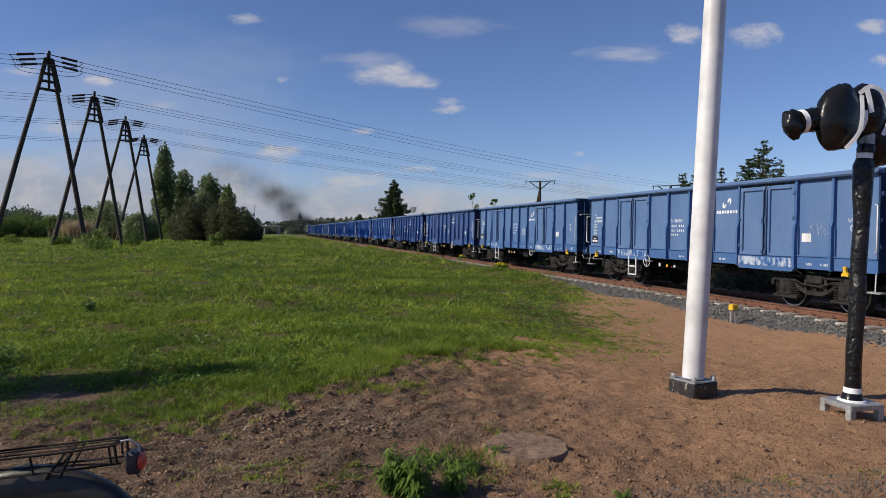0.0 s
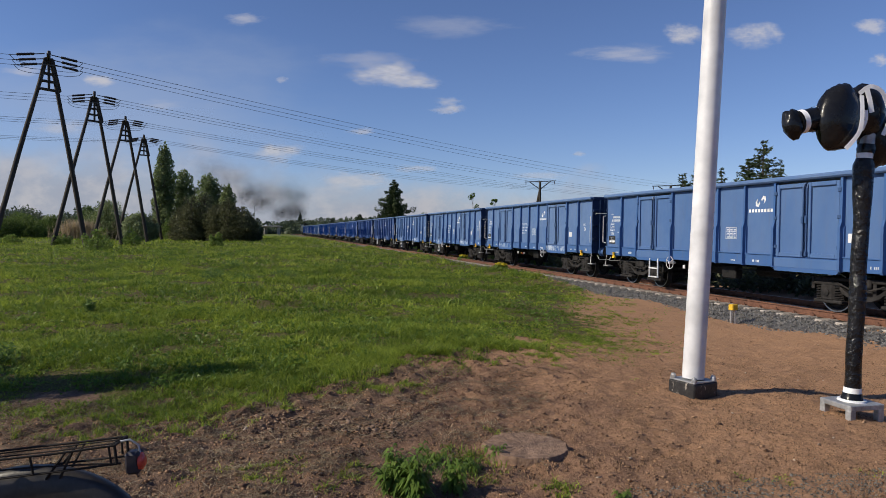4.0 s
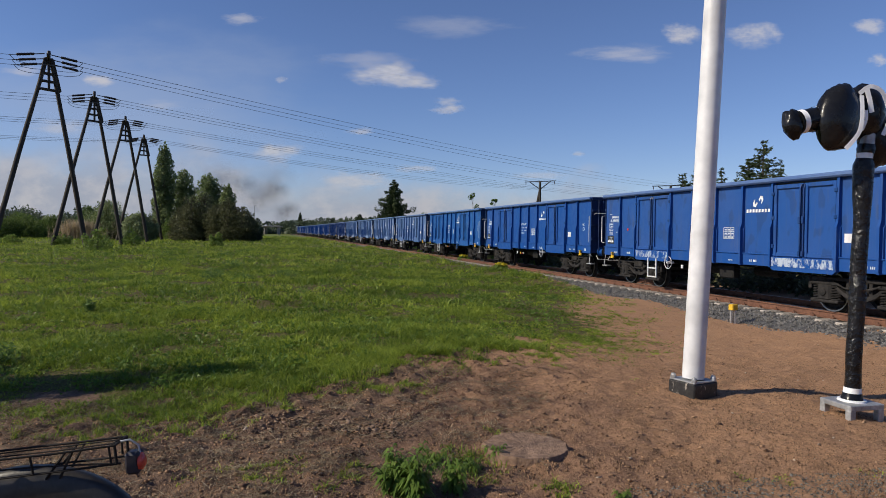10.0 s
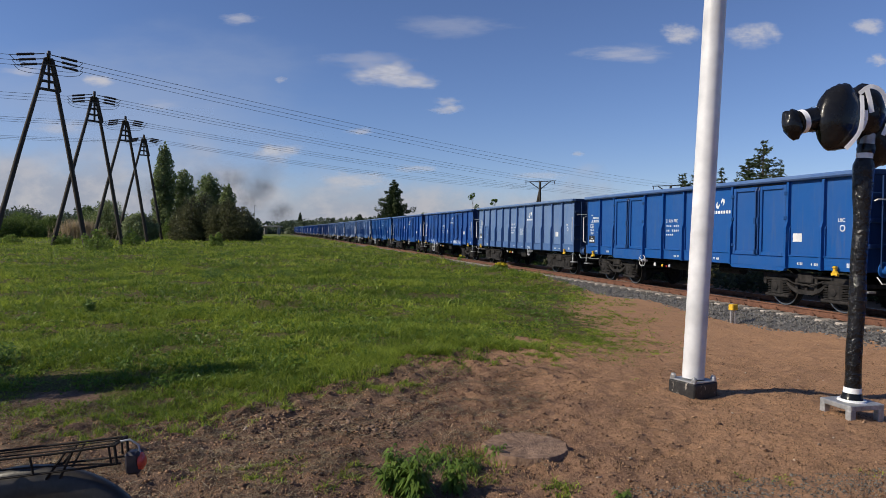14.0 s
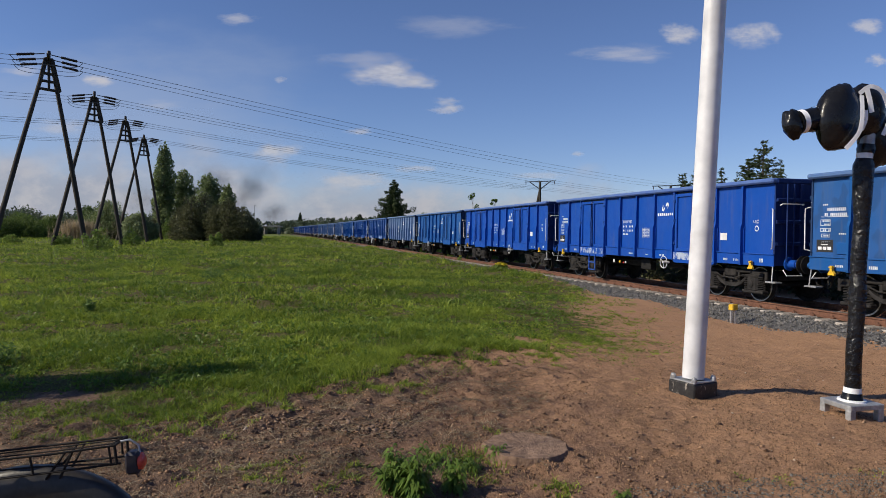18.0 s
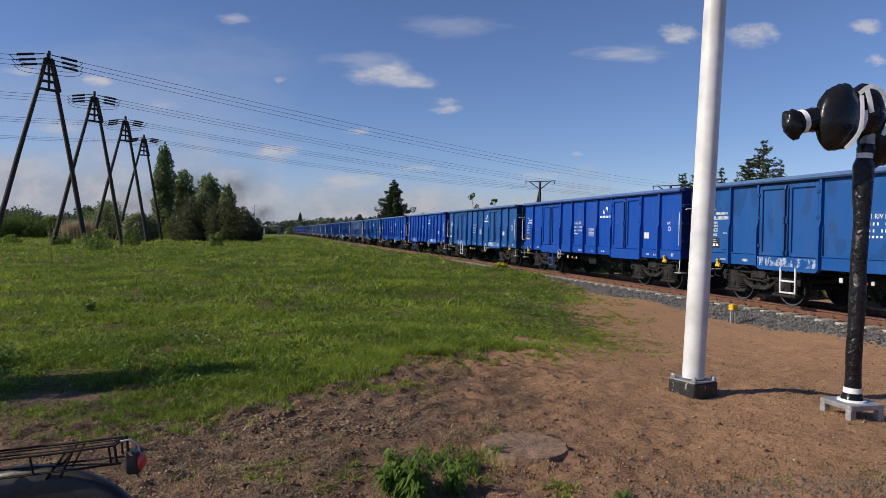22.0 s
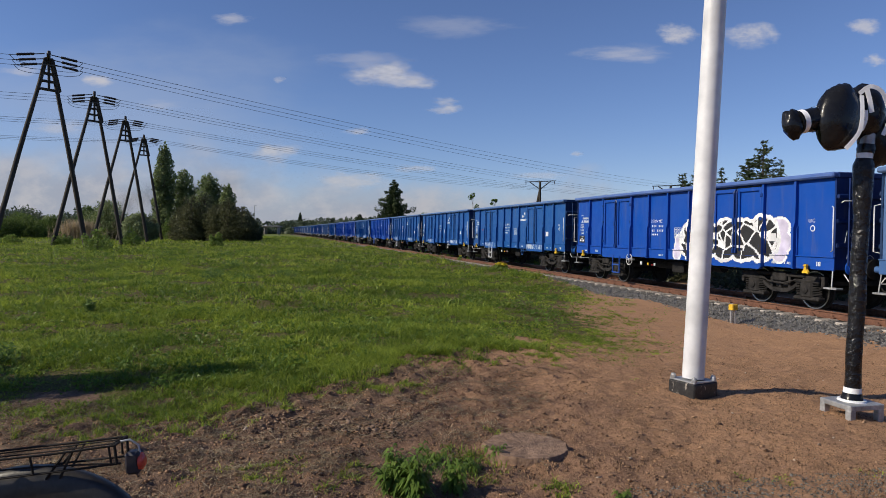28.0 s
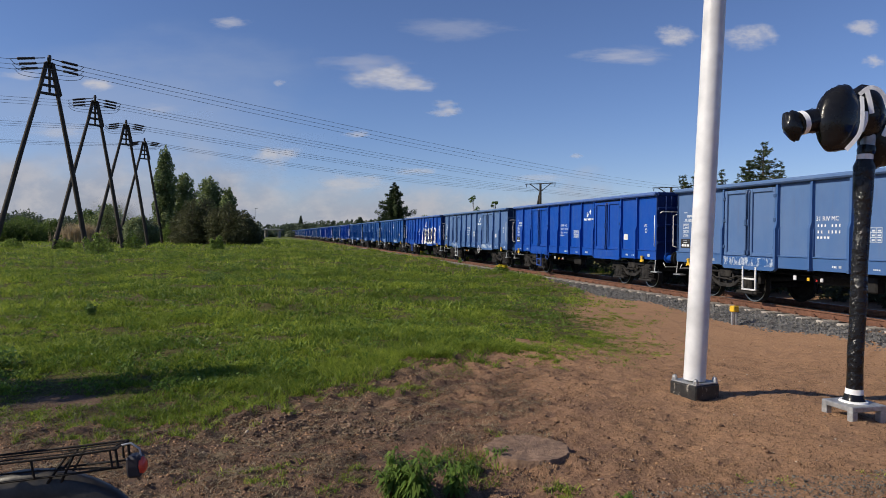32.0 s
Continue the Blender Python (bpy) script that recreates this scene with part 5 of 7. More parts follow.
def build_power_poles():
    e = LINE
    for i, (x, y, top) in enumerate(POLES):
        z = gz(x, y)
        h = top - z - 0.45
        root = thing("power_pole", (x, y, z), "dark A-shaped timber power pole with strain insulators", "power pole", "power poles across the meadow")
        for a, foot in ((1, 3.15), (-1, 4.5)):
            leg = Builder().tube([e * (foot * a) + Vector((0, 0, -0.1)), e * (a * (0.1 + foot * 0.5)) + Vector((0, 0, h * 0.5)), e * (a * 0.16) + Vector((0, 0, h - 0.2))], [0.23, 0.20, 0.15], 10)
            part("leg", leg, CREOSOTE, root, smooth=50)
        for zz, w in ((h - 2.9, 0.92), (h - 2.2, 0.66), (h - 1.55, 0.5)):
            part("cross_beam", Builder().cbox(-w, w, -0.14, 0.14, zz - 0.1, zz + 0.1, 0.02, Matrix.Rotation(math.atan2(e.y, e.x), 4, "Z")), CREOSOTE, root)
        part("head_post", Builder().tube([(0, 0, h - 2.9), (0, 0, h)], [0.10, 0.13], 10), CREOSOTE, root)
        for a in (-1, 1):
            part("stay", Builder().tube([e * (a * 0.92) + Vector((0, 0, h - 2.9)), e * (a * 0.3) + Vector((0, 0, h - 0.25))], 0.12, 8), CREOSOTE, root)
        part("cap", Builder().lathe([(0.0, 0.55), (0.13, 0.5), (0.16, 0.25), (0.10, 0.0)], 12, "z", (0, 0, h - 0.1)), INSULATOR, root)
        side = ARM
        part("crossarm", Builder().cbox(-REACH - 0.15, REACH + 0.15, -0.09, 0.09, h - 0.42, h - 0.24, 0.015, Matrix.Rotation(math.atan2(side.y, side.x), 4, "Z")), CREOSOTE, root)
        for j in (-1, 0, 1):
            arm = side * (REACH * j)
            for a in (-1, 1):
                d = e * a
                p0, p1 = arm + d * 0.25 + Vector((0, 0, h + HANG)), arm + d * 2.9 + Vector((0, 0, h + HANG - DROOP[a]))
                b = Builder()
                steps = [0.0, 0.30] + [0.30 + 0.5 * k / 24 for k in range(1, 25)] + [0.82, 1.0]
                b.tube([p0.lerp(p1, f) for f in steps], [0.04, 0.04] + [0.125 if k % 2 else 0.085 for k in range(1, 25)] + [0.03, 0.03], 8)
                part("insulator_string", b, INSULATOR, root)
            loop = [arm + e * (2.9 * c) + Vector((0, 0, h + HANG - (DROOP[1] if c > 0 else DROOP[-1]) * abs(c) - 0.85 * (1 - c * c) ** 0.5)) for c in [-1 + k / 8 for k in range(17)]]
            part("jumper_wire", Builder().tube(loop, 0.022, 5), WIRE, root)
        # conductors
        far = {0: 176, 1: 235, 2: 240, 3: 138}[i]
        for j in (-1, 0, 1):
            off = side * j * 5.0
            base = Vector((x, y, z + h + HANG)) + side * (REACH * j)
            end = Vector((x, y, 0)) + e * far + off + Vector((0, 0, 16.3))
            w = new("power_line_wire", Builder().tube(sagging(base + e * 2.9 - Vector((0, 0, DROOP[1])), end, 1.2 if far < 200 else 1.8), 0.019, 4, False).mesh("power_line_wire", WIRE))
            tagged(w, "thin bare conductor hanging between power poles", "wire", "conductors of the power lines")
            w = new("power_line_wire", Builder().tube(sagging(base - e * 2.9 - Vector((0, 0, DROOP[-1])), base - e * 75 + Vector((0, 0, -2)), 1.6), 0.016, 4, False).mesh("power_line_wire", WIRE))
            tagged(w, "thin bare conductor hanging between power poles", "wire", "conductors of the power lines")
    for i, far in ((3, 138), (0, 176)):
        x, y, top = POLES[i]
        p = Vector((x, y, 0)) + e * far
        z = gz(p.x, p.y)
        side = Vector((e.y, -e.x, 0))
        root = thing("power_pylon", (p.x, p.y, z), "dark power pylon with a braced steel crossarm", "pylon", "pylons beyond the railway")
        h = (18.7 if i == 3 else 16.4) - z
        part("shaft", Builder().tube([(0, 0, -0.2), (0, 0, h)], [0.5, 0.36], 10), CREOSOTE, root)
        part("raking_leg", Builder().tube([side * -3.6 + Vector((0, 0, -0.2)), Vector((0, 0, h - 2.4))], 0.36, 8), CREOSOTE, root)
        part("crossarm", Builder().tube([side * -5.6 + Vector((0, 0, h)), side * 5.6 + Vector((0, 0, h))], 0.14, 6), IRON, root)
        for a in (-1, 1):
            part("arm_brace", Builder().tube([side * (3.9 * a) + Vector((0, 0, h)), Vector((0, 0, h - 2.6))], 0.15, 6), IRON, root)
        for a in (-1, 0, 1):
            q = side * (5.2 * a) + Vector((0, 0, h))
            part("hanging_insulator", Builder().tube([q, q + Vector((0, 0, -0.6)), q + Vector((0, 0, -1.1))], [0.06, 0.13, 0.06], 8), INSULATOR, root)


# ---- plants ----
def shell(center, radii, n, rng, hollow=0.45):
    d = rng.normal(0, 1, (n, 3))
    d /= np.linalg.norm(d, axis=1)[:, None]
    r = hollow + (1 - hollow) * rng.uniform(0, 1, (n, 1)) ** 0.6
    return np.array(center) + d * r * np.array(radii)


def tree(name, x, y, label, category, material, blobs, leaf, count, trunk=0.2, height=None, seed=0, group=""):
    """blobs: clumps (dx, dy, z, rx, ry, rz) that make up the crown; limbs run to each."""
    rng = np.random.default_rng(seed + 100)
    root = thing(name, (x, y, gz(x, y) - 0.05), label, category, group)
    top = height or max(b[2] for b in blobs)
    tr = Builder().tube([(0, 0, 0), (0.05 * top * rng.uniform(-0.3, 0.3), 0, top * 0.5), (0, 0, top)], [trunk, trunk * 0.65, trunk * 0.15], 8)
    for b in blobs[:60]:
        z0 = max(0.3, b[2] - 0.6 * math.hypot(b[0], b[1]) - 0.3)
        tr.tube([(0, 0, min(z0, top * 0.9)), (b[0] * 0.6, b[1] * 0.6, (z0 + b[2]) / 2), (b[0], b[1], b[2])], [trunk * 0.4, trunk * 0.25, trunk * 0.08], 5)
    part("trunk", tr, BARK, root, smooth=50)
    vol = np.array([b[3] * b[4] * b[5] for b in blobs]) ** 0.67
    pts = []
    for b, v in zip(blobs, vol / vol.sum()):
        k = max(8, int(count * v))
        p = shell(b[:3], b[3:], k, rng)
        keep = np.array([noise.noise(Vector(q) * (1.3 / max(0.5, b[3] * 0.6))) for q in p]) > -0.28
        pts.append(p[keep])
    pts = np.concatenate(pts)
    pts = pts[pts[:, 2] > 0.08]
    part("crown", quads_mesh("crown", leaf_quads(pts, leaf, rng), 4, material), material, root)
    return root


def poplar_blobs(h, w, seed, low=0.12):
    """Many upswept clumps, narrowing to a ragged tip."""
    rng = np.random.default_rng(seed)
    out = []
    n = 54
    for k in range(n):
        f = low + (1 - low) * k / (n - 1)
        g = (f - low) / (1 - low)
        r = w * 0.75 * min(1, 0.7 + g) * (1 if g < 0.62 else max(0.10, (1.04 - g) / 0.42) ** 0.5)
        a = k * 2.4 + rng.uniform(-0.5, 0.5)
        q = r * rng.uniform(0.35, 0.72)
        s = r * rng.uniform(0.36, 0.52)
        out.append((math.cos(a) * q, math.sin(a) * q, h * f * 0.965, s, s, h * 0.058 * rng.uniform(0.8, 1.5)))
    return out


def bush_blobs(w, h, seed, n=16):
    rng = np.random.default_rng(seed)
    out = []
    for k in range(n):
        a, r = rng.uniform(0, 6.28), w * 0.5 * rng.uniform(0, 0.75) ** 0.7
        top = h * (1 - 0.55 * (r / (w * 0.5)) ** 2) * rng.uniform(0.5, 1.0)
        s = w * rng.uniform(0.10, 0.21)
        out.append((math.cos(a) * r, math.sin(a) * r * 0.8, max(s * 0.5, top - s * 0.8), s, s, s * rng.uniform(0.8, 1.3)))
    for k in range(6):
        a = 6.28 * k / 6
        out.append((math.cos(a) * w * 0.33, math.sin(a) * w * 0.28, h * 0.22, w * 0.18, w * 0.18, h * 0.24))
    return out


def spruce(x, y, h, w, label, seed, count=9000, leaf=0.42, name="spruce_tree", ragged=0.0, taper=0.85):
    """Tiers of drooping boughs, each a fan of needle sprays."""
    rng = np.random.default_rng(seed)
    root = thing(name, (x, y, gz(x, y) - 0.05), label, "tree")
    tr = Builder().tube([(0, 0, 0), (0, 0, h * 0.6), (0, 0, h * 0.93)], [h * 0.018, h * 0.012, 0.02], 8)
    pts, dirs = [], []
    tiers = int(h * (2.6 + 3.2 * ragged))
    for i in range(tiers):
        f = i / tiers
        z = h * (0.06 + 0.92 * f)
        reach = w * 0.5 * (1 - f) ** taper * rng.uniform(0.75, 1.15) + 0.12
        boughs = 9 if f < 0.7 else 6
        for k in range(boughs):
            a = 6.28 * (k + rng.uniform(-0.3, 0.3)) / boughs + i * 0.7
            if rng.uniform() < 0.5 * ragged:
                continue
            L = reach * rng.uniform(0.65 - 0.6 * ragged, 1.15 + 0.7 * ragged)
            d = np.array([math.cos(a), math.sin(a), 0])
            m = int(max(6, 1.8 * count / (tiers * boughs) * (L / (w * 0.28))))
            u = rng.uniform(0.05, 1, m) ** 0.8
            side = rng.normal(0, 0.16, m) * L * (1.15 - u)
            p = np.outer(u * L, d) + np.outer(side, [-d[1], d[0], 0])
            p[:, 2] += z - 0.30 * L * u + (0.22 + 0.5 * ragged) * L * u * u + rng.normal(0, 0.05 * L + 0.03, m) - np.abs(side) * 0.3
            pts.append(p)
            dirs.append(np.tile(d + np.array([0, 0, -0.35]), (m, 1)) + rng.normal(0, 0.35, (m, 3)))
            if L > 0.5:
                tr.tube([(0, 0, z), tuple(d * L * 0.5 + np.array([0, 0, z - 0.10 * L])), tuple(d * L * 0.9 + np.array([0, 0, z - 0.1 * L]))], [0.045, 0.03, 0.01], 4, False)
    part("trunk", tr, BARK, root)
    co = leaf_quads(np.concatenate(pts), leaf * 1.15, rng, np.concatenate(dirs), 0.26)
    part("crown", quads_mesh("crown", co, 4, NEEDLES), NEEDLES, root)
    return root


def at_px(px, d):
    """x of a plant seen at that bearing, d metres ahead."""
    return (px - 784) / 1192 * d


def build_plants():
    # row of poplars and thickets at the meadow's far edge
    d = 130
    tree("poplar_tree", at_px(290, d), d, "tall slender poplar with dense green foliage", "tree", LEAF_POPLAR, poplar_blobs(18.3, 2.9, 1), 0.36, 17000, 0.35, 18.0, 1, "poplars at the meadow's edge")
    tree("poplar_tree", at_px(325, 134), 134, "broad poplar with dense green foliage", "tree", LEAF_POPLAR, poplar_blobs(13.8, 3.9, 2), 0.36, 13000, 0.3, 13, 2, "poplars at the meadow's edge")
    tree("poplar_tree", at_px(369, 128), 128, "broad poplar with dense green foliage", "tree", LEAF_POPLAR, poplar_blobs(12.4, 4.2, 3), 0.36, 15000, 0.3, 12, 3, "poplars at the meadow's edge")
    tree("poplar_tree", at_px(402, 126), 126, "slender poplar leaning over the thicket", "tree", LEAF_POPLAR, poplar_blobs(10.2, 2.5, 4), 0.36, 9000, 0.25, 10, 4, "poplars at the meadow's edge")
    for i, (px, dd, w, h, mat_, words) in enumerate((
            (345, 110, 9.0, 4.6, LEAF_DARK, "dark bronze-green thicket of conifers"), (415, 108, 8.5, 4.2, LEAF_DARK, "dark bronze-green thicket of conifers"), (441, 112, 4.0, 3.0, LEAF_DARK, "low dark green bush in the meadow"),
            (318, 120, 6.0, 5.0, LEAF_BUSH, "rounded green bush before the woods"), (185, 122, 8.5, 7.6, LEAF_POPLAR, "rounded dark green bush before the woods"), (247, 104, 5.4, 4.9, LEAF_WILLOW, "grey-green willow bush in the meadow"), (155, 130, 5.0, 6.3, LEAF_BUSH, "rounded green bush before the woods"),
            (40, 120, 10.0, 4.8, LEAF_BUSH, "rounded green bush before the woods"), (-10, 118, 10.0, 5.2, LEAF_BUSH, "rounded green bush before the woods"), (85, 128, 7.0, 4.4, LEAF_BUSH, "rounded green bush before the woods"), (215, 118, 5.0, 3.6, LEAF_DARK, "low dark green bush in the meadow"), (275, 125, 6.0, 4.0, LEAF_DARK, "low dark green bush in the meadow"))):
        tree("bush", at_px(px, dd), dd, words, "bush", mat_, bush_blobs(w, h, 40 + i, 24), 0.27, 13000, 0.12, h * 0.7, 10 + i, "bushes at the meadow's edge")
    for i, (px, dd, w, h) in enumerate(((172, 56, 2.5, 2.2), (108, 72, 2.3, 1.7), (382, 72, 1.7, 2.0), (233, 74, 2.0, 2.3), (22, 80, 2.2, 1.3))):
        tree("shrub", at_px(px, dd), dd, "small light green shrub standing in the meadow", "shrub", LEAF_SHRUB, bush_blobs(w, h, 60 + i, 10), 0.18, 1500, 0.04, h * 0.8, 30 + i, "shrubs in the meadow")
    for i, (px, dd, h, w) in enumerate(((322, 112, 5.6, 3.0), (338, 108, 7.2, 3.4), (362, 110, 7.9, 3.6), (384, 107, 6.0, 3.0), (404, 106, 6.8, 3.2), (428, 106, 5.6, 3.2), (440, 109, 4.2, 2.4))):
        tree("pine_tree", at_px(px, dd), dd, "dark bronze-green bushy pine in the thicket", "tree", LEAF_DARK, poplar_blobs(h, w, 400 + i, 0.04), 0.25, 6500, 0.14, h * 0.9, 400 + i, "pines of the thicket")
    # beyond the railway
    spruce(at_px(696, 112), 112, 11.2, 10.0, "dark green spruce behind the railway", 5, 26000, 0.30, ragged=0.12, taper=0.95)
    spruce(at_px(636, 190), 190, 7.2, 8.0, "dark far spruce behind the railway", 6, 5000, 0.6)
    spruce(at_px(531, 400), 400, 13.0, 6.0, "dark far spruce beside the railway", 16, 2500, 0.9)
    spruce(at_px(1347, 44), 44, 8.65, 8.2, "ragged green spruce behind the railway", 7, 24000, 0.17, ragged=0.45, taper=1.15)
    spruce(at_px(1322, 45), 45, 7.6, 6.4, "ragged green spruce behind the railway", 8, 14000, 0.17, ragged=0.45, taper=1.1)
    spruce(at_px(1378, 46), 46, 7.3, 4.0, "ragged green spruce behind the railway", 9, 6500, 0.17, ragged=0.45, taper=1.1)
    spruce(at_px(1206, 47), 47, 6.6, 4.6, "ragged green spruce behind the railway", 10, 7000, 0.17, ragged=0.45, taper=1.1)
    spruce(at_px(1274, 46), 46, 7.0, 3.6, "ragged green spruce behind the railway", 13, 6000, 0.17, ragged=0.45, taper=1.1)
    spruce(at_px(1230, 46), 46, 6.9, 4.4, "ragged green spruce behind the railway", 17, 7000, 0.17, ragged=0.45, taper=0.95)
    for i, (px, dd, w, h, mat_) in enumerate(((752, 150, 6, 6.8, LEAF_POPLAR), (836, 120, 3.0, 9.6, LEAF_BUSH), (875, 120, 2.2, 9.4, LEAF_BUSH), (742, 160, 4, 7.0, LEAF_POPLAR))):
        tree("broadleaf_tree", at_px(px, dd), dd, "leafy green tree behind the railway", "tree", mat_, bush_blobs(w, h, 80 + i, 12), 0.22 if dd < 60 else 0.34, 4500 if dd < 60 else 2600, 0.1, h * 0.8, 50 + i, "trees beyond the railway")
    # low growth behind the track, its leaf colour darkened for shade beneath the wagons
    for i in range(20):
        s, lat = 6 + i * 3.0, 18.6 + 0.5 * math.sin(i * 2.3)
        p = on_track(s, lat)
        tree("bush", p.x, p.y, "scrubby green bush behind the railway", "bush", LEAF_DARK, bush_blobs(4.0, 1.7 + 0.3 * math.sin(i), 120 + i, 12), 0.2, 2600, 0.06, 1.2, 70 + i, "bushes beyond the railway")
    # far woods as one uneven belt
    rng = np.random.default_rng(77)
    pts = []
    for px in np.arange(-60, 700, 4.5):
        dd = rng.uniform(300, 430)
        h = (7.5 + 2.5 * math.sin(px * 0.05) + rng.uniform(-1.5, 2.5)) * (1.0 if px < 440 else 0.68 if px < 560 else 0.9)
        if 455 < px < 490:
            h *= 0.75
        w = rng.uniform(5, 9)
        if 565 < px < 620 and rng.uniform() < 0.5:
            h, w = h * 1.5, 2.5
        x = at_px(px, dd)
        for k in range(3):
            pts.append(shell((x + rng.uniform(-2, 2), dd + rng.uniform(-4, 4), h * (0.25 + 0.25 * k)), (w * 0.6, w * 0.6, h * 0.28), 120, rng, 0.3))
    co = np.concatenate(pts)
    ob = new("far_woods", quads_mesh("far_woods", leaf_quads(co[co[:, 2] > 0], 1.3, rng), 4, FAR_GREEN))
    tagged(ob, "belt of far green woods on the horizon", "woods", kind="stuff")
    # dry reeds before the bushes
    rng = np.random.default_rng(78)
    n = 6500
    y = rng.uniform(112, 119, n)
    x = at_px(rng.normal(141, 16, n), 1.0) * y
    h = rng.uniform(0.8, 3.1, n) * np.clip(1 + 0.4 * waves(x, y, 4.0, 3), 0.4, 1.3)
    ob = new("reeds", quads_mesh("reeds", blades(x, y, h, np.full(n, 0.07), rng, 0.35), 5, REED))
    tagged(ob, "stand of dry tan reeds before the bushes", "reeds", kind="stuff")
    # trees by the road behind the viewer, known by their shade on the turf
    tree("poplar_tree", -14.0, 5.6, "slender green poplar beside the road", "tree", LEAF_POPLAR, poplar_blobs(8.2, 0.95, 9, 0.3), 0.26, 2300, 0.16, 8.0, 99)
    tree("poplar_tree", -15.0, 6.5, "slender green poplar beside the road", "tree", LEAF_POPLAR, poplar_blobs(6.6, 0.8, 19, 0.3), 0.26, 2600, 0.15, 6.4, 98)
    for i, (x, y, w, h) in enumerate(HERBS):
        herb_clump(x, y, w, h, 330 + i)
    sapling(*SAPLING, 350)
    # weeds
    for i, (x, y, h, w, n) in enumerate(((-0.32, 4.55, 0.34, 0.5, 150), (-0.16, 4.42, 0.32, 0.4, 120), (0.1, 4.55, 0.24, 0.45, 110), (0.22, 4.95, 0.14, 0.4, 70), (-0.05, 5.05, 0.15, 0.35, 60), (1.2, 4.42, 0.08, 0.35, 50), (0.42, 5.25, 0.10, 0.3, 40))):
        weed(x, y, h, w, n, 200 + i)
    for i, (x, y) in enumerate(((3.1, 36.0), (-2.0, 62.0), (1.4, 46.0))):
        flower(x, y, 300 + i)


def weed(x, y, h, w, n, seed):
    rng = np.random.default_rng(seed)
    root = thing("weed", (x, y, gz(x, y)), "leafy green weed growing from bare soil", "plant", "weeds in the soil")
    stems = Builder()
    co = []
    for k in range(max(4, n // 14)):
        a, r = rng.uniform(0, 6.28), rng.uniform(0, w * 0.32)
        tip = Vector((math.cos(a) * r * 1.4, math.sin(a) * r * 1.4, h * rng.uniform(0.6, 1.0)))
        stems.tube([(math.cos(a) * r * 0.5, math.sin(a) * r * 0.5, 0), tip * 0.55, tip], [0.005, 0.004, 0.002], 5)
        for j in range(30):
            f = 0.15 + 0.85 * j / 29
            b = rng.uniform(0, 6.28)
            d = np.array([math.cos(b), math.sin(b), 0])
            L = 0.088 * (1.3 - 0.6 * f) * rng.uniform(0.7, 1.3) * (h / 0.3) ** 0.5
            base = np.array(tip * f)
            s = np.array([-d[1], d[0], 0]) * L * 0.15
            mid = base + d * L * 0.5 + np.array([0, 0, L * 0.22])
            co.append([base, mid + s, base + d * L + np.array([0, 0, -L * rng.uniform(0.2, 0.6)]), mid - s])
    part("stems", stems, WEED, root)
    part("leaves", quads_mesh("leaves", np.array(co), 4, WEED), WEED, root)


def flower(x, y, seed):
    rng = np.random.default_rng(seed)
    root = thing("flowering_weed", (x, y, gz(x, y)), "yellow-flowering weed clump by the track", "plant", "yellow weeds by the track")
    p = shell((0, 0, 0.20), (0.45, 0.45, 0.24), 380, rng, 0.2)
    part("leaves", quads_mesh("leaves", leaf_quads(p, 0.14, rng), 4, WEED), WEED, root)
    p = shell((0, 0, 0.42), (0.36, 0.34, 0.12), 110, rng, 0.2)
    part("flowers", quads_mesh("flowers", leaf_quads(p, 0.10, rng), 4, YELLOW_FLOWER), YELLOW_FLOWER, root)


def herb_clump(x, y, w, h, seed):
    """A clump of broad dark leaves standing out of the grass."""
    rng = np.random.default_rng(seed)
    root = thing("herb_clump", (x, y, gz(x, y)), "dark green broad-leaved herb clump in the meadow", "plant", "herb clumps in the meadow")
    p = shell((0, 0, h * 0.4), (w * 0.55, w * 0.5, h * 0.6), 260, rng, 0.15)
    p = p[p[:, 2] > 0.01]
    part("leaves", quads_mesh("leaves", leaf_quads(p, 0.13 * (0.3 + h), rng, wide=0.4), 4, HERB), HERB, root)


def sapling(x, y, h, seed):
    rng = np.random.default_rng(seed)
    root = thing("sapling", (x, y, gz(x, y)), "thin bare sapling standing in the grass", "sapling")
    tip = Vector((0.10 * h, 0, h))
    part("stem", Builder().tube([(0, 0, 0), tip * 0.5 + Vector((0.01, 0, 0)), tip], [0.013, 0.010, 0.005], 6), HERB, root)
    p = np.array([tuple(tip * f) for f in rng.uniform(0.25, 1, 60)]) + rng.normal(0, 0.025, (60, 3))
    part("leaves", quads_mesh("leaves", leaf_quads(p, 0.05, rng), 4, HERB), HERB, root)


HERBS = ((-8.1, 23.61, 0.75, 0.44), (-10.05, 32.46, 1.09, 0.38), (-7.06, 23.77, 0.68, 0.28), (-6.19, 26.27, 1.1, 0.31), (-7.73, 14.71, 0.22, 0.30), (-5.95, 9.08, 0.46, 0.30))
SAPLING = (-10.06, 23.32, 0.88)
HERB = foliage("herb_leaves", (0.09, 0.16, 0.04), (0.23, 0.33, 0.08), 0.4)
YELLOW_FLOWER = foliage("yellow_petals", (0.55, 0.45, 0.02), (0.70, 0.58, 0.04), 0.3)


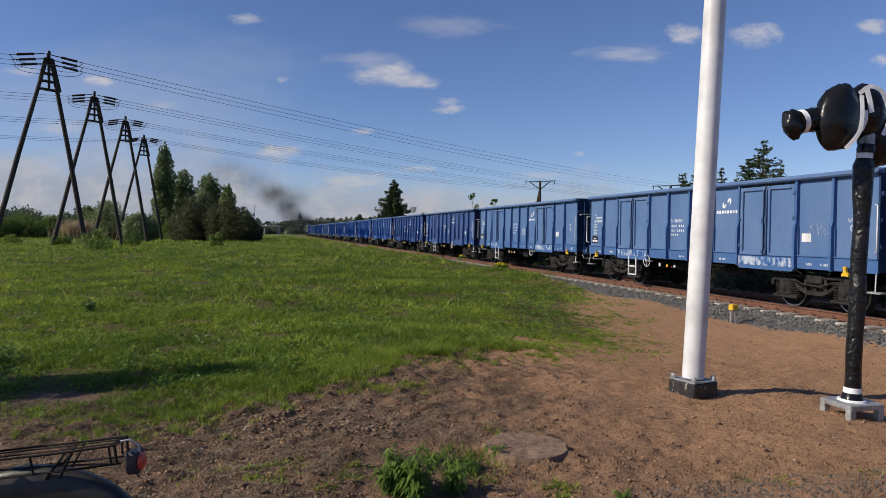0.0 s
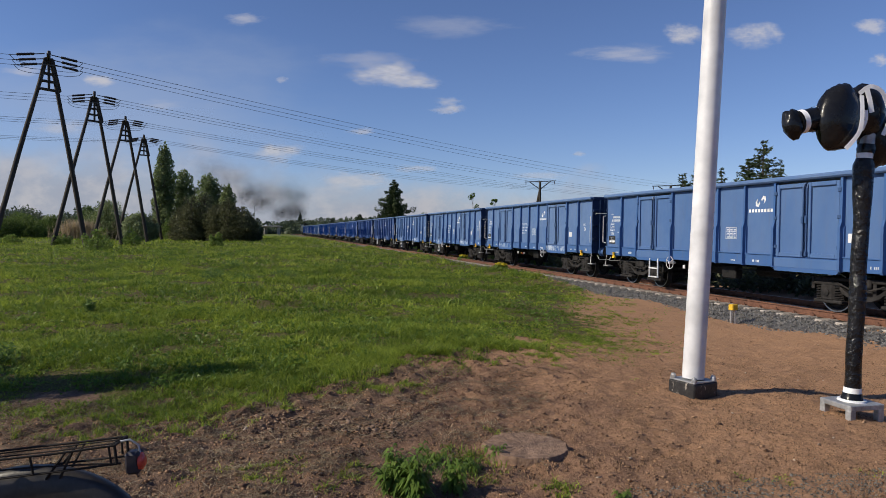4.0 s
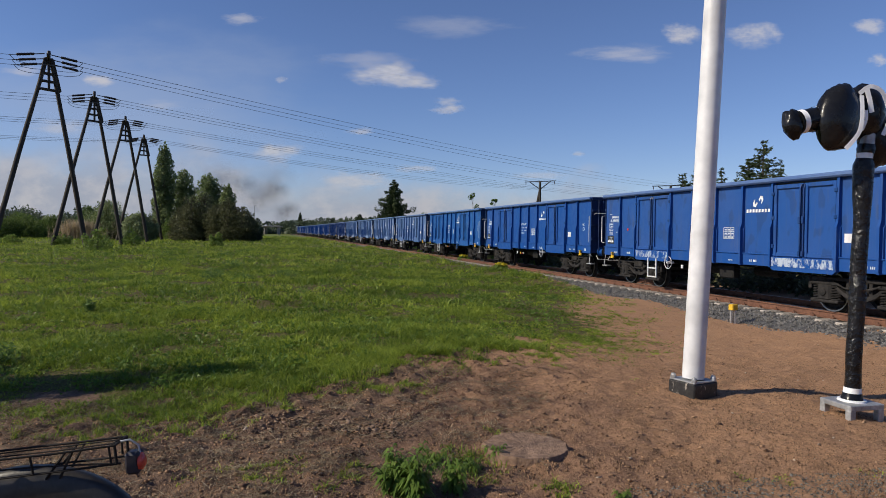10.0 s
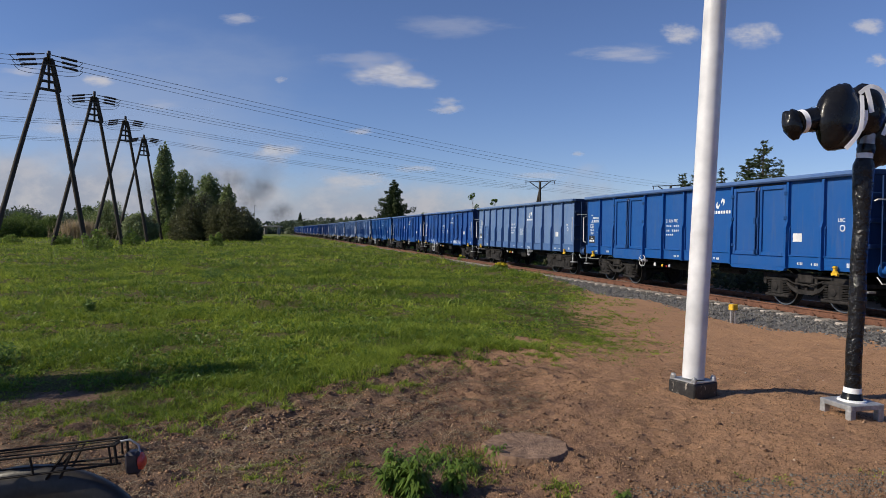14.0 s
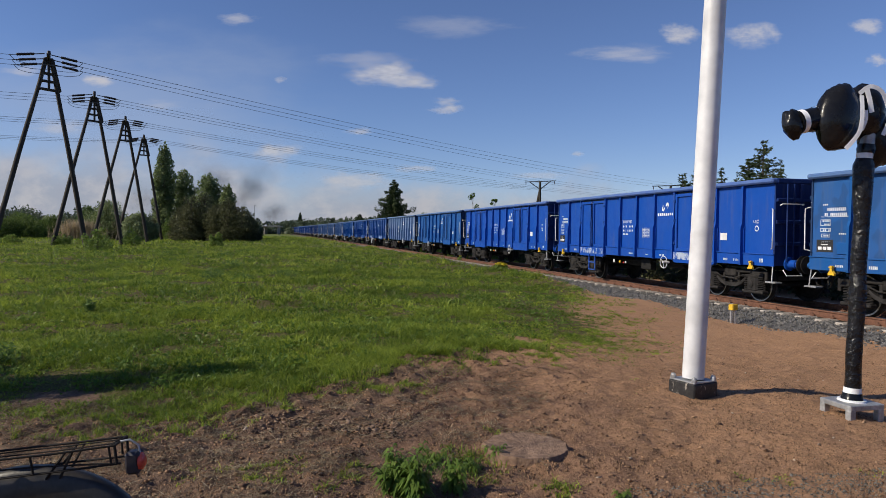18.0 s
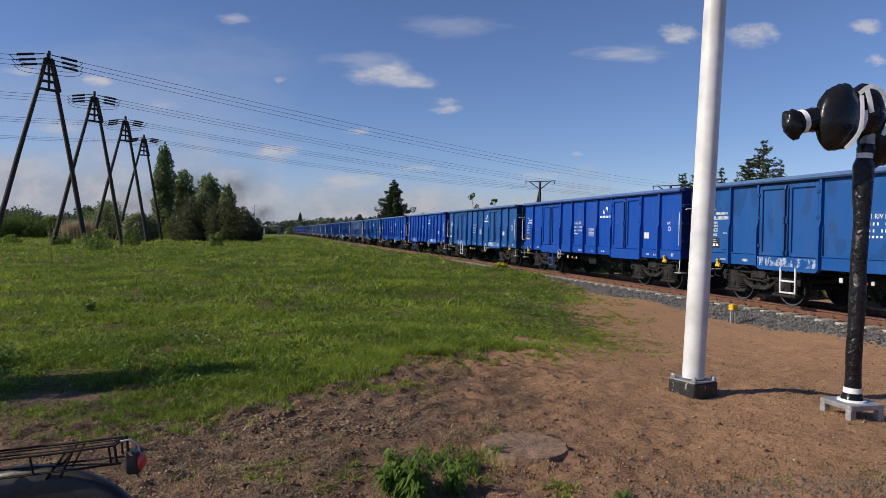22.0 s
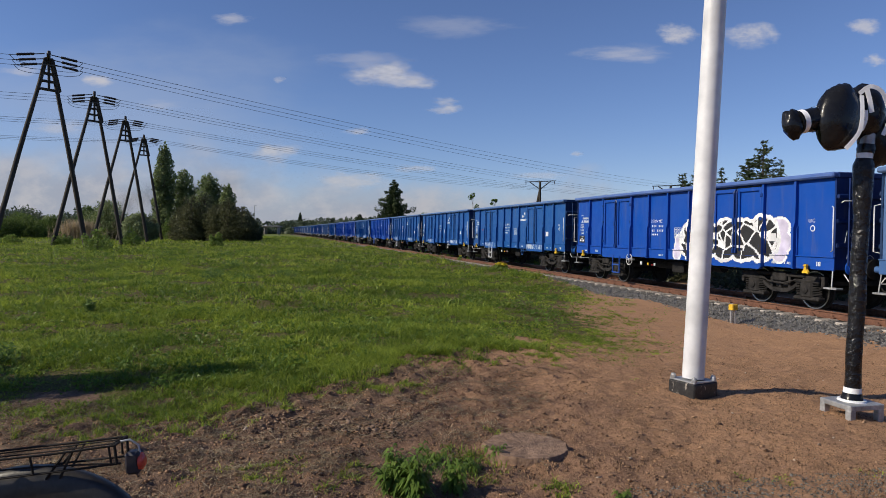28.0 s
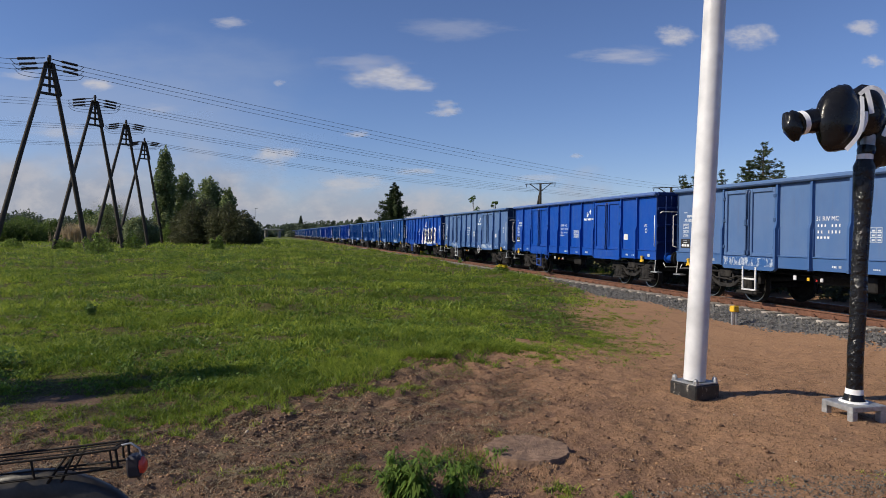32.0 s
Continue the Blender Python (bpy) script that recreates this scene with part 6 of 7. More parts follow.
# ---- bicycle ----
def build_bicycle():
    root = thing("bicycle", pose(-1.80, 3.02, gz(-1.8, 3.0), 0, 0, 4), "black bicycle with a wire luggage rack and a red tail reflector", "bicycle")
    black = surface("worn_black_enamel", (0.008, 0.0075, 0.007), (0.022, 0.018, 0.015), 0.75, 0.0, 20, 4, 0.2, 0.002, spec=0.25)
    rubber = surface("tyre_rubber", (0.015, 0.015, 0.015), (0.035, 0.033, 0.03), 0.8, 0, 30, 5, 0.3, 0.003)
    R = 0.345
    guard = Builder()
    n = 22
    for k in range(n + 1):
        a = radians(-10 + 175 * k / n)
        for off, lift in ((-0.045, -0.13), (-0.045, -0.02), (-0.022, 0.004), (0.022, 0.004), (0.045, -0.02), (0.045, -0.13)):
            r = R + 0.035 + lift
            guard.v.append((-0.02 + 1.30 * r * math.cos(a), off, R + r * math.sin(a)))
    guard.f += [(i * 6 + j, i * 6 + j + 1, i * 6 + j + 7, i * 6 + j + 6) for i in range(n) for j in range(5)]
    part("mudguard", guard, surface("dusty_black_enamel", (0.013, 0.012, 0.011), (0.036, 0.031, 0.027), 0.45, 0.0, 14, 3, 0.25, 0.003), root, "curved black mudguard", 60)
    wheel = part("rear_wheel", Builder().tube([(0, -0.05, R), (0, 0.05, R)], 0.025, 10), ZINC, root)
    ring = [(R * 0.95 * math.cos(6.2832 * k / 32), 0, R + R * 0.95 * math.sin(6.2832 * k / 32)) for k in range(33)]
    part("tyre", Builder().tube(ring, 0.021, 8, False), rubber, wheel, smooth=60)
    ring = [(R * 0.88 * math.cos(6.2832 * k / 32), 0, R + R * 0.88 * math.sin(6.2832 * k / 32)) for k in range(33)]
    part("rim", Builder().tube(ring, 0.012, 6, False), ZINC, wheel, smooth=60)
    for k in range(18):
        a = 6.2832 * k / 18
        part("spoke", Builder().tube([(0, 0, R), (R * 0.87 * math.cos(a), 0, R + R * 0.87 * math.sin(a))], 0.0015, 4), ZINC, wheel)
    z = 0.80
    for i, (yy, zz) in enumerate(((-0.075, 0), (0.075, 0.0), (-0.03, 0.0), (0.03, 0.0))):
        bar = Builder().tube([(-0.42, yy, z + zz - 0.015), (0.1, yy, z + zz), (0.345, yy * 0.9, z + zz + 0.012)], 0.0052 if i < 2 else 0.0032, 6)
        part("rack_bar", bar, black, root, smooth=60)
    low = Builder().tube([(-0.42, -0.06, z - 0.105), (0.1, -0.06, z - 0.085), (0.36, -0.05, z - 0.075)], 0.005, 6)
    part("rack_bar", low, black, root)
    part("rack_bar", Builder().tube([(-0.42, 0.06, z - 0.105), (0.1, 0.06, z - 0.085), (0.36, 0.05, z - 0.075)], 0.005, 6), black, root)
    part("rack_bar", Builder().tube([(-0.40, -0.065, z - 0.06), (0.0, -0.065, z - 0.055), (0.34, -0.06, z - 0.07)], 0.004, 6), black, root)
    part("rack_hoop", Builder().tube([(0.345, 0.07, z - 0.07), (0.345, 0.068, z + 0.012), (0.345, -0.068, z + 0.012), (0.345, -0.06, z - 0.07)], 0.0065, 6), black, root)
    part("rack_hoop", Builder().tube([(0.32, 0.07, z - 0.07), (0.32, 0.068, z + 0.008), (0.32, -0.068, z + 0.008), (0.32, -0.06, z - 0.07)], 0.005, 6), black, root)
    for x0, x1 in ((-0.02, -0.015), (-0.20, -0.21)):
        part("rack_upright", Builder().tube([(x0, -0.07, z), (x1, -0.062, z - 0.09)], 0.005, 6), black, root)
    for yy in (-0.06, 0.06):
        for x0, x1 in ((0.13, 0.06), (0.16, 0.12)):
            part("rack_stay", Builder().tube([(x0, yy, z), (x1 - 0.03, yy * 0.8, z - 0.12)], 0.0055, 6), black, root)
    part("chrome_hook", Builder().tube([(0.345, -0.01, z + 0.012), (0.39, -0.01, z + 0.018), (0.425, -0.01, z - 0.01), (0.43, -0.01, z - 0.05)], 0.005, 8), ZINC, root, smooth=60)
    lamp = part("tail_lamp", Builder().cbox(0.37, 0.435, -0.045, 0.03, z - 0.135, z - 0.035, 0.012), surface("dark_blue_plastic", (0.014, 0.013, 0.02), (0.022, 0.02, 0.028), 0.5, 0, 9, 3, 0), root)
    lens = Builder().lathe([(0.0, 0.022), (0.02, 0.02), (0.036, 0.01), (0.042, 0.0)], 18, "x", (0.430, -0.008, z - 0.085))
    part("reflector", lens, surface("red_reflector", (0.55, 0.05, 0.03), (0.7, 0.09, 0.05), 0.2, 0, 40, 5, 0.3, 0.002, 90), lamp, "round red reflector", 60)
    # the rack rises towards its end
    tilt = Matrix.Translation((0, 0, z)) @ Matrix.Rotation(-0.075, 4, "Y") @ Matrix.Translation((0, 0, -z))
    for ob in list(root.children) + list(lamp.children):
        if ob.name.split(".")[0] in ("rack_bar", "rack_hoop", "rack_upright", "rack_stay", "chrome_hook", "tail_lamp", "reflector"):
            ob.data.transform(tilt)
    # frame towards the front, beyond the picture
    part("seat_stay", Builder().tube([(0, 0.06, R), (-0.40, 0.03, 0.78)], 0.009, 6), black, root)
    part("seat_stay", Builder().tube([(0, -0.06, R), (-0.40, -0.03, 0.78)], 0.009, 6), black, root)
    part("chain_stay", Builder().tube([(0, 0.05, R), (-0.45, 0.04, 0.28)], 0.01, 6), black, root)
    part("seat_tube", Builder().tube([(-0.45, 0, 0.28), (-0.37, 0, 0.90)], 0.016, 8), black, root)
    part("down_tube", Builder().tube([(-0.45, 0, 0.28), (-0.95, 0, 0.75)], 0.018, 8), black, root)
    part("top_tube", Builder().tube([(-0.38, 0, 0.80), (-0.93, 0, 0.82)], 0.015, 8), black, root)
    part("fork", Builder().tube([(-0.91, 0, 0.88), (-0.97, 0, 0.68), (-1.06, 0, R)], 0.014, 8), black, root)
    part("saddle", lumpy((-0.40, 0, 0.95), (0.14, 0.09, 0.045), 2, 0.03, 18), rubber, root, smooth=60)
    part("handlebar", Builder().tube([(-0.80, -0.28, 1.0), (-0.90, -0.12, 1.02), (-0.90, 0.12, 1.02), (-0.80, 0.28, 1.0)], 0.012, 8).tube([(-0.90, 0, 0.86), (-0.89, 0, 1.02)], 0.014, 8), ZINC, root)
    front = part("front_wheel", Builder().tube([(-1.06, -0.05, R), (-1.06, 0.05, R)], 0.025, 10), ZINC, root)
    ring = [(-1.06 + R * 0.95 * math.cos(6.2832 * k / 32), 0, R + R * 0.95 * math.sin(6.2832 * k / 32)) for k in range(33)]
    part("tyre", Builder().tube(ring, 0.021, 8, False), rubber, front, smooth=60)
    part("red_lamp", Builder().cbox(-0.40, -0.36, -0.075, -0.05, z - 0.09, z - 0.06, 0.006), RED, root)


build_mast()
build_signal()
build_marker()
build_slab()
build_power_poles()
build_plants()
build_bicycle()


# ---- loose clods and pebbles on the soil ----
def clod_material(name, a, b):
    m, ns, ls, bsdf = nodes_of(name)
    geo = ns.new("ShaderNodeNewGeometry")
    co = ns.new("ShaderNodeTexCoord").outputs["Object"]
    col = mix_node(ns, ls, geo.outputs["Random Per Island"], a, b)
    col = mix_node(ns, ls, ramp_node(ns, ls, noise_node(ns, ls, co, 60, 4), 0.4, 0.8, 0, 0.5), col, [v * 0.6 for v in a])
    ls.new(col, bsdf.inputs["Base Color"])
    bsdf.inputs["Roughness"].default_value = 0.95
    bsdf.inputs["Specular IOR Level"].default_value = 0.15
    return m


def scatter_stones(name, x, y, r, material, label, category, rng, flat=0.7, sink=0.25):
    n = len(x)
    cube = np.array([(i, j, k) for i in (-1, 1) for j in (-1, 1) for k in (-1, 1)], float)
    shape = cube[None] * rng.uniform(0.35, 1.05, (n, 8, 1)) + rng.normal(0, 0.34, (n, 8, 3))
    a = rng.uniform(0, 6.283, n)
    c, s = np.cos(a)[:, None], np.sin(a)[:, None]
    X = (shape[..., 0] * c - shape[..., 1] * s) * r[:, None] * 0.75 + x[:, None]
    Y = (shape[..., 0] * s + shape[..., 1] * c) * r[:, None] * 0.6 + y[:, None]
    Z = shape[..., 2] * r[:, None] * flat * 0.6 + (ground_z(x, y) + relief(x, y) + r * sink)[:, None]
    co = np.stack([X, Y, Z], -1)
    faces = np.array([(0, 1, 3, 2), (4, 6, 7, 5), (0, 4, 5, 1), (2, 3, 7, 6), (0, 2, 6, 4), (1, 5, 7, 3)])
    loops = (np.arange(n)[:, None, None] * 8 + faces).reshape(-1)
    me = bpy.data.meshes.new(name)
    me.vertices.add(n * 8)
    me.vertices.foreach_set("co", co.reshape(-1).astype(np.float32))
    me.loops.add(len(loops))
    me.loops.foreach_set("vertex_index", loops)
    me.polygons.add(n * 6)
    me.polygons.foreach_set("loop_start", np.arange(n * 6) * 4)
    me.update()
    me.materials.append(material)
    tagged(new(name, me), label, category, kind="stuff")


def build_clods():
    rng = np.random.default_rng(31)
    n = 46000
    y = 3.8 + 13.5 * rng.uniform(0, 1, n) ** 1.5
    x = y * rng.uniform(-0.68, 0.72, n)
    bare = dirt_mask(x, y)
    lat = x * math.cos(PHI) + y * math.sin(PHI)
    rough = np.clip(0.40 + 0.35 * waves(x, y, 1.3, 41) + 0.9 * np.exp(-((bare - 0.8) / 0.8) ** 2) * (x < 1.0), 0.06, 1)
    keep = (bare > -0.1) & (lat < 10.4) & (rng.uniform(0, 1, n) < rough)
    x, y = x[keep], y[keep]
    r = 0.004 + 0.016 * rng.uniform(0, 1, len(x)) ** 3.2
    scatter_stones("soil_clods", x, y, r, clod_material("soil_clods", (0.13, 0.072, 0.042), (0.40, 0.25, 0.15)), "small clods and crumbs of reddish soil", "soil", rng)
    n = 3600
    y = 4.0 + 6 * rng.uniform(0, 1, n) ** 1.2
    x = rng.normal(-1.1, 0.9, n)
    bare = dirt_mask(x, y)
    keep = (bare > 0.05) & (bare < 1.9) & (waves(x, y, 0.8, 61) > -0.1)
    x, y = x[keep], y[keep]
    r = 0.006 + 0.022 * rng.uniform(0, 1, len(x)) ** 2.5
    scatter_stones("dug_clods", x, y, r, clod_material("dug_clods", (0.11, 0.07, 0.048), (0.28, 0.19, 0.13)), "large broken clods of dug soil", "soil", rng, 0.6, 0.15)
    # hard lumps trodden into the strip beside the turf
    n = 15000
    y = 4.2 + 6.5 * rng.uniform(0, 1, n) ** 1.1
    x = y * rng.uniform(-0.5, 0.45, n)
    bare = dirt_mask(x, y)
    much = np.clip(0.25 + 0.55 * waves(x, y, 0.9, 62) + 0.3 * waves(x, y, 0.4, 63), 0, 1) * np.clip(1.15 - 0.28 * bare, 0.12, 1) * np.clip(1.1 - 0.45 * np.maximum(x, 0), 0.2, 1)
    keep = (bare > 0.0) & (rng.uniform(0, 1, n) < much)
    x, y = x[keep], y[keep]
    scatter_stones("hard_lumps", x, y, 0.008 + 0.024 * rng.uniform(0, 1, len(x)) ** 2.4, clod_material("hard_lumps", (0.10, 0.060, 0.042), (0.25, 0.158, 0.108)), "hard lumps of brown soil", "soil", rng, 0.55, 0.12)
    # a row of stones and hard clods turned up by the digging
    n = 700
    k = rng.uniform(0, 1, n)
    x = -1.85 + 1.5 * k + rng.normal(0, 0.05, n)
    y = 6.2 - 0.12 * k - 0.26 * k * k + rng.normal(0, 0.16, n) * (1.2 - 0.5 * k)
    scatter_stones("stone_row", x, y, 0.006 + 0.026 * rng.uniform(0, 1, n) ** 2.2, clod_material("stone_row", (0.09, 0.06, 0.043), (0.29, 0.205, 0.15)), "row of broken stones and hard clods in the soil", "stones", rng, 0.6, 0.15)
    n = 150000
    y = 3.8 + 7.5 * rng.uniform(0, 1, n) ** 1.3
    x = y * rng.uniform(-0.68, 0.72, n)
    bare = dirt_mask(x, y)
    keep = (bare > -0.2) & (rng.uniform(0, 1, n) < np.clip(0.55 + 0.5 * waves(x, y, 0.9, 43), 0.12, 1))
    x, y = x[keep], y[keep]
    m = len(x)
    base = ground_z(x, y) + relief(x, y)
    r = rng.uniform(0.003, 0.009, m)
    a = rng.uniform(0, 6.283, m)
    co = np.zeros((m, 5, 3))
    for k in range(4):
        q = a + k * 1.571 + rng.uniform(-0.4, 0.4, m)
        s = r * rng.uniform(0.7, 1.4, m)
        co[:, k] = np.stack([x + np.cos(q) * s, y + np.sin(q) * s, base - 0.004], -1)
    co[:, 4] = np.stack([x + rng.normal(0, 0.3, m) * r, y + rng.normal(0, 0.3, m) * r, base + r * rng.uniform(0.8, 2.0, m)], -1)
    me = bpy.data.meshes.new("soil_crumbs")
    me.vertices.add(m * 5)
    me.vertices.foreach_set("co", co.reshape(-1).astype(np.float32))
    loops = (np.arange(m)[:, None] * 5 + np.array([0, 1, 4, 1, 2, 4, 2, 3, 4, 3, 0, 4])).reshape(-1)
    me.loops.add(len(loops))
    me.loops.foreach_set("vertex_index", loops)
    me.polygons.add(m * 4)
    me.polygons.foreach_set("loop_start", np.arange(m * 4) * 3)
    me.update()
    me.materials.append(clod_material("soil_crumbs", (0.10, 0.058, 0.035), (0.34, 0.21, 0.125)))
    tagged(new("soil_crumbs", me), "fine crumbs of reddish brown soil", "soil", kind="stuff")
    n = 170
    y = 4.0 + 9 * rng.uniform(0, 1, n)
    x = y * rng.uniform(-0.4, 0.7, n)
    keep = dirt_mask(x, y) > 0.1
    x, y = x[keep], y[keep]
    scatter_stones("pebbles", x, y, 0.008 + 0.014 * rng.uniform(0, 1, len(x)) ** 2, clod_material("pale_pebbles", (0.30, 0.22, 0.16), (0.52, 0.44, 0.36)), "pale pebbles lying on the soil", "pebbles", rng, 0.8, 0.3)
    # gravelled road edge at the viewer's side
    n = 15000
    y = rng.uniform(3.6, 5.5, n)
    x = rng.uniform(0.9, 4.3, n)
    keep = y < 4.68 + (x - 1.6) * 0.30 + 0.08 * waves(x, y, 0.7, 51)
    x, y = x[keep], y[keep]
    scatter_stones("road_gravel", x, y, 0.004 + 0.008 * rng.uniform(0, 1, len(x)) ** 2, clod_material("grey_gravel", (0.09, 0.085, 0.073), (0.23, 0.215, 0.19)), "grey gravel along the road's edge", "gravel", rng, 0.8, 0.3)
    # trailing dry stalks
    n = 95000
    y = rng.uniform(3.9, 8.5, n)
    x = y * rng.uniform(-0.68, 0.16, n)
    bare = dirt_mask(x, y)
    keep = (bare > -0.6) & (bare < 3.6) & (rng.uniform(0, 1, n) < np.clip(0.45 + 0.6 * waves(x, y, 0.7, 66), 0.04, 1) * np.clip(1.5 - 0.3 * bare, 0.3, 1))
    x, y = x[keep], y[keep]
    co = blades(x, y, rng.uniform(0.010, 0.034, len(x)) * rng.uniform(0.6, 1.8, len(x)), rng.uniform(0.003, 0.0075, len(x)), rng, 3.2)
    co[:, :, 2] += 0.015
    ob = new("dry_stalks", quads_mesh("dry_stalks", co, 5, foliage("dry_stalks", (0.10, 0.075, 0.046), (0.52, 0.42, 0.27), 0.2)))
    tagged(ob, "dry stalks and roots lying on the soil", "stalks", kind="stuff")
    # broad-leaved tufts standing out of the meadow
    co = []
    n = 620
    y = 7.6 + 52 * rng.uniform(0, 1, n) ** 1.7
    x = y * rng.uniform(-0.66, 0.25, n)
    keep = dirt_mask(x, y) < -0.35
    for px, py in zip(x[keep], y[keep]):
        k = 45
        s = rng.uniform(0.06, 0.20) * (0.7 + py / 28)
        p = np.stack([px + rng.normal(0, s, k), py + rng.normal(0, s, k), gz(px, py) + rng.uniform(0.0, 0.08 + s * 0.5, k)], -1)
        co.append(leaf_quads(p, 0.035 * (1 + py / 26), rng))
    ob = new("meadow_herbs", quads_mesh("meadow_herbs", np.concatenate(co), 4, foliage("meadow_herbs", (0.075, 0.145, 0.022), (0.20, 0.29, 0.05), 0.4, patchy=0.5)))
    tagged(ob, "dark broad-leaved herbs in tufts among the grass", "herbs", kind="stuff")


# ---- sprayed wagon ----
def build_graffiti(root):
    rng = np.random.default_rng(64)
    x0, x1, z0, z1, st = -5.22, -0.28, 0.99, 2.32, 0.024
    xs, zs = np.arange(x0, x1, st), np.arange(z0, z1, st)
    X, Z = np.meshgrid(xs, zs)
    seeds = np.stack([rng.uniform(x0, x1, 52), rng.uniform(z0, z1, 52)], -1)
    d = np.sqrt((X[..., None] - seeds[:, 0]) ** 2 + ((Z[..., None] - seeds[:, 1]) * 1.1) ** 2)
    d.sort(-1)
    wob = 0.05 * np.sin(X * 9) + 0.04 * np.sin(X * 23 + Z * 7)

    def ell(cx, cz, rx, rz):
        return 1 - np.sqrt(((X + 0.45 - cx) / rx) ** 2 + ((Z - cz) / rz) ** 2)
    body = np.maximum.reduce([ell(-0.75, 1.60, 0.55, 0.52), ell(-1.55, 1.60, 0.62, 0.50), ell(-2.35, 1.62, 0.6, 0.54), ell(-3.1, 1.62, 0.62, 0.52), ell(-3.75, 1.68, 0.5, 0.55)]) + wob * 0.5
    hole = np.maximum.reduce([ell(-1.32, 1.78, 0.13, 0.13), ell(-1.72, 1.45, 0.13, 0.11)])
    lilac = np.maximum.reduce([ell(-0.05, 1.25, 0.2, 0.26), ell(-0.08, 1.55, 0.16, 0.18), ell(-4.3, 1.95, 0.30, 0.22), ell(-4.45, 1.6, 0.24, 0.24), ell(-4.35, 1.3, 0.22, 0.2)])
    kind = np.zeros(X.shape, int)
    kind[lilac > -0.25] = 1
    kind[lilac > 0.02] = 3
    kind[body > -0.16] = 1
    kind[(body > 0.03) & (d[..., 1] - d[..., 0] > 0.05)] = 2
    kind[(hole > 0)] = 0
    kind[(hole > -0.25) & (hole <= 0) & (body > 0)] = 1
    lil = surface("lilac_spray_paint", (0.50, 0.46, 0.62), (0.62, 0.58, 0.72), 0.5, 0, 6, 2, 0)
    posts = (-5.3, -4.22, -2.2, -1.1, 0.0)

    def depth(x, z):
        if any(abs(x - p) < 0.036 for p in posts):
            return 1.28 + (0.148 if z < 1.97 else 0.148 - 0.32 * (z - 1.96) if z < 2.10 else 0.103)
        if any(abs(x - p) < 0.054 for p in posts) and 1.30 < z < 1.93:
            return 1.336
        if -4.21 < x < -2.21:
            if z < 1.235:
                return 1.39
            e = min(abs(abs(x + 3.21) - 0.495 + k) for k in (-0.41, 0.41))
            return 1.365 if e < 0.055 or z < 1.36 else 1.313
        return 1.353 if 1.27 < z < 1.305 else 1.325 if z < 1.285 else 1.285
    for k, name, mat_, words in ((1, "white_spray", WHITE_MARK, "white sprayed outline"), (2, "black_spray", BLACK_MARK, "black sprayed cells"), (3, "lilac_spray", lil, "lilac sprayed bubbles")):
        b = Builder()
        for i, j in zip(*np.nonzero(kind == k)):
            x, z = xs[j], zs[i]
            y = depth(x + st / 2, z + st / 2) + 0.003
            b.add([(x, y, z), (x + st, y, z), (x + st, y, z + st), (x, y, z + st)], [(3, 2, 1, 0)])
        part(name, b, mat_, root, words)
    tag = Builder()
    for k, (dx, dz) in enumerate(((0, 0), (0.12, 0.03), (0.30, 0.02), (0.40, 0.05))):
        tag.box(-1.30 - dx, -1.23 - dx, 1.286, 1.29, 2.38 + dz, 2.48 + dz)
    part("sprayed_tag", tag, WHITE_MARK, root, "small white sprayed tag")


def build_scribbles():
    """Thin white sprayed strokes on two wagons."""
    zig = [(0.0, 0.0), (0.06, 0.30), (0.14, 0.10), (0.22, 0.34), (0.30, 0.06), (0.36, 0.28), (0.46, 0.20), (0.40, 0.04), (0.62, 0.12), (0.70, 0.02)]
    for n, where in ((0, lambda u, w: (-4.55 - u, 1.288, 1.72 + w)), (-15, lambda u, w: (-HALF - 0.008, 1.05 - 0.9 * u, 1.62 + 0.9 * w)), (-15, lambda u, w: (-HALF - 0.008, 1.0 - 1.1 * u, 1.25 + 0.7 * w))):
        line = Builder().tube([where(u, w) for u, w in zig], 0.009, 4)
        part("sprayed_scribble", line, GREY_MARK, TRAIN[n], "thin white sprayed scribble")


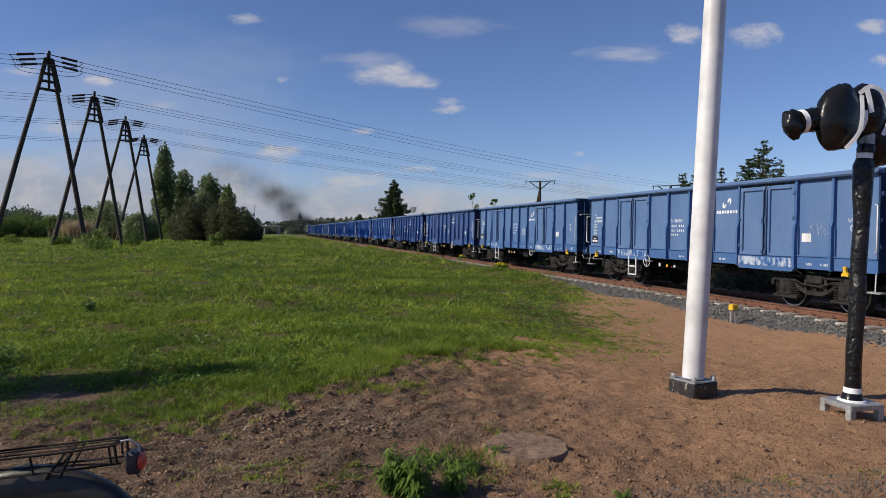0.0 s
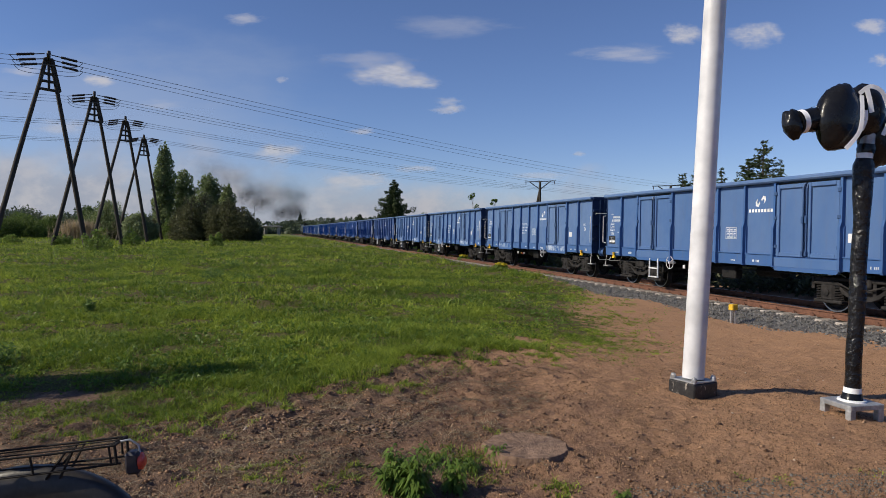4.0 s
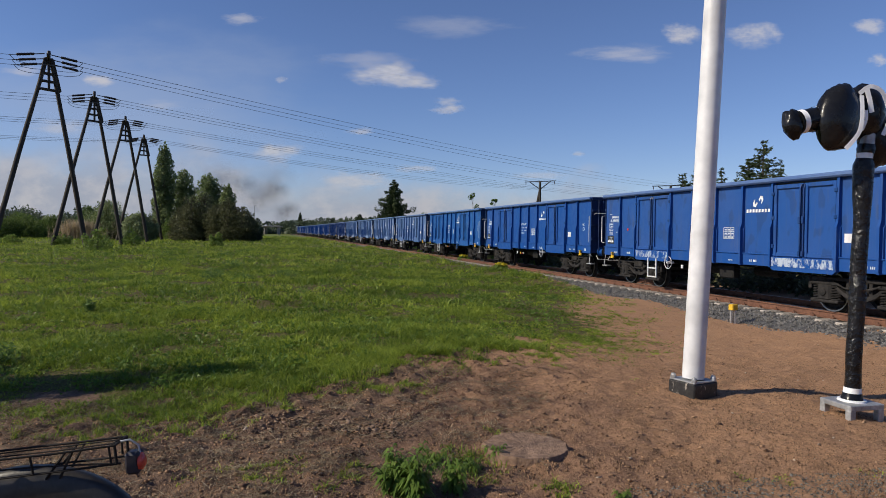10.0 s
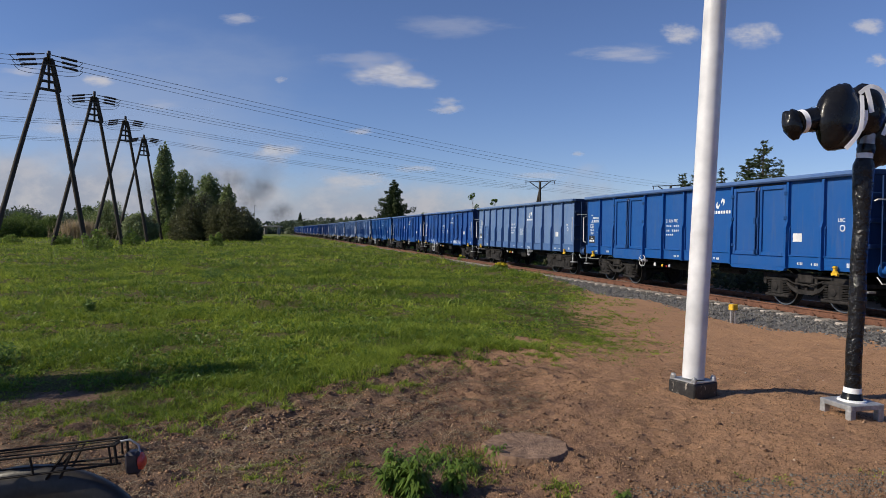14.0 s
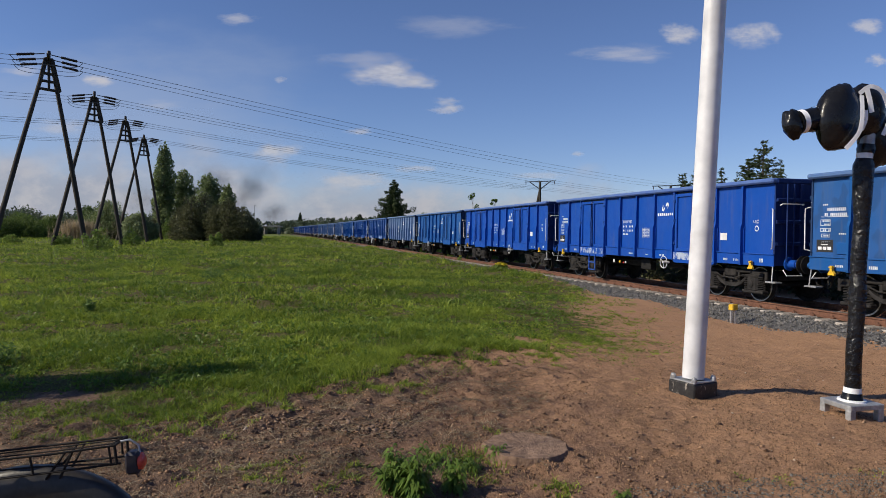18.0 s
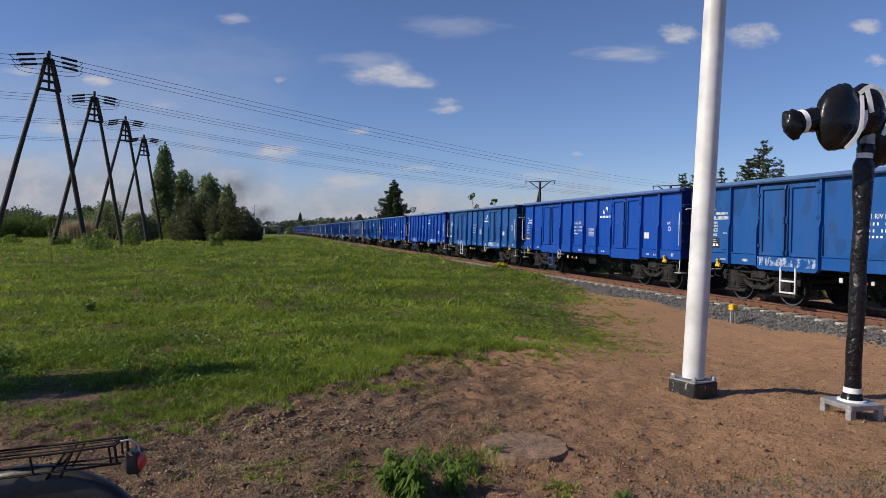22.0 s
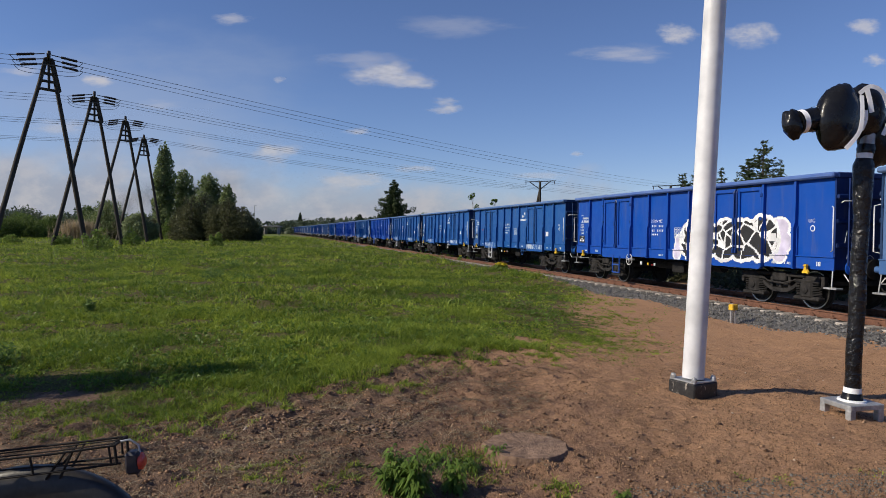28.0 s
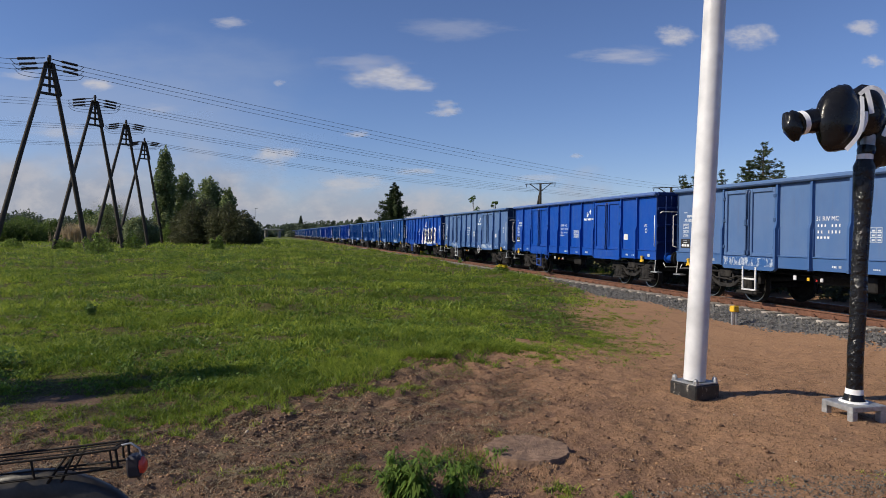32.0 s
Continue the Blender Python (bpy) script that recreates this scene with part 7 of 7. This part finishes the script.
# ---- locomotive at the head, far down the line ----
def build_locomotive():
    root = thing("locomotive", Matrix(), "dark diesel locomotive hauling the freight train", "locomotive")
    green = surface("dark_green_enamel", (0.02, 0.035, 0.03), (0.035, 0.05, 0.045), 0.45, 0, 4, 0.8, 0.2, 0.005)
    part("hood", Builder().cbox(-8.3, 6.2, -1.25, 1.25, 1.35, 3.6, 0.25), green, root)
    part("cab", Builder().cbox(6.2, 8.4, -1.42, 1.42, 1.35, 4.1, 0.2), green, root)
    part("frame", Builder().cbox(-8.8, 8.8, -1.4, 1.4, 1.0, 1.35, 0.05), IRON, root)
    part("roof_vent", Builder().cbox(-2.0, 2.0, -0.7, 0.7, 3.6, 4.0, 0.1), IRON, root)
    part("exhaust", Builder().tube([(0.5, 0, 3.9), (0.5, 0, 4.35)], 0.22, 12), IRON, root)
    part("fuel_tank", Builder().cbox(-2.2, 2.2, -1.2, 1.2, 0.45, 1.0, 0.15), IRON, root)
    glass = surface("dark_window_glass", (0.02, 0.025, 0.03), (0.03, 0.035, 0.04), 0.08, 0, 3, 1, 0)
    for y in (-1.425, 1.425):
        part("cab_window", Builder().cbox(6.7, 7.9, min(y, y * 1.006), max(y, y * 1.006), 2.8, 3.6, 0.003), glass, root)
    part("side_stripe", Builder().cbox(-8.32, 6.2, 1.25, 1.262, 2.2, 2.4, 0.003), IRON, root)
    for x in (-5.4, 5.4):
        bog = part("bogie", BOGIE[0], IRON, root)
        bog.matrix_basis = Matrix.Translation((x, 0, 0))
        for dx in (-0.9, 0.9):
            ws = part("wheelset", BOGIE[3], IRON, bog)
            ws.matrix_basis = Matrix.Translation((dx, 0, 0.46))
    return root


# ---- smoke ----
def smoke_material():
    m, ns, ls, bsdf = nodes_of("thin_diesel_smoke")
    co = ns.new("ShaderNodeTexCoord").outputs["Object"]
    sep = ns.new("ShaderNodeSeparateXYZ")
    ls.new(co, sep.inputs[0])
    flat = ns.new("ShaderNodeCombineXYZ")
    ls.new(sep.outputs["X"], flat.inputs["X"])
    ls.new(sep.outputs["Z"], flat.inputs["Z"])
    ln = ns.new("ShaderNodeVectorMath")
    ln.operation = "LENGTH"
    ls.new(flat.outputs[0], ln.inputs[0])
    core = ramp_node(ns, ls, ln.outputs["Value"], 0.05, 0.92, 1.0, 0.0)
    wisp = ramp_node(ns, ls, noise_node(ns, ls, co, 2.2, 5, 0.6), 0.25, 0.7, 0.4, 1.0)
    mul = ns.new("ShaderNodeMath")
    mul.operation = "MULTIPLY"
    ls.new(core, mul.inputs[0])
    ls.new(wisp, mul.inputs[1])
    info = ns.new("ShaderNodeObjectInfo")
    mul2 = ns.new("ShaderNodeMath")
    mul2.operation = "MULTIPLY"
    ls.new(mul.outputs[0], mul2.inputs[0])
    ls.new(info.outputs["Alpha"], mul2.inputs[1])
    bsdf.inputs["Base Color"].default_value = (0.058, 0.060, 0.070, 1)
    bsdf.inputs["Roughness"].default_value = 1.0
    bsdf.inputs["Specular IOR Level"].default_value = 0.0
    ls.new(mul2.outputs[0], bsdf.inputs["Alpha"])
    return m


# puffs of exhaust: size and density, then where each one drifts, as (seconds, metres left of the start, metres up)
PUFFS = [(5.0, 0.60, ((0, 4.0, 1.5), (4, 5.0, 5.0), (9, 7.0, 4.5), (14, 9.0, 4.0), (22, 15, 3.0), (32, 30, 1.0))),
         (5.2, 0.55, ((0, 6.5, 3.0), (4, 4.5, 9.0), (9, 10, 11.0), (14, 15, 12.0), (22, 24, 12.0), (32, 46, 9.0))),
         (6.5, 0.45, ((0, 7.0, 8.0), (4, 10, 9.0), (9, 15, 8.0), (14, 19, 8.0), (22, 26, 7.0), (32, 44, 3.0))),
         (7.0, 0.42, ((0, 13, 10.5), (4, 17, 10.5), (9, 21, 12.0), (14, 25, 14.0), (22, 38, 13.0), (32, 60, 4.0))),
         (7.6, 0.36, ((0, 20, 14.0), (4, 25, 14.0), (9, 29, 14.0), (14, 36, 13.0), (22, 50, 9.0), (32, 66, 4.0))),
         (8.0, 0.28, ((0, 28, 17.5), (4, 33, 17.0), (9, 42, 14.0), (14, 50, 10.0), (32, 70, 4.0))),
         (4.6, 0.95, ((0, 4.0, 1.5), (3, 7.0, 4.0), (6, 22, 3.5), (9, 36, 1.0), (14, 42, -1.0), (32, 46, -2.0))),
         (5.0, 0.85, ((0, 9.5, 6.0), (3, 14, 7.5), (6, 28, 6.0), (9, 38, 2.0), (14, 44, 0.0), (32, 50, -2.0))),
         (5.6, 0.80, ((0, 14.5, 10.0), (3, 20, 10.0), (6, 31, 8.0), (9, 40, 3.0), (14, 46, 0.0), (32, 54, -2.0))),
         (4.4, 0.90, ((0, 1.5, 0.0), (3, 4.0, 4.5), (6, 18, 2.0), (9, 34, 0.0), (14, 40, -1.0), (32, 46, -2.0))),
         (8.5, 0.20, ((0, 9, 9.0), (4, 11, 12.0), (9, 14, 15.0), (14, 18, 17.0), (22, 24, 14.0), (32, 34, 10.0)))]


def build_smoke():
    mat_ = smoke_material()
    root = thing("smoke_plume", (0, 0, 0), "dark exhaust smoke drifting away from the locomotive", "smoke")
    out = []
    for k, (r, dense, _way) in enumerate(PUFFS):
        b = Builder()
        n, rows = 24, 8
        vs = []
        for i in range(rows + 1):
            th = 0.5 * math.pi * i / rows
            for j in range(n):
                a = 2 * math.pi * j / n
                q = Vector((math.sin(th) * math.cos(a), -0.35 * math.cos(th), math.sin(th) * math.sin(a)))
                q *= 1 + 0.16 * noise.noise(q * 2.4 + Vector((k * 7, 0, 0)))
                vs.append(q)
        b.add(vs, [(i * n + j, (i + 1) * n + j, (i + 1) * n + (j + 1) % n, i * n + (j + 1) % n) for i in range(rows) for j in range(n)])
        ob = part("smoke_puff", b, mat_, root, smooth=80)
        ob.scale = (r * 1.25, r, r)
        ob.color = (1, 1, 1, dense)
        ob.visible_shadow = False
        out.append(ob)
    return root, out


# ---- clouds: far sheets of the sky ----
def cloud_material():
    m, ns, ls, bsdf = nodes_of("sunlit_cloud")
    tc, info = ns.new("ShaderNodeTexCoord"), ns.new("ShaderNodeObjectInfo")
    shift = ns.new("ShaderNodeVectorMath")
    shift.operation = "MULTIPLY_ADD"
    comb = ns.new("ShaderNodeCombineXYZ")
    for k in range(3):
        ls.new(info.outputs["Random"], comb.inputs[k])
    ls.new(comb.outputs[0], shift.inputs[0])
    shift.inputs[1].default_value = (31, 17, 23)
    ls.new(tc.outputs["Object"], shift.inputs[2])
    ln = ns.new("ShaderNodeVectorMath")
    ln.operation = "LENGTH"
    ls.new(tc.outputs["Object"], ln.inputs[0])
    fall = ramp_node(ns, ls, ln.outputs["Value"], 0.0, 1.0, 0.52, -0.36)
    nz = noise_node(ns, ls, shift.outputs[0], 1.9, 8, 0.6, (1.0, 1.0, 1.0))
    add = ns.new("ShaderNodeMath")
    add.operation = "MULTIPLY_ADD"
    ls.new(nz, add.inputs[0])
    add.inputs[1].default_value = 1.3
    ls.new(fall, add.inputs[2])
    dens = ramp_node(ns, ls, add.outputs[0], 0.64, 1.34, 0.0, 1.0)
    mul = ns.new("ShaderNodeMath")
    mul.operation = "MULTIPLY"
    ls.new(dens, mul.inputs[0])
    ls.new(info.outputs["Alpha"], mul.inputs[1])
    em, tr, mx = ns.new("ShaderNodeEmission"), ns.new("ShaderNodeBsdfTransparent"), ns.new("ShaderNodeMixShader")
    ls.new(info.outputs["Color"], em.inputs["Color"])
    em.inputs["Strength"].default_value = 1.0
    ls.new(mul.outputs[0], mx.inputs["Fac"])
    ls.new(tr.outputs[0], mx.inputs[1])
    ls.new(em.outputs[0], mx.inputs[2])
    ls.new(mx.outputs[0], ns["Material Output"].inputs["Surface"])
    return m


CLOUDS = [(690, 132, 100, 34, 0.9, -8), (740, 146, 60, 18, 0.7, -8), (650, 105, 110, 26, 0.35, -8), (1336, 62, 68, 32, 0.9, -10), (1212, 60, 52, 26, 0.8, -16), (1105, 95, 120, 24, 0.45, -2), (790, 45, 150, 30, 0.25, 6),
          (797, 193, 42, 15, 0.75, -6), (795, 180, 36, 10, 0.5, -6), (438, 34, 55, 15, 0.5, -30), (178, 142, 52, 16, 0.85, -4), (492, 272, 88, 42, 0.95, -6), (640, 318, 120, 34, 0.9, -8), (738, 299, 80, 16, 0.8, -2),
          (1543, 47, 46, 22, 0.7, -16), (1560, 106, 28, 16, 0.7, -14), (1025, 273, 26, 10, 0.6, -6), (640, 233, 34, 9, 0.6, -10), (500, 141, 18, 9, 0.4, -6), (110, 225, 90, 18, 0.5, -4),
          (40, 125, 60, 16, 0.5, -4), (285, 186, 70, 14, 0.3, -4), (960, 312, 90, 14, 0.5, -2), (200, 200, 620, 200, 0.42, 0)]


def bank_material():
    """Grey cloud heaped along the horizon, thicker to one side and lower down, with paler tops."""
    m, ns, ls, bsdf = nodes_of("cloud_bank")
    co = ns.new("ShaderNodeTexCoord").outputs["Object"]
    sep = ns.new("ShaderNodeSeparateXYZ")
    ls.new(co, sep.inputs[0])
    heap = noise_node(ns, ls, co, 1.25, 8, 0.55, (6.5, 1, 1))
    parts = [ramp_node(ns, ls, sep.outputs["X"], -0.75, 0.15, 0.40, -0.04), ramp_node(ns, ls, sep.outputs["Z"], -0.9, 1.0, 0.42, -0.42)]
    total = heap
    for value in parts:
        add = ns.new("ShaderNodeMath")
        ls.new(total, add.inputs[0])
        ls.new(value, add.inputs[1])
        total = add.outputs[0]
    dens = ramp_node(ns, ls, total, 0.42, 0.95, 0.0, 0.92)
    edge = ramp_node(ns, ls, sep.outputs["Z"], 0.72, 1.0, 1.0, 0.0)
    mul = ns.new("ShaderNodeMath")
    mul.operation = "MULTIPLY"
    ls.new(dens, mul.inputs[0])
    ls.new(edge, mul.inputs[1])
    pale = ramp_node(ns, ls, noise_node(ns, ls, co, 2.6, 7, 0.6, (6.5, 1, 1)), 0.42, 0.66)
    em, tr, mx = ns.new("ShaderNodeEmission"), ns.new("ShaderNodeBsdfTransparent"), ns.new("ShaderNodeMixShader")
    ls.new(mix_node(ns, ls, pale, (0.34, 0.365, 0.44), (0.46, 0.455, 0.49)), em.inputs["Color"])
    ls.new(mul.outputs[0], mx.inputs["Fac"])
    ls.new(tr.outputs[0], mx.inputs[1])
    ls.new(em.outputs[0], mx.inputs[2])
    ls.new(mx.outputs[0], ns["Material Output"].inputs["Surface"])
    return m


def build_clouds():
    mat_ = cloud_material()
    out = []
    turn = aim(-0.0251, 0.649)
    for i, (px, py, w, h, dense, drift) in enumerate(CLOUDS):
        if py < 240:
            w, h = w * 1.35, h * 1.4
        d = 2600 + i * 12
        k = d / 1192.05
        b = Builder().add([(-1, 0, -1), (1, 0, -1), (1, 0, 1), (-1, 0, 1)], [(0, 1, 2, 3)])
        ob = new("cloud", b.mesh("cloud", mat_))
        low = min(1.0, max(0.0, (py - 120) / 200)) * 0.35
        ob.scale = (w * k, 1, h * k)
        c = (0.58 - 0.21 * low, 0.565 - 0.16 * low, 0.59 - 0.13 * low)
        if w > 400:
            c = (0.37, 0.43, 0.56)
        ob.color = (*c, dense)
        ob.visible_shadow = False
        tagged(ob, "white sunlit cloud in the blue sky" if py < 240 else "pale grey cloud low over the horizon", "cloud", "clouds", "structure")
        at = [turn @ Vector(((px + e - 784) * k, (441 - py) * k, -d)) for e in (0, drift)]
        out.append((ob, at))
    d = 3100
    k = d / 1192.05
    ob = new("cloud_bank", Builder().add([(-1, 0, -1), (1, 0, -1), (1, 0, 1), (-1, 0, 1)], [(0, 1, 2, 3)]).mesh("cloud_bank", bank_material()))
    ob.scale = (1300 * k, 1, 125 * k)
    ob.visible_shadow = False
    tagged(ob, "bank of pale grey cloud low over the horizon", "cloud", kind="structure")
    out.append((ob, [turn @ Vector(((784 + e - 784) * k, (441 - 322) * k, -d)) for e in (0, -4)]))
    return out


# ---- overpass far down the line ----
def build_overpass():
    d = 290
    x = at_px(482, d)
    root = thing("road_overpass", (x, d, gz(x, d)), "far concrete road bridge with a pale parapet", "bridge")
    part("deck", Builder().cbox(-3.8, 3.8, -3, 3, 3.1, 3.5, 0.1), CONCRETE, root)
    part("parapet", Builder().cbox(-3.8, 3.8, -3.1, -2.95, 3.5, 3.75, 0.03), ZINC, root)
    for e in (-3.0, 2.6):
        part("pier", Builder().cbox(e - 0.25, e + 0.25, -2, 2, -0.3, 3.1, 0.05), CONCRETE, root)
    xm = at_px(450, 250)
    mast = thing("far_mast", (xm, 250, gz(xm, 250)), "thin grey far lighting mast", "mast")
    part("pole", Builder().tube([(0, 0, 0), (0, 0, 11)], [0.16, 0.09], 8), ZINC, mast)
    part("lamp_head", Builder().cbox(-0.1, 0.9, -0.15, 0.15, 10.9, 11.05, 0.03), ZINC, mast)


build_graffiti(TRAIN[-15])
build_scribbles()
LOCO = build_locomotive()
SMOKE, PUFF_PARTS = build_smoke()
SKY_SHEETS = build_clouds()
build_overpass()
build_clods()


# ---- what moves ----
def turned(root):
    return [o for o in root.children_recursive if o.name.split(".")[0] == "wheelset"]


def motions():
    heading = pose(0, 0, 0, 0, 0, 90 + math.degrees(PHI))
    for n, ob in TRAIN.items():
        walk(ob, [(t, Matrix.Translation(on_track(travel(t) + 14.04 * n + HALF, AXIS)) @ heading) for t in range(0, 33, 2)])
    walk(LOCO, [(t, Matrix.Translation(on_track(travel(t) + 14.04 * 14 + 8.2, AXIS)) @ heading) for t in range(0, 33, 2)])
    # every wheelset turns alike: one set of keys for leading ones and one for trailing ones
    lead = {}
    for ob in (*TRAIN.values(), LOCO):
        for ws in turned(ob):
            dx = 1 if ws.matrix_basis.translation.x > 0 else -1
            if dx not in lead:
                base = travel(0)
                walk(ws, [(k / 15, Matrix.Translation((dx * 0.9, 0, 0.46)) @ Matrix.Rotation((travel(k / 15) - base) / 0.46, 4, "Y")) for k in range(0, 481)])
                lead[dx] = ws
            else:
                ws.rotation_mode = "QUATERNION"
                ws.animation_data_create()
                ws.animation_data.action = lead[dx].animation_data.action
                ws.animation_data.action_slot = lead[dx].animation_data.action_slot
    # smoke stays where it was blown out, spreads and settles behind the trees
    at = Matrix.Translation(on_track(travel(0) + 14.04 * 14 + 9, AXIS))
    walk(SMOKE, [(0, at), (32, at)])
    for k, (ob, (r, dense, way)) in enumerate(zip(PUFF_PARTS, PUFFS)):
        walk(ob, [(t, pose(-left, 1.5 * k, 3.2 + up, 0, 1.2 * t * (1 if k % 2 else -1), 0)) for t, left, up in way])
    for ob, (a, b) in SKY_SHEETS:
        walk(ob, [(0, Matrix.Translation(a)), (16, Matrix.Translation(a.lerp(b, 0.5))), (32, Matrix.Translation(b))])


motions()
